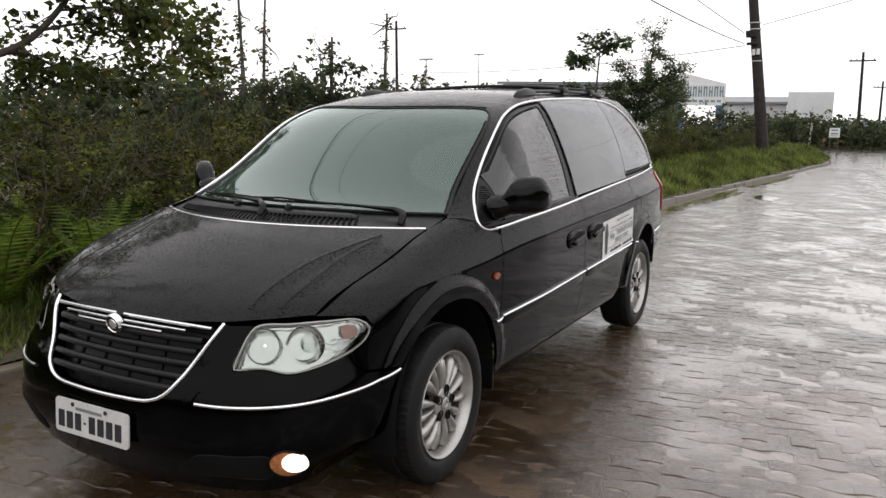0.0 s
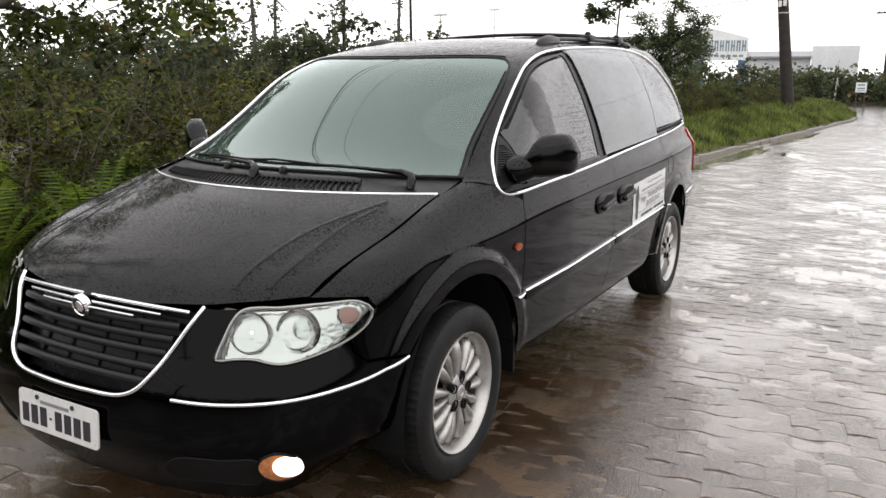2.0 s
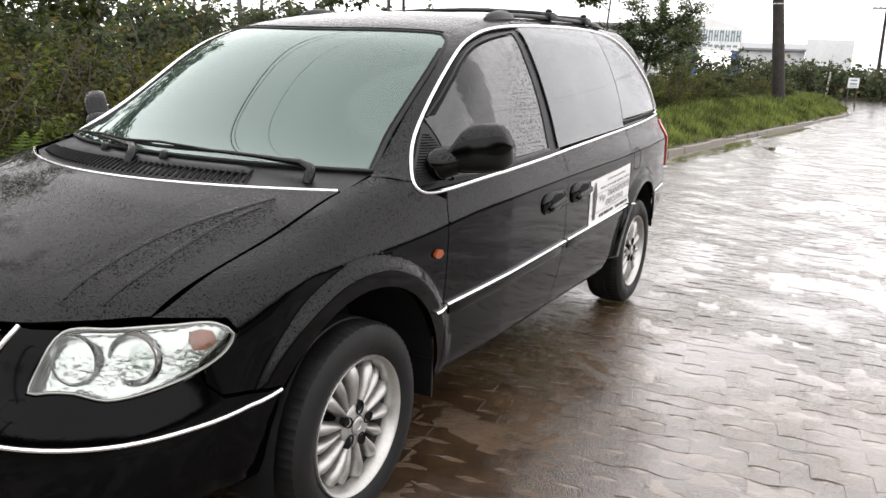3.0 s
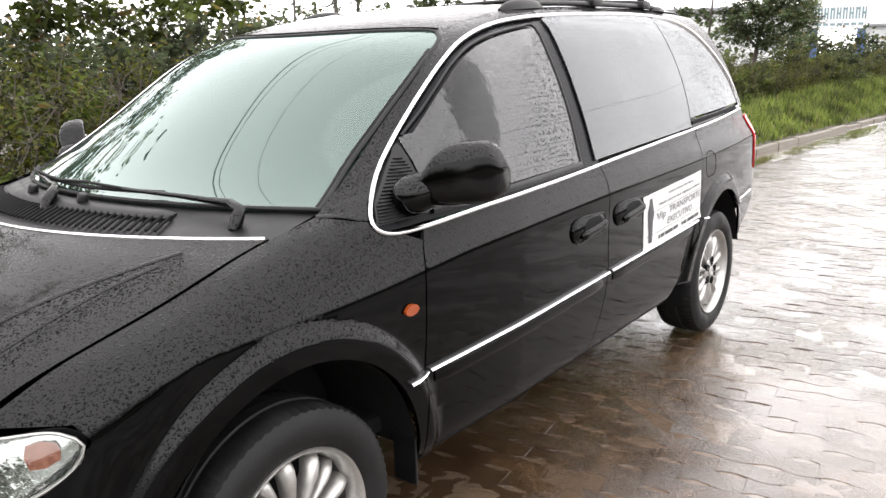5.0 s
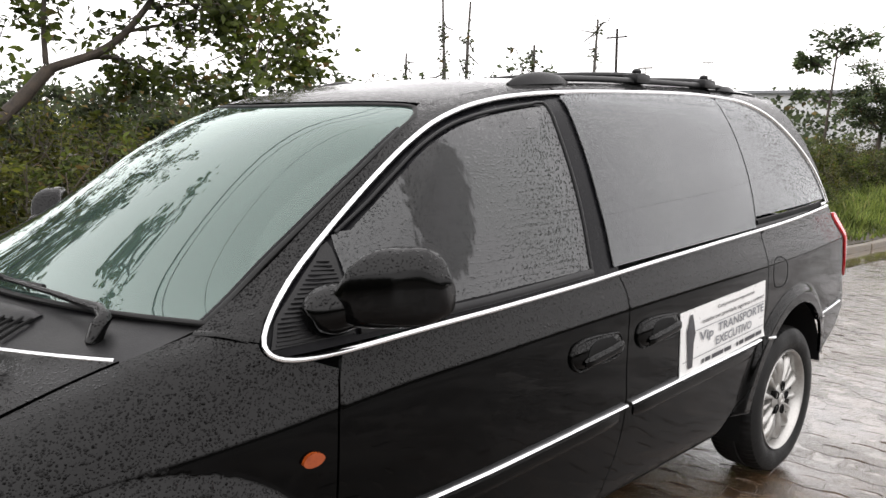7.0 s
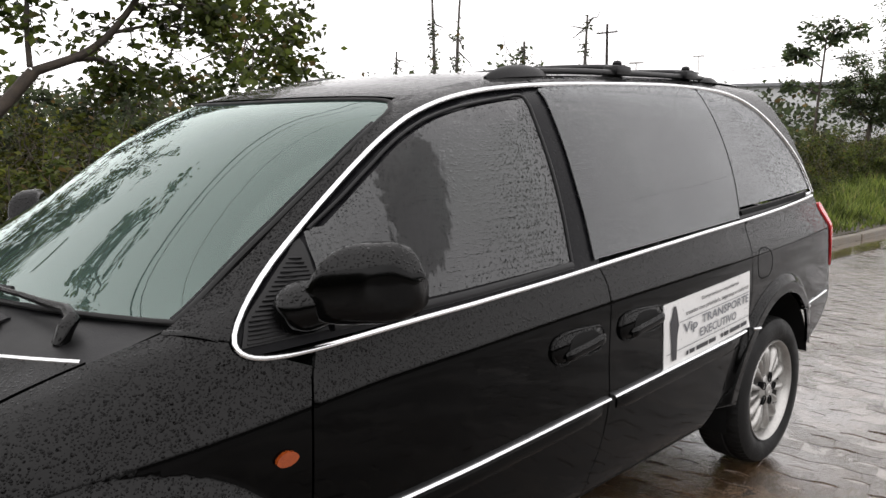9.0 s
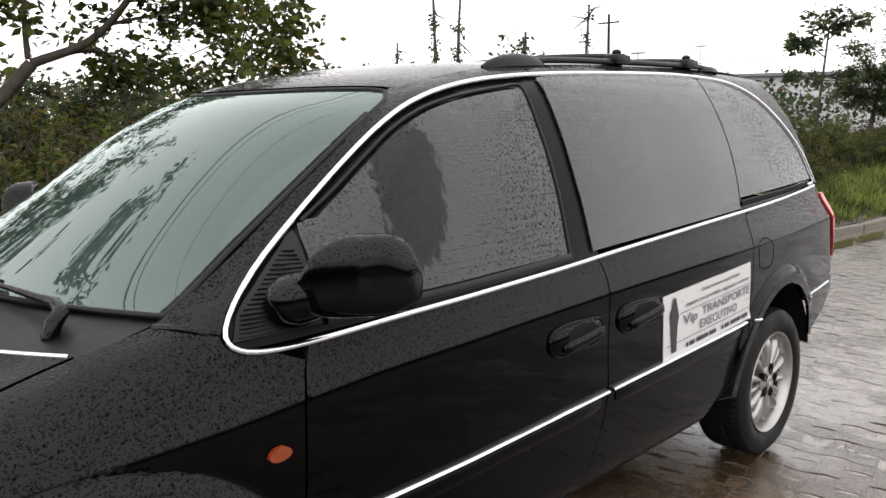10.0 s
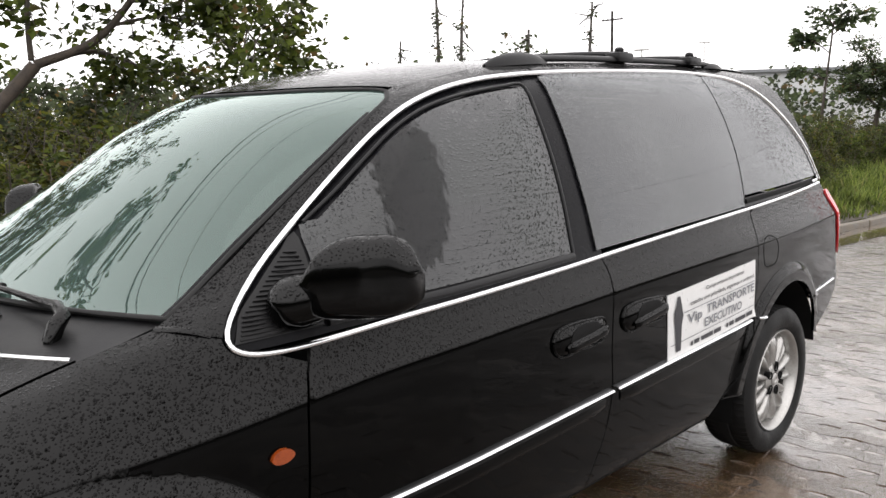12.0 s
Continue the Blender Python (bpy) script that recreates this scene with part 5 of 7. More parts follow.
for p, q in zip(rows, rows[1:]):
    for i in range(16):
        b.faces.new((p[i], p[i + 1], q[i + 1], q[i]))
bmesh.ops.recalc_face_normals(b, faces=b.faces)
part("dashboard", b, DASH, van, "grey moulded dashboard", smooth=50)
sw_m = Matrix.Translation((0.37, 0.80, 1.00)) @ Matrix.Rotation(radians(-28), 4, "X")
b = bmesh.new()
tube(b, [tuple(sw_m @ Vector((0.185 * math.cos(2 * math.pi * i / 40), 0, 0.185 * math.sin(2 * math.pi * i / 40)))) for i in range(41)], 0.015, 8, caps=False)
steering = part("steering_wheel", b, DASH, van, "grey steering wheel", smooth=50)
b = bmesh.new()
box(b, -0.17, 0.17, -0.02, 0.01, -0.03, 0.03, 0.01, sw_m)
box(b, -0.06, 0.06, -0.04, 0.01, -0.16, 0.05, 0.02, sw_m)
part("steering_hub", b, DASH, steering, smooth=40)


def seat(x, y, w):
    m = Matrix.Translation((x, y, 0))
    b = bmesh.new()
    box(b, -w / 2, w / 2, -0.25, 0.27, 0.62, 0.78, 0.05, m)
    cushion = part("seat", b, CLOTH, van, "grey cloth seat", smooth=60)
    b = bmesh.new()
    box(b, -w / 2, w / 2, -0.07, 0.07, 0.0, 0.60, 0.05, m @ Matrix.Translation((0, 0.27, 0.74)) @ Matrix.Rotation(radians(-14), 4, "X"))
    part("backrest", b, CLOTH, cushion, smooth=60)
    for hx in ([0] if w < 0.8 else [-w / 3, w / 3]):
        b = bmesh.new()
        box(b, hx - 0.12, hx + 0.12, -0.045, 0.045, 0.62, 0.79, 0.04, m @ Matrix.Translation((0, 0.27, 0.74)) @ Matrix.Rotation(radians(-14), 4, "X"))
        part("headrest", b, CLOTH, cushion, smooth=60)


seat(0.37, 1.28, 0.52)
seat(-0.37, 1.28, 0.52)
seat(0.0, 2.15, 1.25)
seat(0.0, 2.95, 1.2)
b = bmesh.new()
box(b, -0.12, 0.12, -0.02, 0.02, -0.035, 0.035, 0.015, Matrix.Translation((0, 0.86, 1.50)) @ Matrix.Rotation(radians(10), 4, "X"))
part("rear_view_mirror", b, DARK, van, smooth=40)
panel("windscreen_card", "top", even([(-0.70, 0.42), (-0.52, 0.29), (-0.50, 0.35), (-0.64, 0.46)], 0.02), LIME, van, "lime green card behind the windscreen", gap=0.0, lift=-0.014, thick=0.002)

# magnetic advertising sign on the sliding door
SIGN_O, SIGN_W, SIGN_H, SLOPE = (1.968, 0.674), 0.690, 0.236, 0.048


def sign_uv(u, v):
    return (SIGN_O[0] + u * SIGN_W - 0.026 * v, SIGN_O[1] + v * SIGN_H + SLOPE * u * SIGN_W)


outline = line([sign_uv(0, 0), sign_uv(1, 0), sign_uv(1, 1), sign_uv(0, 1), sign_uv(0, 0)])
sign = panel("magnetic_sign", "side", outline, VINYL, van, "white magnetic sign with grey and black lettering", gap=0.0, lift=0.004, thick=0.003, grid=0.04)[0]


def sign_text(text, u0, u1, v, height, mat, name="lettering"):
    V, F = lettering(text, 1.0)
    V = V - V.min(0)
    span = V.max(0)
    uv = [sign_uv(u0 + (u1 - u0) * x / span[0], v + height * (y / span[1])) for x, y in V]
    on_plane(name, uv, F, 0.0080, mat, sign)


def sign_bar(u0, u1, v0, v1, mat, name="mark"):
    n = max(2, int((u1 - u0) * 16))
    us = np.linspace(u0, u1, n)
    uv = [sign_uv(u, v0) for u in us] + [sign_uv(u, v1) for u in us]
    on_plane(name, uv, [(i, i + 1, n + i + 1, n + i) for i in range(n - 1)], 0.0078, mat, sign)


sign_text("Compromissos importantes", 0.385, 0.835, 0.845, 0.075, INK)
sign_text("tratados com prioridade, segurança e conforto!", 0.215, 0.965, 0.700, 0.085, INK)
sign_text("Vip", 0.19, 0.345, 0.40, 0.20, GREYINK)
sign_text("TRANSPORTE", 0.395, 0.975, 0.475, 0.145, GREYINK)
sign_text("EXECUTIVO", 0.375, 0.815, 0.270, 0.145, GREYINK)
for v in (0.645, 0.215):
    sign_bar(0.15 if v > 0.5 else 0.02, 0.985, v, v + 0.012, GREYINK, "rule")
for i in range(2):
    for u0, u1 in ((0.225, 0.245), (0.26, 0.315), (0.335, 0.465), (0.478, 0.56)):
        sign_bar(u0 + 0.40 * i, u1 + 0.40 * i, 0.075, 0.145, INK)
taper = [(0.072, 0.09), (0.118, 0.09), (0.126, 0.48), (0.142, 0.62), (0.128, 0.76), (0.112, 0.93), (0.088, 0.93), (0.074, 0.80), (0.052, 0.70), (0.062, 0.46)]
on_plane("dark_upright_shape", [sign_uv(*p) for p in taper], [tuple(range(10))], 0.0085, INK, sign)


# ---- plants ----
rng = np.random.default_rng(7)


def leaf_mesh(name, centres, size, up, material, spread=0.5, long=2.0, seed=1):
    """Many single leaves, each a folded lozenge of six points; up: how much they lie flat."""
    r = np.random.default_rng(seed)
    n = len(centres)
    d = r.normal(size=(n, 3))
    d[:, 2] = d[:, 2] * spread - 0.25
    d /= np.linalg.norm(d, axis=1, keepdims=True)
    nor = r.normal(size=(n, 3)) * (1 - up) + np.array([0, 0, up])
    side = np.cross(d, nor)
    side /= np.maximum(np.linalg.norm(side, axis=1, keepdims=True), 1e-6)
    nor = np.cross(side, d)
    s = (size * r.uniform(0.6, 1.3, n))[:, None]
    w = s / long
    c = np.asarray(centres)
    v = np.stack([c, c + d * s * 0.45 + side * w * 0.5 + nor * s * 0.06, c + d * s - nor * s * 0.08, c + d * s * 0.45 - side * w * 0.5 + nor * s * 0.06], 1).reshape(-1, 3)
    i = np.arange(n) * 4
    f = np.stack([np.stack([i, i + 1, i + 2], 1), np.stack([i, i + 2, i + 3], 1)], 1).reshape(-1, 3)
    me = bpy.data.meshes.new(name)
    me.vertices.add(len(v))
    me.vertices.foreach_set("co", v.ravel().astype(np.float32))
    me.loops.add(len(f) * 3)
    me.loops.foreach_set("vertex_index", f.ravel().astype(np.int32))
    me.polygons.add(len(f))
    me.polygons.foreach_set("loop_start", np.arange(len(f), dtype=np.int32) * 3)
    me.update(calc_edges=True)
    me.materials.append(material)
    return me


def bent(p0, p1, seed, wobble=0.08, n=6):
    r = np.random.default_rng(seed)
    p0, p1 = np.array(p0, float), np.array(p1, float)
    L = np.linalg.norm(p1 - p0)
    return [tuple(p0 + (p1 - p0) * i / n + (r.normal(size=3) * wobble * L * math.sin(math.pi * i / n) if 0 < i < n else 0)) for i in range(n + 1)]


def shrub(seed, height, wide, count, size, material, label, long=2.0, name="shrub"):
    """A many-stemmed bush: stems, and sprays of leaves along their outer halves with gaps between."""
    r = np.random.default_rng(seed)
    ob = thing(name, label, "shrub", group="roadside thicket")
    b = bmesh.new()
    tips = []
    for k in range(9):
        a = r.uniform(0, 2 * math.pi)
        reach = wide * r.uniform(0.25, 1.0)
        top_p = (reach * math.cos(a), reach * math.sin(a), height * r.uniform(0.5, 1.0))
        path = bent((0.12 * math.cos(a), 0.12 * math.sin(a), -0.05), top_p, seed * 31 + k, 0.1)
        tube(b, path, [0.016 * (1 - 0.75 * i / 6) * height / 2 for i in range(7)], 5)
        for j in range(7):
            t0 = r.uniform(0.25, 1.0)
            base = np.array(path[min(6, int(t0 * 6))])
            tip = base + r.normal(size=3) * np.array([0.32, 0.32, 0.22]) * wide
            tip[2] = max(0.08, min(height * 1.02, tip[2]))
            tube(b, bent(base, tip, seed * 77 + k * 9 + j, 0.1, 3), [0.006, 0.005, 0.004, 0.002], 4)
            tips += [(base, tip)]
    part("branchwork", b, BARK, ob, smooth=60)
    pts = []
    weights = r.dirichlet(np.ones(len(tips)) * 1.6)
    for (base, tip), w in zip(tips, weights):
        n = max(6, int(count * w))
        t = r.uniform(0, 1.1, n)[:, None]
        pts.append(base + (tip - base) * t + r.normal(size=(n, 3)) * 0.085 * wide)
    pts = np.vstack(pts)
    pts = pts[pts[:, 2] > 0.02]
    linked("foliage", leaf_mesh("foliage", pts, size, 0.45, material, seed=seed, long=long), ob)
    return ob


def fern(seed):
    r = np.random.default_rng(seed)
    ob = thing("fern", "bright green fern with arching toothed fronds", "fern", group="ferns at the roadside")
    b = bmesh.new()
    V, F = [], []
    for k in range(11):
        a = 2 * math.pi * k / 11 + r.uniform(-0.3, 0.3)
        L = r.uniform(0.55, 1.0)
        lean = r.uniform(0.3, 0.75)
        d = np.array([math.cos(a), math.sin(a), 0])
        path = [d * L * lean * (t ** 1.3) + np.array([0, 0, L * (t - 0.42 * lean * t * t * 1.5)]) for t in np.linspace(0, 1, 26)]
        tube(b, [tuple(p) for p in path[::3]], [0.004] * len(path[::3]), 4)
        side = np.array([-d[1], d[0], 0])
        for i in range(3, 26):
            w = 0.11 * math.sin(math.pi * min(1, (i + 2) / 28)) ** 0.7 * L
            t = (path[min(i + 1, 25)] - path[i - 1])
            t /= np.linalg.norm(t)
            for s in (1, -1):
                o = len(V)
                q = path[i] + s * side * w + t * w * 0.35 + np.array([0, 0, -0.012])
                V += [path[i] - t * 0.010, path[i] + t * 0.012, q]
                F += [(o, o + 1, o + 2)]
    part("stalk", b, LEAF_FERN, ob)
    me = bpy.data.meshes.new("fronds")
    me.from_pydata([tuple(v) for v in V], [], F)
    linked("frond_spray", me, ob, material=LEAF_FERN)
    return ob


def tree(name, label, limbs, count, size, material, seed, twig=0.55, leaf_long=1.7, category="tree"):
    """limbs: lists of places with a first and last thickness; twigs and leaves grow from their outer parts."""
    r = np.random.default_rng(seed)
    ob = thing(name, label, category)
    b = bmesh.new()
    tips = []
    for path, r0, r1, leafy_from in limbs:
        P = smooth(path, 0.12)
        n = len(P)
        tube(b, P, [r0 + (r1 - r0) * i / (n - 1) for i in range(n)], 8)
        for i in range(int(n * leafy_from), n):
            for _ in range(2):
                if r.uniform() < 0.8:
                    base = np.array(P[i])
                    tip = base + r.normal(size=3) * twig * np.array([0.75, 0.75, 0.55])
                    tube(b, bent(base, tip, int(r.integers(1e6)), 0.12, 3), [0.010, 0.008, 0.005, 0.003], 4)
                    tips.append((base, tip))
    part("trunk", b, BARK, ob, smooth=60)
    pts = []
    for base, tip in tips:
        n = max(3, int(count / len(tips) * r.uniform(0.3, 1.8)))
        t = r.uniform(0.3, 1.15, n)[:, None]
        pts.append(base + (tip - base) * t + r.normal(size=(n, 3)) * 0.09)
    linked("crown", leaf_mesh("crown", np.vstack(pts), size, 0.35, material, seed=seed + 1, long=leaf_long), ob)
    return ob


# ---- ground, road, kerb and verge ----
KERB = smooth([(-2.75, -12), (-2.3, -6), (-1.9, 0), (-1.55, 7), (-1.17, 12.5), (-0.76, 18), (-0.2, 24), (0.28, 30.5), (0.62, 34), (0.45, 37.5), (-1.2, 41), (-6, 43.5), (-20, 46), (-60, 50)], 0.5)
KX = np.array([p[0] for p in KERB])
KY = np.array([p[1] for p in KERB])


def kerb_x(y):
    i = int(np.argmax(KX))
    return np.interp(y, KY[: i + 1], KX[: i + 1])


b = bmesh.new()
bmesh.ops.create_grid(b, x_segments=8, y_segments=8, size=600)
bmesh.ops.translate(b, vec=(0, 0, -0.03), verts=b.verts)
tagged(part("ground", b, SOIL, None, "wet brown earth reaching the horizon"), category="ground", kind="structure")

# verge: a low bank behind the kerb
b = bmesh.new()
rows = []
for i, (x, y) in enumerate(KERB):
    a, c = KERB[max(i - 1, 0)], KERB[min(i + 1, len(KERB) - 1)]
    t = Vector((c[0] - a[0], c[1] - a[1], 0)).normalized()
    n = Vector((-t.y, t.x, 0))
    lift = 0.30 * float(step(10, 26, y))
    rows.append([b.verts.new((x + n.x * d, y + n.y * d, h + 0.03 * noise.noise(Vector((x * 0.7 + d, y * 0.7, 0))))) for d, h in ((0.10, 0.06), (0.16, 0.085), (0.7, 0.13 + lift * 0.5), (1.5, 0.18 + lift), (3.0, 0.20 + lift), (7.0, 0.20 + lift), (14.0, 0.15), (40.0, 0.05))])
for p, q in zip(rows, rows[1:]):
    for k in range(7):
        b.faces.new((p[k], p[k + 1], q[k + 1], q[k]))
bmesh.ops.recalc_face_normals(b, faces=b.faces)
verge = part("verge", b, SOIL, None, "earth bank behind the kerb, overgrown with grass", smooth=60)
tagged(verge, category="verge", kind="structure")
if verge.data.polygons[0].normal.z < 0:
    verge.data.flip_normals()


def bank(x, y):
    """Height of the bank at a place left of the kerb."""
    d = kerb_x(min(y, 33)) - x
    lift = 0.30 * float(step(10, 26, y))
    return float(np.interp(d, [0.1, 0.16, 0.7, 1.5, 3, 7, 14, 40], [0.06, 0.085, 0.13 + lift * 0.5, 0.18 + lift, 0.2 + lift, 0.2 + lift, 0.15, 0.05]))


# the road beyond the laid pavers: a plain wet sheet
b = bmesh.new()
far = [(-1.0, 30.0), (16, 30.0), (16, 67.5), (-60, 67.5), (-60, 49.5), (-20, 45.5), (-6, 43.0), (-1.3, 40.6), (0.3, 37.4), (0.45, 34), (0.0, 31)]
f = b.faces.new([b.verts.new((x, y, -0.006)) for x, y in far])
bmesh.ops.triangulate(b, faces=[f])
road = part("road", b, PAVER, None, "wet block-paved road, brown and shining")
tagged(road, category="road", kind="structure")
# unseen bank, added so that the van has dark ground to mirror
b = bmesh.new()
box(b, 10.2, 300, -60, 67, -0.2, 0.08, 0.02)
tagged(part("verge_opposite", b, SOIL, None, "unseen grassy bank added on the other side of the road"), category="verge", kind="structure")
b = bmesh.new()
box(b, -200, 300, 67.5, 300, -0.2, 0.12, 0.02)
tagged(part("verge_far", b, SOIL, None, "far grassy ground beyond the junction"), category="verge", kind="structure")

# ---- thicket along the kerb ----
near_kinds = [shrub(3, 1.75, 0.85, 3300, 0.075, LEAF_SHRUB, "dense dark green roadside shrub, wet leaves"), shrub(5, 2.0, 0.8, 3300, 0.06, LEAF_SHRUB, "tall twiggy shrub with small olive leaves"), shrub(8, 1.5, 0.95, 3000, 0.085, LEAF_BROAD, "low spreading shrub with broad green leaves"), shrub(13, 2.15, 0.7, 2800, 0.095, LEAF_BROAD, "upright sapling with glossy green leaves", 2.6)]
places = []
r = np.random.default_rng(21)
for row, (d, k) in enumerate(((1.55, 0.72), (2.4, 0.80), (3.4, 0.86), (4.6, 0.90), (6.2, 0.95))):
    y = -7.0 + 0.3 * row
    while y < 34:
        places.append((kerb_x(y) - d + r.normal() * 0.22 - (0.7 * float(step(8, 18, y)) if row < 4 else 0.9), y, k * r.uniform(0.86, 1.1) * (1 + 0.08 * (1 - float(step(2.5, 7, y)))) * (1 - 0.2 * float(step(8, 14, y)))))
        y += (0.85 + 0.16 * row) * r.uniform(0.8, 1.2) * (1 + 0.5 * float(step(9, 20, y)))
used = set()
for i, (x, y, k) in enumerate(places):
    n = int(r.integers(4))
    m = pose(x, y, bank(x, y) - 0.03, 0, 0, float(r.uniform(0, 360))) @ Matrix.Diagonal((k * r.uniform(0.9, 1.15), k * r.uniform(0.9, 1.15), k, 1))
    if n not in used:
        used.add(n)
        near_kinds[n].matrix_basis = m
    else:
        ob = copy_thing(near_kinds[n], Matrix())
        ob.matrix_basis = m
r = np.random.default_rng(5)
first = fern(1)
second = fern(2)
for i in range(24):
    y = -1.2 + 0.33 * i + r.normal() * 0.1
    x = float(kerb_x(y)) - r.uniform(0.7, 1.35)
    k = r.uniform(0.95, 1.45)
    m = pose(x, y, bank(x, y) - 0.02, 0, 0, float(r.uniform(0, 360))) @ Matrix.Diagonal((k, k, k, 1))
    ob = (first, second)[i] if i < 2 else copy_thing((first, second)[i % 2], Matrix())
    ob.matrix_basis = m

# grass on the bank
r = np.random.default_rng(9)
N = 62000
yy = np.where(r.uniform(size=N) < 0.45, r.uniform(-4, 9, N), r.uniform(9, 41, N))
dd = 0.13 + np.abs(r.normal(size=N)) * np.where(yy < 9, 0.75, 1.5)
xx = kerb_x(np.minimum(yy, 34)) - dd
lift = 0.30 * step(10, 26, yy)
zz = np.interp(dd, [0.1, 0.7, 1.5, 3], [0.06, 0.13, 0.18, 0.2]) + lift * np.clip((dd - 0.1) / 1.4, 0, 1) - 0.02
hh = r.uniform(0.08, 0.34, N) * np.clip(0.35 + dd * 0.8, 0, 1.2) * np.where(yy < 9, 0.6, 1.0)
aa = r.uniform(0, 2 * math.pi, N)
bend = r.uniform(0.15, 0.9, N) * hh
wide = r.uniform(0.004, 0.009, N) * np.where(yy > 9, 2.0, 1.0)
dx, dy = np.cos(aa), np.sin(aa)
base = np.stack([xx, yy, zz], 1)
sd = np.stack([-dy, dx, 0 * dx], 1) * wide[:, None]
mid = base + np.stack([dx * bend * 0.35, dy * bend * 0.35, hh * 0.6], 1)
tip = base + np.stack([dx * bend, dy * bend, hh], 1)
V = np.stack([base - sd, base + sd, mid + sd * 0.8, mid - sd * 0.8, tip], 1).reshape(-1, 3)
i = np.arange(N) * 5
F = np.stack([np.stack([i, i + 1, i + 2], 1), np.stack([i, i + 2, i + 3], 1), np.stack([i + 3, i + 2, i + 4], 1)], 1).reshape(-1, 3)


def tri_mesh(name, V, F, material):
    me = bpy.data.meshes.new(name)
    me.vertices.add(len(V))
    me.vertices.foreach_set("co", V.ravel().astype(np.float32))
    me.loops.add(len(F) * 3)
    me.loops.foreach_set("vertex_index", F.ravel().astype(np.int32))
    me.polygons.add(len(F))
    me.polygons.foreach_set("loop_start", np.arange(len(F), dtype=np.int32) * 3)
    me.update(calc_edges=True)
    me.materials.append(material)
    return me


tagged(linked("grass", tri_mesh("grass", V, F, BLADE)), "long wet green grass on the bank", "grass", kind="stuff")
r = np.random.default_rng(19)
N = 9000
base = np.stack([r.uniform(-16, 30, N), 67.8 + np.abs(r.normal(size=N)) * 4.5, np.full(N, 0.1)], 1)
aa, hh, wide = r.uniform(0, 2 * math.pi, N), r.uniform(0.12, 0.42, N), r.uniform(0.02, 0.05, N)
sd = np.stack([np.cos(aa), np.sin(aa), 0 * aa], 1) * wide[:, None]
tip = base + np.stack([r.normal(size=N) * 0.12, r.normal(size=N) * 0.12, hh], 1)
V = np.stack([base - sd, base + sd, tip], 1).reshape(-1, 3)
F = np.arange(3 * N).reshape(-1, 3)
tagged(linked("far_grass", tri_mesh("far_grass", V, F, BLADE)), "green grass beyond the junction", "grass", kind="stuff")

# ---- trees ----
leaning = tree("roadside_tree", "leaning tree with a forked brown trunk and broad wet leaves", [
    ([(-6.65, 0.82, 0.59), (-6.56, 1.8, 1.4), (-6.57, 2.13, 1.7), (-6.47, 2.46, 2.09)], 0.085, 0.065, 2),
    ([(-6.47, 2.46, 2.09), (-6.19, 2.95, 2.33), (-5.95, 3.26, 2.73), (-5.55, 3.62, 3.57)], 0.05, 0.018, 0.45),
    ([(-6.47, 2.46, 2.09), (-6.37, 3.02, 2.25), (-6.44, 3.63, 2.1), (-6.46, 4.25, 2.05)], 0.03, 0.008, 0.35),
    ([(-6.48, 2.43, 2.14), (-6.58, 2.46, 2.53), (-6.65, 2.55, 3.21), (-6.62, 2.65, 3.88)], 0.032, 0.015, 0.3),
    ([(-6.06, 3.12, 2.5), (-5.99, 3.64, 2.62), (-6.1, 4.3, 2.5), (-6.2, 4.71, 2.11)], 0.02, 0.006, 0.3),
    ([(-5.75, 3.45, 3.14), (-5.56, 4.03, 3.02), (-5.46, 4.58, 2.77), (-5.48, 4.91, 2.43)], 0.02, 0.006, 0.2),
    ([(-5.95, 3.26, 2.73), (-5.35, 3.58, 2.75), (-5.02, 3.95, 2.5), (-4.94, 4.28, 2.12)], 0.018, 0.006, 0.3),
    ([(-6.65, 2.54, 3.1), (-6.1, 2.91, 3.23), (-5.49, 3.29, 3.46), (-5.02, 3.77, 3.61)], 0.02, 0.006, 0.2),
], 5200, 0.115, LEAF_BROAD, 41, 0.42)
verge_tree = tree("verge_tree", "small dark bushy tree on the verge", [
    ([(-4.35, 22.7, 0.30), (-4.3, 22.8, 1.30), (-4.2, 22.7, 1.96)], 0.10, 0.07, 2),
    ([(-4.2, 22.7, 1.96), (-3.9, 22.4, 2.87), (-3.7, 22.6, 3.89), (-3.6, 22.6, 5.21)], 0.06, 0.02, 0.1),
    ([(-4.2, 22.7, 1.96), (-4.9, 22.9, 2.64), (-5.2, 23.0, 3.44)], 0.05, 0.015, 0.2),
    ([(-4.2, 22.7, 1.96), (-3.4, 22.5, 2.30), (-2.7, 22.4, 2.87), (-2.5, 22.4, 3.32)], 0.05, 0.015, 0.15),
    ([(-3.9, 22.4, 2.87), (-4.4, 22.0, 3.55), (-4.6, 22.1, 4.01)], 0.04, 0.012, 0.1),
    ([(-3.9, 22.4, 2.87), (-3.2, 22.8, 3.44), (-2.9, 22.9, 4.01)], 0.04, 0.012, 0.1),
    ([(-4.0, 22.5, 2.4), (-3.2, 22.3, 2.75), (-2.4, 22.2, 2.85)], 0.04, 0.012, 0.2),
    ([(-4.1, 22.6, 2.3), (-5.0, 22.6, 2.75), (-5.6, 22.7, 2.9)], 0.04, 0.012, 0.2),
    ([(-3.8, 22.5, 3.1), (-3.0, 22.6, 3.4), (-2.5, 22.6, 3.5)], 0.03, 0.010, 0.1),
], 11000, 0.14, LEAF_DARK, 43, 0.45, 3.0)
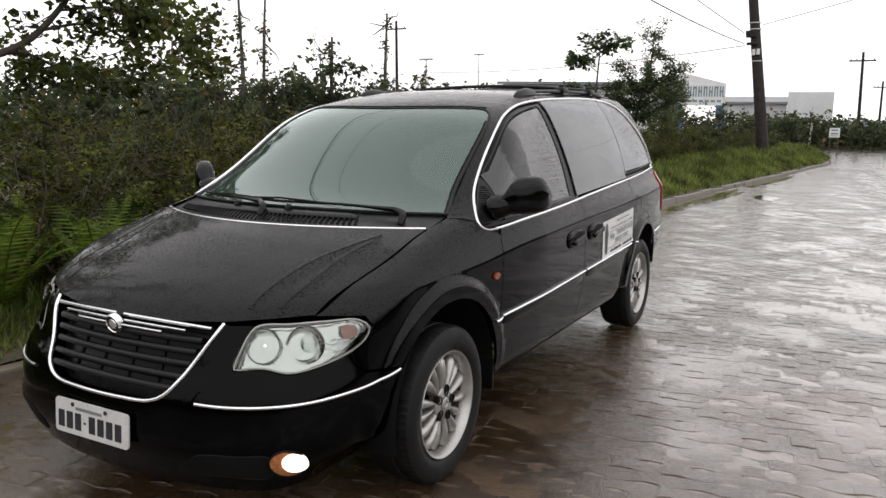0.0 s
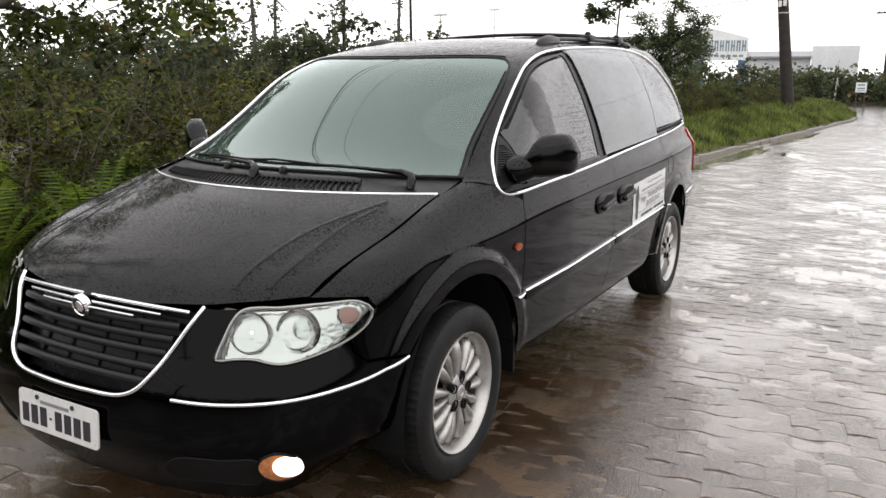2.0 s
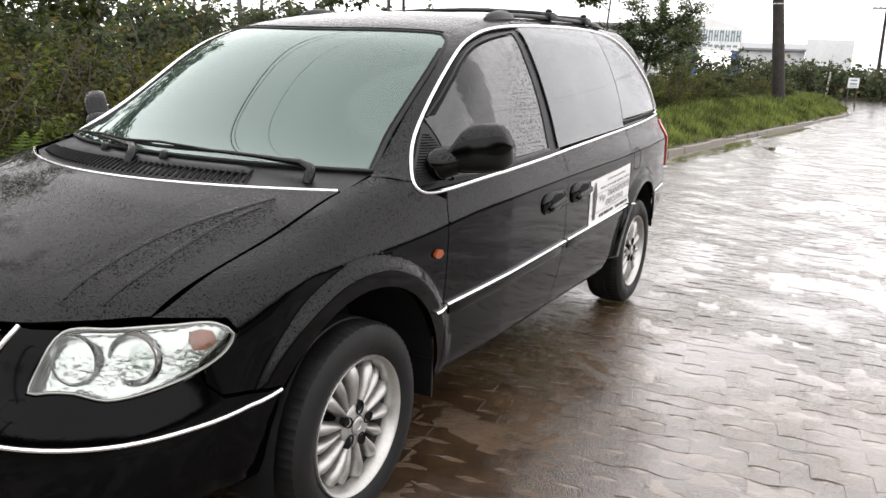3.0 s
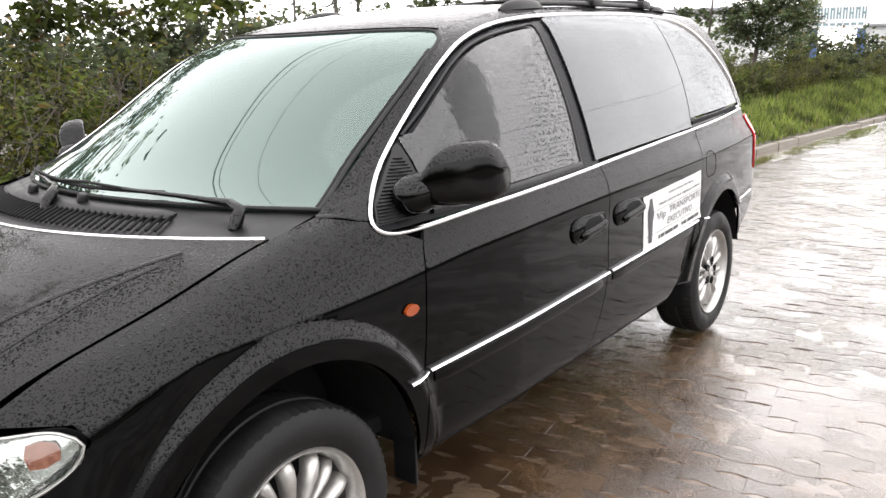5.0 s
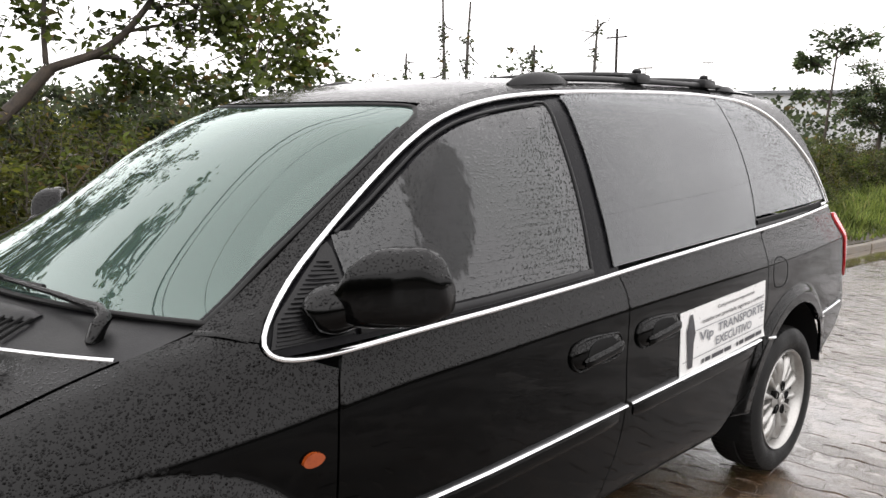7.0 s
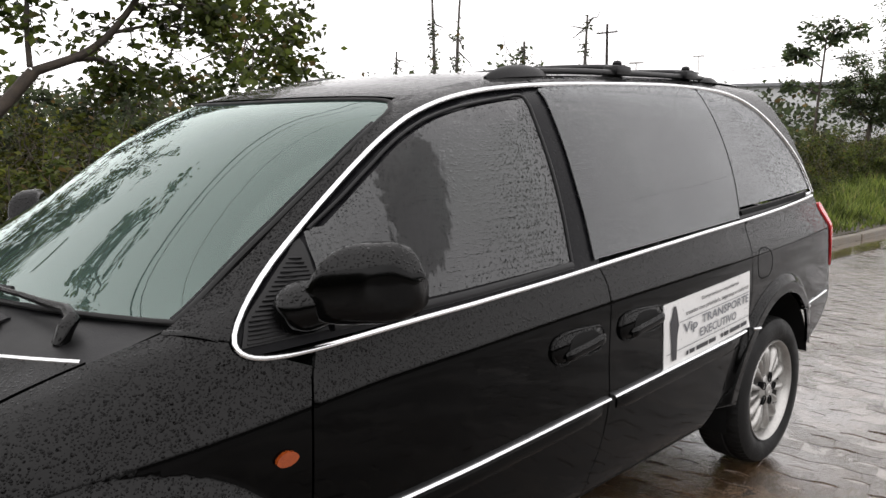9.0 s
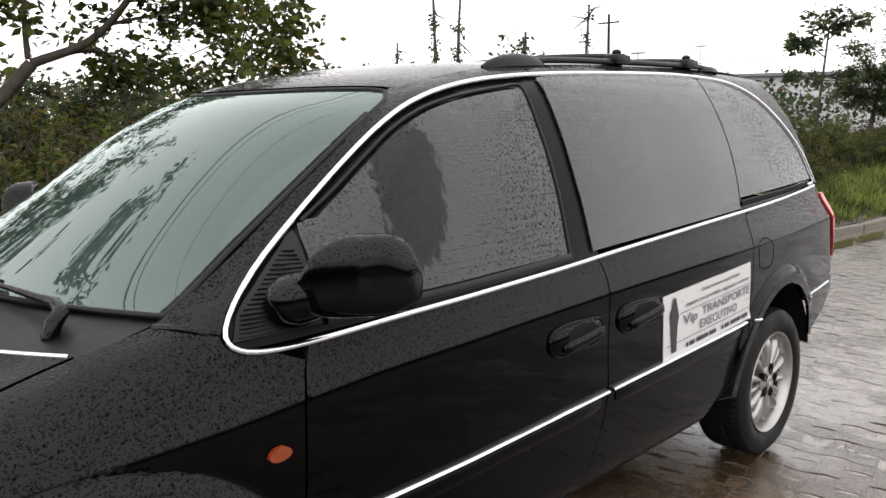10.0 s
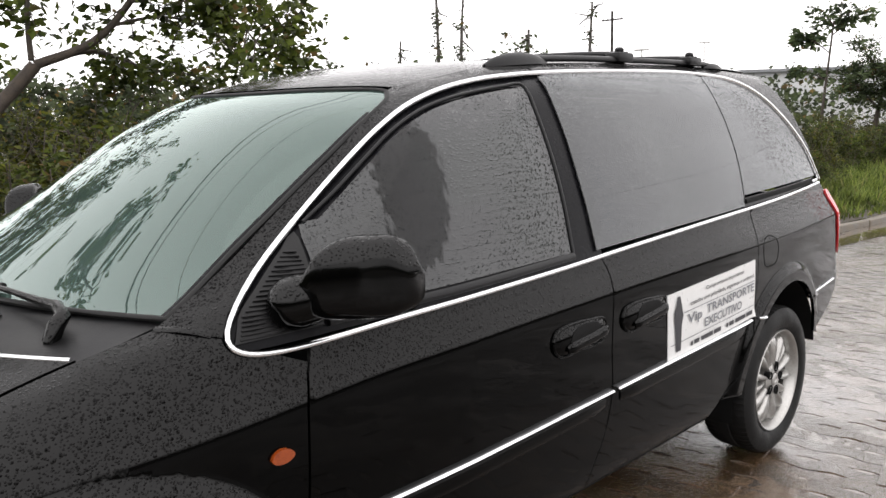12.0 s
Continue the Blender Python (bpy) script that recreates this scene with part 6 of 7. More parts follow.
broad = tree("roadside_tree", "broad-leaved tree leaning over the verge", [
    ([(-7.0, -0.9, 0.1), (-6.9, -0.8, 1.2), (-6.7, -0.6, 2.2)], 0.11, 0.08, 2),
    ([(-6.7, -0.6, 2.2), (-6.3, 0.1, 2.9), (-5.8, 0.6, 3.4), (-5.2, 0.7, 3.9)], 0.06, 0.015, 0.15),
    ([(-6.7, -0.6, 2.2), (-6.9, 0.4, 2.8), (-7.2, 1.4, 3.2), (-7.4, 2.4, 3.3)], 0.05, 0.012, 0.15),
    ([(-6.7, -0.6, 2.2), (-6.2, -1.2, 3.0), (-5.4, -1.5, 3.8), (-4.6, -1.4, 4.4)], 0.05, 0.012, 0.2),
    ([(-6.3, 0.1, 2.9), (-5.6, -0.3, 3.8), (-4.8, -0.2, 4.6), (-3.9, 0.1, 5.2)], 0.04, 0.012, 0.2),
    ([(-6.3, 0.1, 2.9), (-6.5, 0.8, 4.0), (-6.3, 1.4, 5.0)], 0.04, 0.012, 0.2),
], 6500, 0.11, LEAF_BROAD, 61, 0.55)
broad.location.z = -0.33
verge_tree.matrix_basis = Matrix.Translation((-0.95, 0, 0.03)) @ Matrix.Diagonal((0.84, 1, 0.86, 1))
slender = tree("slender_tree", "thin tree with layered umbrella crowns", [
    ([(-5.55, 22.4, 0.20), (-5.50, 22.4, 1.63), (-5.40, 22.4, 3.42), (-5.35, 22.4, 4.32)], 0.05, 0.025, 2),
    ([(-5.40, 22.4, 3.42), (-5.85, 22.3, 3.80), (-6.35, 22.3, 3.87)], 0.02, 0.01, 0.4),
    ([(-5.35, 22.4, 3.93), (-4.85, 22.4, 4.38), (-4.55, 22.4, 4.44)], 0.02, 0.01, 0.3),
    ([(-5.35, 22.4, 4.19), (-5.75, 22.4, 4.70), (-6.05, 22.4, 4.76)], 0.02, 0.01, 0.2),
    ([(-5.45, 22.4, 2.65), (-5.95, 22.4, 2.91), (-6.35, 22.4, 2.97)], 0.02, 0.01, 0.4),
], 1000, 0.20, LEAF_DARK, 44, 0.26, 2.0)


slender.matrix_basis = Matrix.Translation((-0.3, 0, 0.02)) @ Matrix.Diagonal((1, 1, 0.93, 1))


def snag(x, y, h, lean, seed):
    """A dead trunk hung with tufts of air plants."""
    r = np.random.default_rng(seed)
    ob = thing("dead_trunk", "bare dead trunk hung with tufts of air plants", "dead tree", group="dead trunks")
    path = [(x + lean * t * h + 0.12 * math.sin(3 * t + seed), y, h * t) for t in np.linspace(0, 1, 14)]
    b = bmesh.new()
    tube(b, path, [0.13 * (1 - 0.65 * i / 13) * r.uniform(0.85, 1.2) for i in range(14)], 8)
    for k in range(5):
        i = int(r.integers(6, 13))
        q = np.array(path[i])
        tube(b, bent(q, q + r.normal(size=3) * np.array([0.5, 0.3, 0.5]), seed * 5 + k, 0.1, 3), [0.05, 0.04, 0.025, 0.01], 5)
    part("trunk", b, DEADWOOD, ob, smooth=60)
    for k in range(5):
        pts = np.array(path[int(r.integers(4, 13))]) + r.normal(size=(34, 3)) * np.array([0.15, 0.15, 0.26])
        tagged(linked("tuft", leaf_mesh("tuft", pts, 0.22, 0.2, LEAF_FAR, seed=seed + k), ob), kind="stuff")


def far_place(az, dist):
    return 2.425 + dist * math.sin(radians(az)), -2.79 + dist * math.cos(radians(az))


for az, dist, h, lean, seed in ((-42.85, 38, 7.7, -0.005, 1), (-41.6, 39, 7.4, 0.07, 2), (-45.6, 44, 5.6, -0.02, 3), (-32.8, 41.5, 7.0, -0.01, 4), (-36.8, 36, 5.2, 0.0, 5)):
    snag(*far_place(az, dist), h, lean, seed)
kinds = [shrub(31 + k, 3.4, 1.3, 1500, 0.20, LEAF_FAR, "distant scrubby tree with thin foliage", 1.8, "scrub_tree") for k in range(3)]
r = np.random.default_rng(77)
spots = [(-52, 26, 1.15), (-49, 30, 1.25), (-47, 24, 1.05), (-46, 34, 1.35), (-44.5, 30, 1.1), (-41.8, 32, 1.15), (-39.5, 34, 1.3), (-37, 36, 1.55), (-34, 40, 1.1), (-32.5, 36, 1.35), (-30.5, 38, 1.3), (-28.8, 42, 1.35), (-25.2, 52, 1.3), (-55, 22, 1.0), (-59, 24, 1.1), (-63, 25, 1.05), (-67, 24, 1.1), (-72, 26, 1.2), (-78, 24, 1.2), (-9.5, 37, 0.8), (-7.5, 38, 0.75), (-5.2, 46, 0.8), (-3.8, 52, 0.8), (-11.5, 33, 0.85), (-13, 36, 0.9)]
for i, (az, dist, k) in enumerate(spots):
    x, y = far_place(az, dist)
    m = pose(x, y, 0.02, 0, 0, float(r.uniform(0, 360))) @ Matrix.Diagonal((k, k, k * r.uniform(0.9, 1.1), 1))
    ob = kinds[i] if i < 3 else copy_thing(kinds[i % 3], Matrix())
    ob.matrix_basis = m

# unseen far woods opposite and behind, added to darken reflections and close the place
r = np.random.default_rng(15)
pts = []
for k in range(520):
    u = k / 520
    if u < 0.62:
        x, y = 34 + r.uniform(0, 5), -40 + 110 * u / 0.62
    else:
        x, y = -26 + 40 * (u - 0.62) / 0.38, -15 - r.uniform(0, 4)
    n = 130
    pts.append(np.array([x, y, 0]) + r.normal(size=(n, 3)) * np.array([0.8, 0.8, 0.5]) + np.stack([0 * np.arange(n), 0 * np.arange(n), r.uniform(0.1, 2.2 + 0.8 * math.sin(k * 0.7), n)], 1))
tagged(linked("added_woods", leaf_mesh("added_woods", np.vstack(pts), 0.42, 0.3, LEAF_FAR, seed=3, long=1.4)), "unseen dark scrub added across the road and behind", "woods", kind="stuff")
pts = []
for k in range(420):
    az = -80 + 92 * k / 420
    d = r.uniform(70, 77) if az > -9.5 else r.uniform(70, 110) if az > -18 else r.uniform(48, 75)
    x, y = far_place(az, d)
    n = 110
    top_h = (2.0 + 1.6 * r.uniform()) * (0.72 if az > -14 else 1.2)
    pts.append(np.array([x, y, 0]) + r.normal(size=(n, 3)) * np.array([1.6, 1.2, 0.3]) + np.stack([0 * np.arange(n), 0 * np.arange(n), r.uniform(0.1, top_h, n)], 1))
tagged(linked("distant_scrub", leaf_mesh("distant_scrub", np.vstack(pts), 0.42, 0.3, LEAF_FAR, seed=6, long=1.4)), "line of distant scrub under the sky", "woods", kind="stuff")


# ---- poles, cables, signs and buildings ----
def pole(x, y, h, r0, label, arm=True, lean=(0.0, 0.0), z0=0.0):
    ob = thing("utility_pole", label, "utility pole", group="poles along the street", at=pose(x, y, z0))
    b = bmesh.new()
    tube(b, [(lean[0] * h * t, lean[1] * h * t, -0.2 + (h + 0.2) * t) for t in np.linspace(0, 1, 8)], [r0 * (1 - 0.38 * t) for t in np.linspace(0, 1, 8)], 14)
    part("shaft", b, POLEWOOD, ob, smooth=50)
    if arm:
        b = bmesh.new()
        box(b, -1.0, 1.0, -0.06, 0.06, h - 0.75, h - 0.63, 0.01, Matrix.Translation((lean[0] * h, 0, 0)))
        bar = part("crossarm", b, POLEWOOD, ob)
        for k in (-0.85, -0.45, 0.85):
            b = bmesh.new()
            lathe(b, [(0.05, 0), (0.06, 0.05), (0.035, 0.08), (0.055, 0.12), (0.0, 0.16)], 10, Matrix.Translation((lean[0] * h + k, 0, h - 0.63)) @ Matrix.Rotation(radians(-90), 4, "Y"))
            part("insulator", b, ENAMEL, bar, smooth=40)
    return ob


LEAN = -0.134
POLE = (-1.30, 29.4, bank(-1.30, 29.4) - 0.05)
big = pole(POLE[0], POLE[1], 8.6, 0.235, "thick dark leaning utility pole with cable brackets", True, (LEAN, 0.0), POLE[2])
for z, w in ((4.18, 0.10), (4.46, 0.10), (4.58, 0.16)):
    b = bmesh.new()
    box(b, -0.32, 0.05, -0.28, -0.10, z - w / 2, z + w / 2, 0.02, Matrix.Translation((LEAN * z, 0, 0)))
    part("cable_bracket", b, PLASTIC, big)
for z in (3.55, 4.72, 4.95):
    b = bmesh.new()
    lathe(b, [(0.205, -0.02), (0.212, -0.015), (0.212, 0.015), (0.205, 0.02)], 18, Matrix.Translation((LEAN * z, 0, z)) @ Matrix.Rotation(radians(-90), 4, "Y"))
    part("steel_band", b, ALLOY, big)
for z, k in ((3.86, -0.09), (3.88, 0.07)):
    b = bmesh.new()
    box(b, k - 0.06, k + 0.06, -0.26, -0.19, z - 0.11, z + 0.11, 0.02, Matrix.Translation((LEAN * z, 0, 0)))
    part("number_tag", b, ENAMEL, big)
pole(*far_place(-1.12, 75), 7.8, 0.16, "distant dark pole with a crossarm", True, (-0.02, 0))
pole(*far_place(0.01, 105), 7.0, 0.17, "distant dark pole with a crossarm", True, (0.0, 0))
pole(*far_place(-32.0, 70), 10.2, 0.17, "distant pole with a short crossarm", True, (-0.02, 0))
pole(-4.4, -16, 8.6, 0.2, "dark utility pole with a crossarm", True)


def cable(p, q, sag, r0=0.012):
    ob = thing("cable", "thin black overhead cable", "cable", group="overhead cables")
    p, q = np.array(p, float), np.array(q, float)
    b = bmesh.new()
    tube(b, [tuple(p + (q - p) * t - np.array([0, 0, 4 * sag * t * (1 - t)])) for t in np.linspace(0, 1, 28)], r0, 6)
    part("strand", b, WIRE, ob)


px, py, pz = POLE
CABLES = [((-0.40, 4.60), (-7.0, -16, 9.4), 0.3, 0.013), ((-0.42, 4.20), (-4.0, -16, 6.75), 0.8, 0.016), ((-0.38, 4.12), (-22, 40, 4.6), 0.3, 0.014), ((0.30, 4.85), (14, 24, 9.0), 0.2, 0.012), ((-1.0, 8.0), (-5.2, -16, 9.0), 0.5, 0.010)]
for start, goal, sag, thick in CABLES:
    cable((px + LEAN * start[1] + start[0], py - 0.22, pz + start[1]), goal, sag, thick)
a, c = far_place(-1.12, 75), far_place(0.01, 105)
cable((a[0], a[1], 7.2), (c[0], c[1], 6.4), 0.4)


def lamp_post(x, y, h):
    ob = thing("street_lamp", "tall thin street lamp with two heads", "street lamp")
    b = bmesh.new()
    tube(b, [(x, y, 0), (x, y, h)], [0.09, 0.05], 8)
    part("post", b, ALLOY, ob)
    for s in BOTH:
        b = bmesh.new()
        box(b, x + s * 0.25 - 0.3, x + s * 0.25 + 0.3, y - 0.1, y + 0.1, h - 0.05, h + 0.08, 0.03)
        part("lamp_head", b, ALLOY, ob)


lamp_post(*far_place(-26.25, 80), 8.3)
lamp_post(*far_place(-30.0, 60), 6.2)

# white stake and small notice at the corner
x, y = far_place(-3.9, 52)
b = bmesh.new()
box(b, -0.06, 0.06, -0.06, 0.06, -0.3, 1.45, 0.015, Matrix.Translation((x, y, 0.38)) @ Matrix.Rotation(0.06, 4, "Y"))
tagged(part("marker_post", b, ENAMEL, None), "white painted marker post in the grass", "post")
x, y = far_place(-2.46, 48)
board = thing("notice_board", "small white notice on two posts", "sign", at=pose(x, y, 0.44) @ Matrix.Scale(0.81, 4))
b = bmesh.new()
box(b, -0.32, 0.32, -0.03, 0.03, 0.75, 1.38, 0.01)
part("panel", b, SIGNWHITE, board)
for k in (-0.25, 0.25):
    b = bmesh.new()
    box(b, k - 0.03, k + 0.03, 0.03, 0.08, -0.55, 1.3, 0.01)
    part("leg", b, DEADWOOD, board)
for z0, z1, w in ((1.18, 1.28, 0.2), (0.95, 1.05, 0.22), (0.84, 0.88, 0.25)):
    b = bmesh.new()
    box(b, -w, w, -0.036, -0.03, z0, z1)
    part("mark", b, SIGNGREY, board)

# billboard on a blue post
x, y = far_place(-10.5, 62)
bill = thing("billboard", "white roadside billboard with grey letter blocks on blue posts", "billboard", at=pose(x, y, 0, 0, 0, 14))
b = bmesh.new()
box(b, -3.2, 1.32, -0.08, 0.08, 3.08, 4.66, 0.03)
part("panel", b, SIGNWHITE, bill)
b = bmesh.new()
v = [b.verts.new(p) for p in ((-3.2, -0.06, 4.66), (1.32, -0.06, 4.66), (1.32, 0.06, 4.66), (-3.2, 0.06, 4.66), (-1.6, -0.06, 5.42), (-1.6, 0.06, 5.42))]
for q in ((0, 1, 4), (3, 5, 2), (0, 4, 5, 3), (1, 2, 5, 4)):
    b.faces.new([v[k] for k in q])
part("gable", b, SIGNWHITE, bill)
for k in range(9):
    b = bmesh.new()
    x0 = -2.12 + k * 0.375
    box(b, x0, x0 + 0.10, -0.10, -0.08, 3.72, 4.48)
    box(b, x0 + 0.18, x0 + 0.27, -0.10, -0.08, 3.72, 4.48)
    box(b, x0 + 0.10, x0 + 0.18, -0.10, -0.08, 4.02 + 0.28 * (k % 2), 4.16 + 0.28 * (k % 2))
    part("letter_block", b, SIGNGREY, bill)
for k in range(7):
    b = bmesh.new()
    box(b, -1.8 + k * 0.42, -1.5 + k * 0.42, -0.10, -0.08, 3.32, 3.48)
    part("letter_block", b, SIGNGREY, bill)
for k in (-1.9, 0.95):
    b = bmesh.new()
    box(b, k - 0.25, k + 0.25, -0.15, 0.15, -0.1, 3.1, 0.03)
    part("post", b, BLUE, bill)


def shed(name, label, az0, az1, dist, h, roof_h, depth, roof=True, wall=WALLWHITE, doors=0):
    a, c = far_place(az0, dist), far_place(az1, dist)
    w = math.hypot(c[0] - a[0], c[1] - a[1])
    ang = math.degrees(math.atan2(c[1] - a[1], c[0] - a[0]))
    ob = thing(name, label, "building", at=pose(a[0], a[1], 0, 0, 0, ang))
    b = bmesh.new()
    box(b, 0, w, 0, depth, -0.2, h, 0.03)
    part("wall", b, wall, ob)
    if roof:
        b = bmesh.new()
        vs = [b.verts.new(p) for p in ((-0.4, -0.5, h), (w + 0.4, -0.5, h), (w + 0.4, depth / 2, h + roof_h), (-0.4, depth / 2, h + roof_h), (-0.4, depth + 0.5, h), (w + 0.4, depth + 0.5, h), (-0.4, -0.5, h - 0.2), (w + 0.4, -0.5, h - 0.2))]
        for q in ((0, 1, 2, 3), (3, 2, 5, 4), (6, 7, 1, 0), (0, 3, 4), (1, 5, 2)):
            b.faces.new([vs[k] for k in q])
        bmesh.ops.recalc_face_normals(b, faces=b.faces)
        part("roof", b, ROOFGREY, ob)
    for k in range(doors):
        b = bmesh.new()
        box(b, w * (k + 0.5) / doors - 0.7, w * (k + 0.5) / doors + 0.7, -0.05, 0.0, h * 0.45, h * 0.72)
        part("window", b, DARK, ob)
    return ob


shed("warehouse", "long low white warehouse with a grey roof", -9.6, -5.42, 92, 4.25, 0.8, 14)
shed("factory_hall", "large plain white factory hall", -20.2, -14.2, 82, 5.8, 0, 18, roof=False)
shed("white_hall", "plain white flat-roofed hall", -5.4, -2.66, 86, 5.05, 0, 12, roof=False)
shed("boundary_wall", "long weathered grey block wall", -2.5, 9.0, 98, 2.4, 0, 0.4, roof=False, wall=WALLGREY)
shed("white_shed", "low white shed with a grey roof behind the trees", -24.5, -12.5, 62, 4.75, 0.35, 12)


# ---- laid pavers, kerb stones and puddles ----
def paver_outline(L=0.222, W=0.111, amp=0.013):
    """A wavy-sided interlocking block."""
    xs = np.linspace(-L / 2, L / 2, 9)
    wave = [amp * math.sin(2 * math.pi * (x / L + 0.5)) for x in xs]
    low = [(x, -W / 2 + w) for x, w in zip(xs, wave)]
    up = [(x, W / 2 + w) for x, w in zip(xs[::-1], wave[::-1])]
    return low + up


OUT = np.array(paver_outline())
IN = shrunk(OUT, 0.0026)
FOOT = shrunk(OUT, 0.0014)
IN[:, 0] *= 0.1103 / IN[:, 0].max()
FOOT[:, 0] *= 0.1109 / FOOT[:, 0].max()
NP = len(OUT)
TURN = radians(8)
UX, UY = np.array([math.cos(TURN), math.sin(TURN)]), np.array([-math.sin(TURN), math.cos(TURN)])


def paver_mesh():
    me = bpy.data.meshes.new("paver")
    v = [(x, y, 0.0) for x, y in IN] + [(x, y, -0.0018) for x, y in FOOT] + [(x, y, -0.02) for x, y in FOOT]
    f = [tuple(range(NP))] + [(NP + i, NP + (i + 1) % NP, (i + 1) % NP, i) for i in range(NP)] + [(2 * NP + i, 2 * NP + (i + 1) % NP, NP + (i + 1) % NP, NP + i) for i in range(NP)]
    me.from_pydata(v, [], f)
    me.materials.append(PAVER)
    return me


one = paver_mesh()
grid = []
for j in range(-100, 330):
    for i in range(-60, 90):
        c = UX * (i * 0.2222 + (0.113 if j % 2 else 0)) + UY * (j * 0.1132)
        if -9 < c[1] < 31.2 and c[0] < 10.2 and c[0] > kerb_x(c[1]) + 0.10:
            grid.append(c)
grid = np.array(grid)
r = np.random.default_rng(4)
near = (grid[:, 0] > 1.05) & (grid[:, 0] < 2.9) & (grid[:, 1] > 0.2) & (grid[:, 1] < 4.2)
idx = np.where(near)[0][:300]
pick = np.zeros(len(grid), bool)
pick[idx] = True
tilt = r.normal(size=(len(grid), 2)) * 0.007
wave_at = np.array([noise.noise(Vector((c[0] * 0.55, c[1] * 0.55, 3.0))) for c in grid])
sink = -np.abs(r.normal(size=len(grid))) * 0.0012 - 0.0022 * np.clip(wave_at + 0.15, 0, 1)
for k in idx:
    ob = new("paver", one)
    ob.parent = road
    ob.matrix_basis = Matrix.Translation((*grid[k], sink[k])) @ Euler((tilt[k, 0], tilt[k, 1], TURN)).to_matrix().to_4x4()
rest = np.where(~pick)[0]
local = np.vstack([np.c_[IN, np.zeros(NP)], np.c_[FOOT, np.full(NP, -0.0018)]])
R = np.array([[math.cos(TURN), -math.sin(TURN)], [math.sin(TURN), math.cos(TURN)]])
flat_xy = local[:, :2] @ R.T
V = np.zeros((len(rest), 2 * NP, 3))
V[:, :, :2] = grid[rest][:, None] + flat_xy[None]
V[:, :, 2] = local[:, 2][None] + sink[rest][:, None] + tilt[rest, 0][:, None] * local[:, 1][None] + tilt[rest, 1][:, None] * local[:, 0][None]
o = (np.arange(len(rest)) * 2 * NP)[:, None]
half = NP // 2
caps = [(i, i + 1, NP - 2 - i, NP - 1 - i) for i in range(half - 1)]
quads = caps + [(NP + i, NP + (i + 1) % NP, (i + 1) % NP, i) for i in range(NP)]
Q = (o[:, None] + np.array(quads)[None]).reshape(-1, 4)
me = bpy.data.meshes.new("pavers")
me.vertices.add(V.size // 3)
me.vertices.foreach_set("co", V.ravel().astype(np.float32))
me.loops.add(Q.size)
me.loops.foreach_set("vertex_index", Q.ravel().astype(np.int32))
me.polygons.add(len(Q))
me.polygons.foreach_set("loop_start", np.arange(len(Q), dtype=np.int32) * 4)
me.update(calc_edges=True)
me.polygons.foreach_set("use_smooth", [False] * len(Q))
me.materials.append(PAVER)
tagged(linked("pavers", me, road), "wavy interlocking concrete pavers", kind="stuff")


def bed_sheet(x0, x1, y0, y1, cell):
    """Washed-in sand and water: fills the joints unevenly and lies over some of the blocks."""
    nx, ny = int((x1 - x0) / cell) + 1, int((y1 - y0) / cell) + 1
    X, Y = np.meshgrid(np.linspace(x0, x1, nx), np.linspace(y0, y1, ny))
    q = np.random.default_rng(33)
    H = -0.0027 - 0.0008 * step(2.2, 1.2, X) * step(-2.0, 0.0, Y)
    for wave, high in ((1.5, 0.0006), (0.7, 0.0007), (0.32, 0.0007), (0.15, 0.0005), (0.08, 0.0003)):
        for _ in range(7):
            a, ph = q.uniform(0, 2 * math.pi), q.uniform(0, 2 * math.pi)
            k = 2 * math.pi / (wave * q.uniform(0.75, 1.3))
            H += high * 0.6 * np.sin(k * (X * math.cos(a) + Y * math.sin(a)) + ph)
    V = np.stack([X, Y, np.minimum(H, 0.0006)], -1).reshape(-1, 3)
    i = (np.arange(ny - 1)[:, None] * nx + np.arange(nx - 1)[None]).ravel()
    F = np.vstack([np.stack([i, i + 1, i + nx + 1], 1), np.stack([i, i + nx + 1, i + nx], 1)])
    me = tri_mesh("paving_bed", V, F, WETSAND)
    me.polygons.foreach_set("use_smooth", [True] * len(F))
    return me


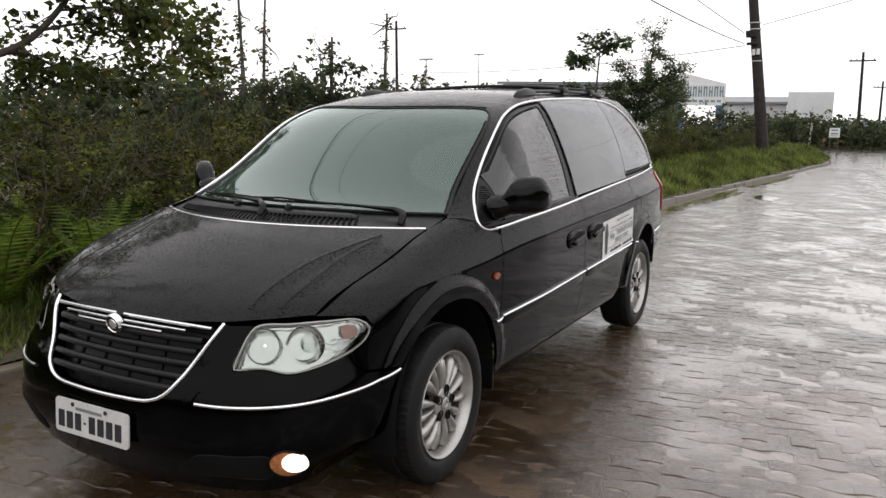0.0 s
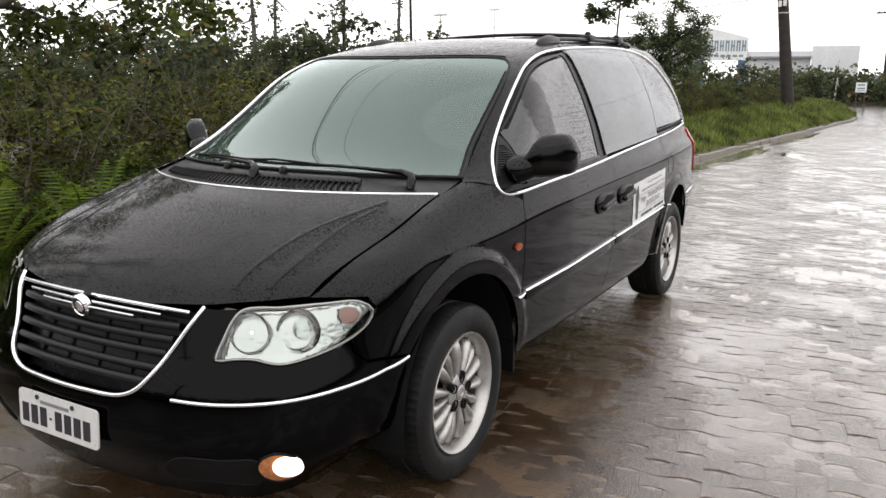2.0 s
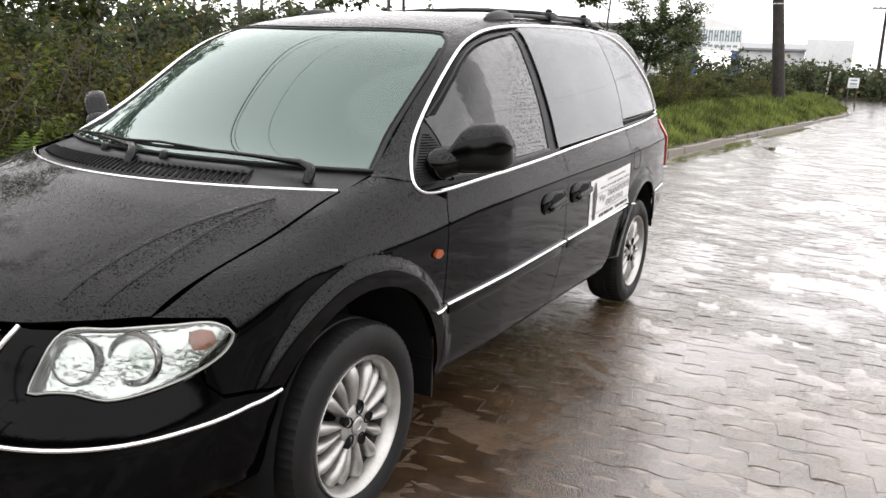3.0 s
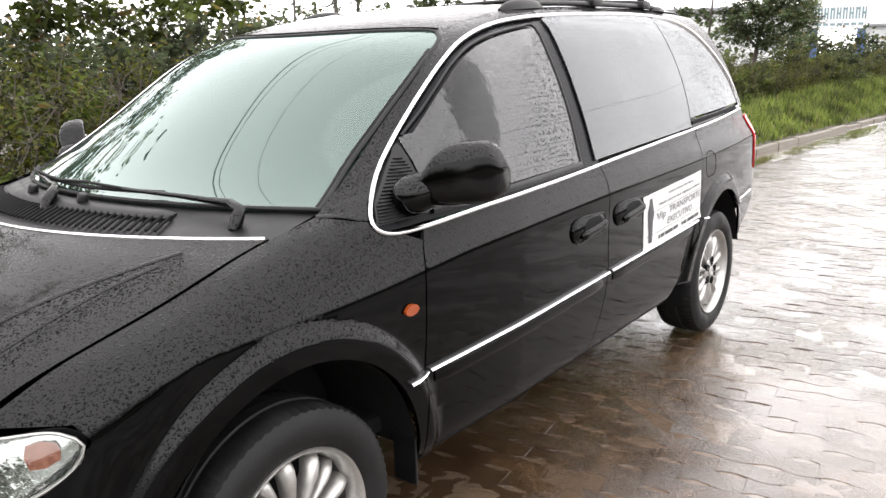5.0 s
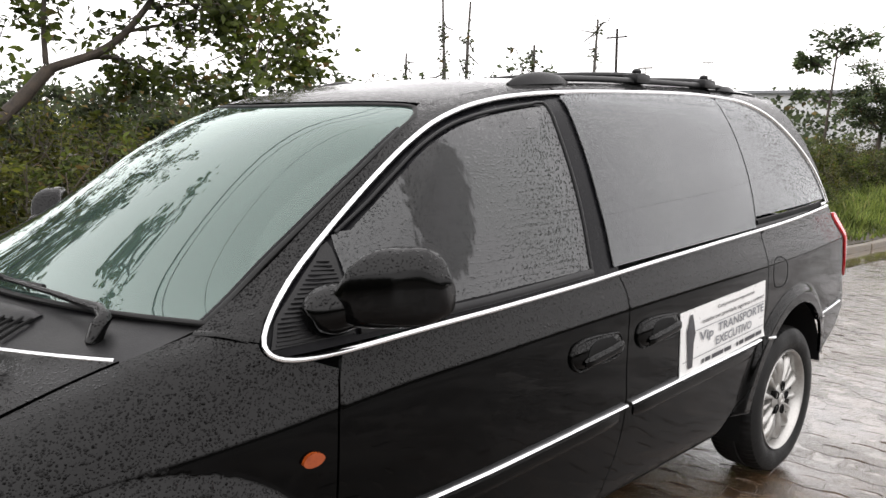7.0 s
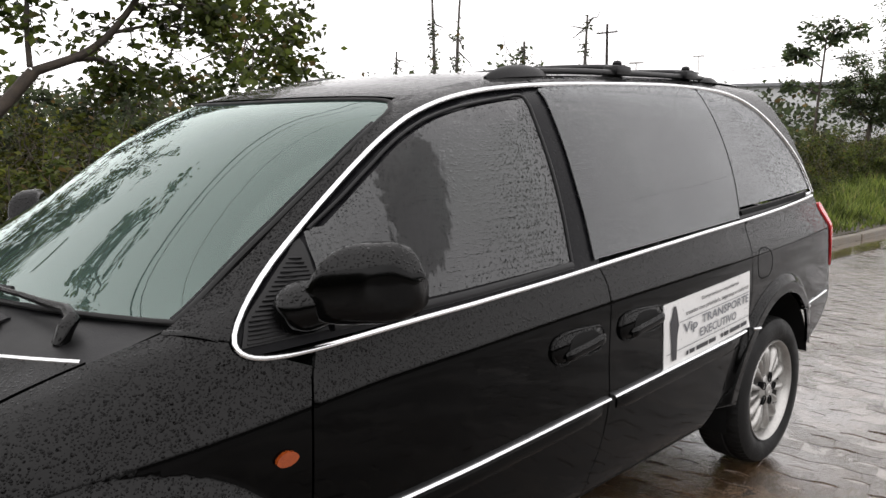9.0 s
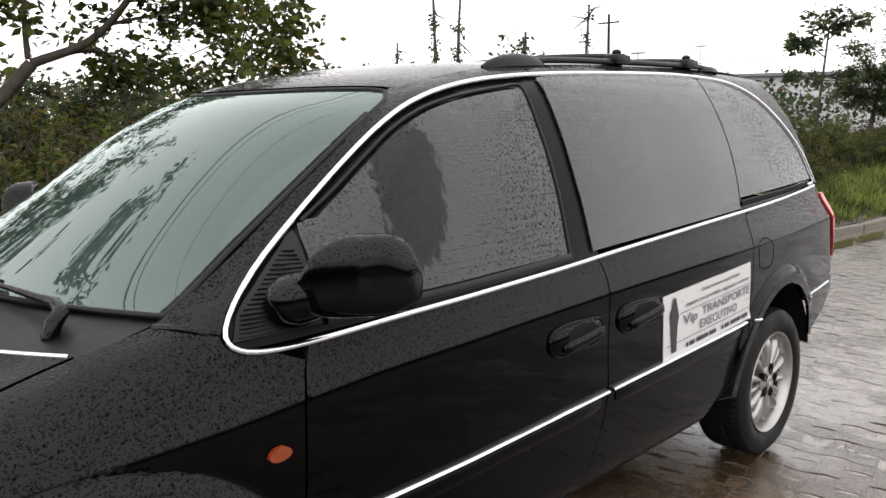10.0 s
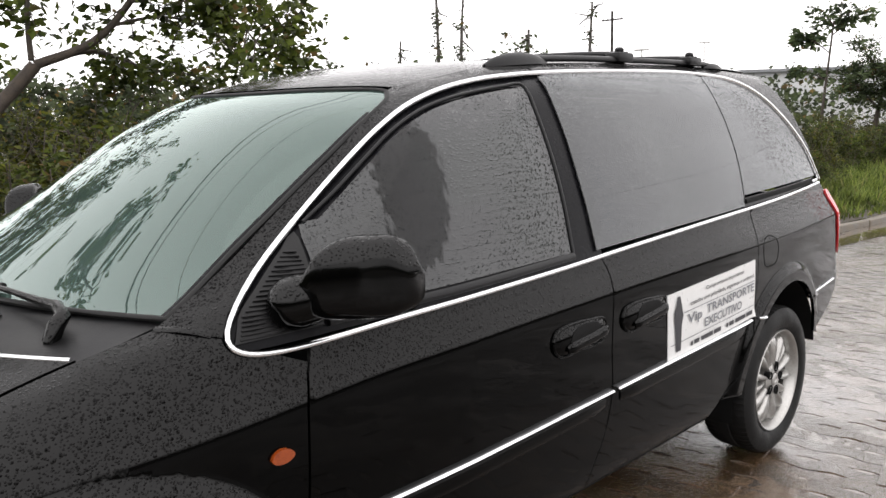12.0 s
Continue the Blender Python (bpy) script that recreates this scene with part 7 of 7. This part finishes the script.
for k, span in enumerate(((-3.2, 6.0, -3.0, 10.0, 0.035), (-3.2, 10.2, 10.0, 31.0, 0.09), (6.0, 10.2, -3.0, 10.0, 0.08), (-3.2, 10.2, -8.9, -3.0, 0.09))):
    tagged(linked("paving_bed", bed_sheet(*span)), "brown sand and rainwater washed over the joints of the paving", "road", kind="structure")

kerb = tagged(thing("kerb", "low worn concrete kerb, some stones tilted", "kerb"), kind="structure")
r = np.random.default_rng(12)
pts = [p for p in KERB]
acc, k = 0.0, 0
b0 = bmesh.new()
box(b0, -0.06, 0.06, -0.495, 0.495, -0.15, 0.085, 0.018)
stone = bpy.data.meshes.new("kerb_stone")
b0.to_mesh(stone)
b0.free()
stone.materials.append(KERBSTONE)
line_len = np.r_[0, np.cumsum(np.hypot(np.diff(KX), np.diff(KY)))]
for s in np.arange(4.0, 56, 1.0):
    x, y = np.interp(s, line_len, KX), np.interp(s, line_len, KY)
    x2, y2 = np.interp(s + 0.3, line_len, KX), np.interp(s + 0.3, line_len, KY)
    ob = new("kerb_stone", stone)
    ob.parent = kerb
    ob.matrix_basis = Matrix.Translation((x, y, -0.01 + r.normal() * 0.010)) @ Euler((r.normal() * 0.012, r.normal() * 0.03, math.atan2(y2 - y, x2 - x) - math.pi / 2 + r.normal() * 0.012)).to_matrix().to_4x4()


def puddle(name, centre, rx, ry, turn, seed, z=0.0015):
    b = bmesh.new()
    n = 64
    ring = []
    for i in range(n):
        a = 2 * math.pi * i / n
        k = 1 + 0.35 * noise.noise(Vector((math.cos(a) * 1.7 + seed, math.sin(a) * 1.7, seed))) + 0.15 * noise.noise(Vector((math.cos(a) * 5, math.sin(a) * 5 + seed, 1)))
        u, v = rx * k * math.cos(a), ry * k * math.sin(a)
        ring.append(b.verts.new((centre[0] + u * math.cos(turn) - v * math.sin(turn), centre[1] + u * math.sin(turn) + v * math.cos(turn), z)))
    b.faces.new(ring)
    tagged(part(name, b, WATER, None), "shallow brown puddle on the paving", "puddle", group="puddles", kind="")


puddle("puddle", (float(kerb_x(13.2)) + 0.36, 13.2), 0.32, 4.6, -0.075, 3)
puddle("puddle", (float(kerb_x(21.5)) + 0.28, 21.5), 0.22, 3.0, -0.09, 8)
puddle("puddle", (0.4, 15.6), 0.25, 0.7, 0.2, 2)
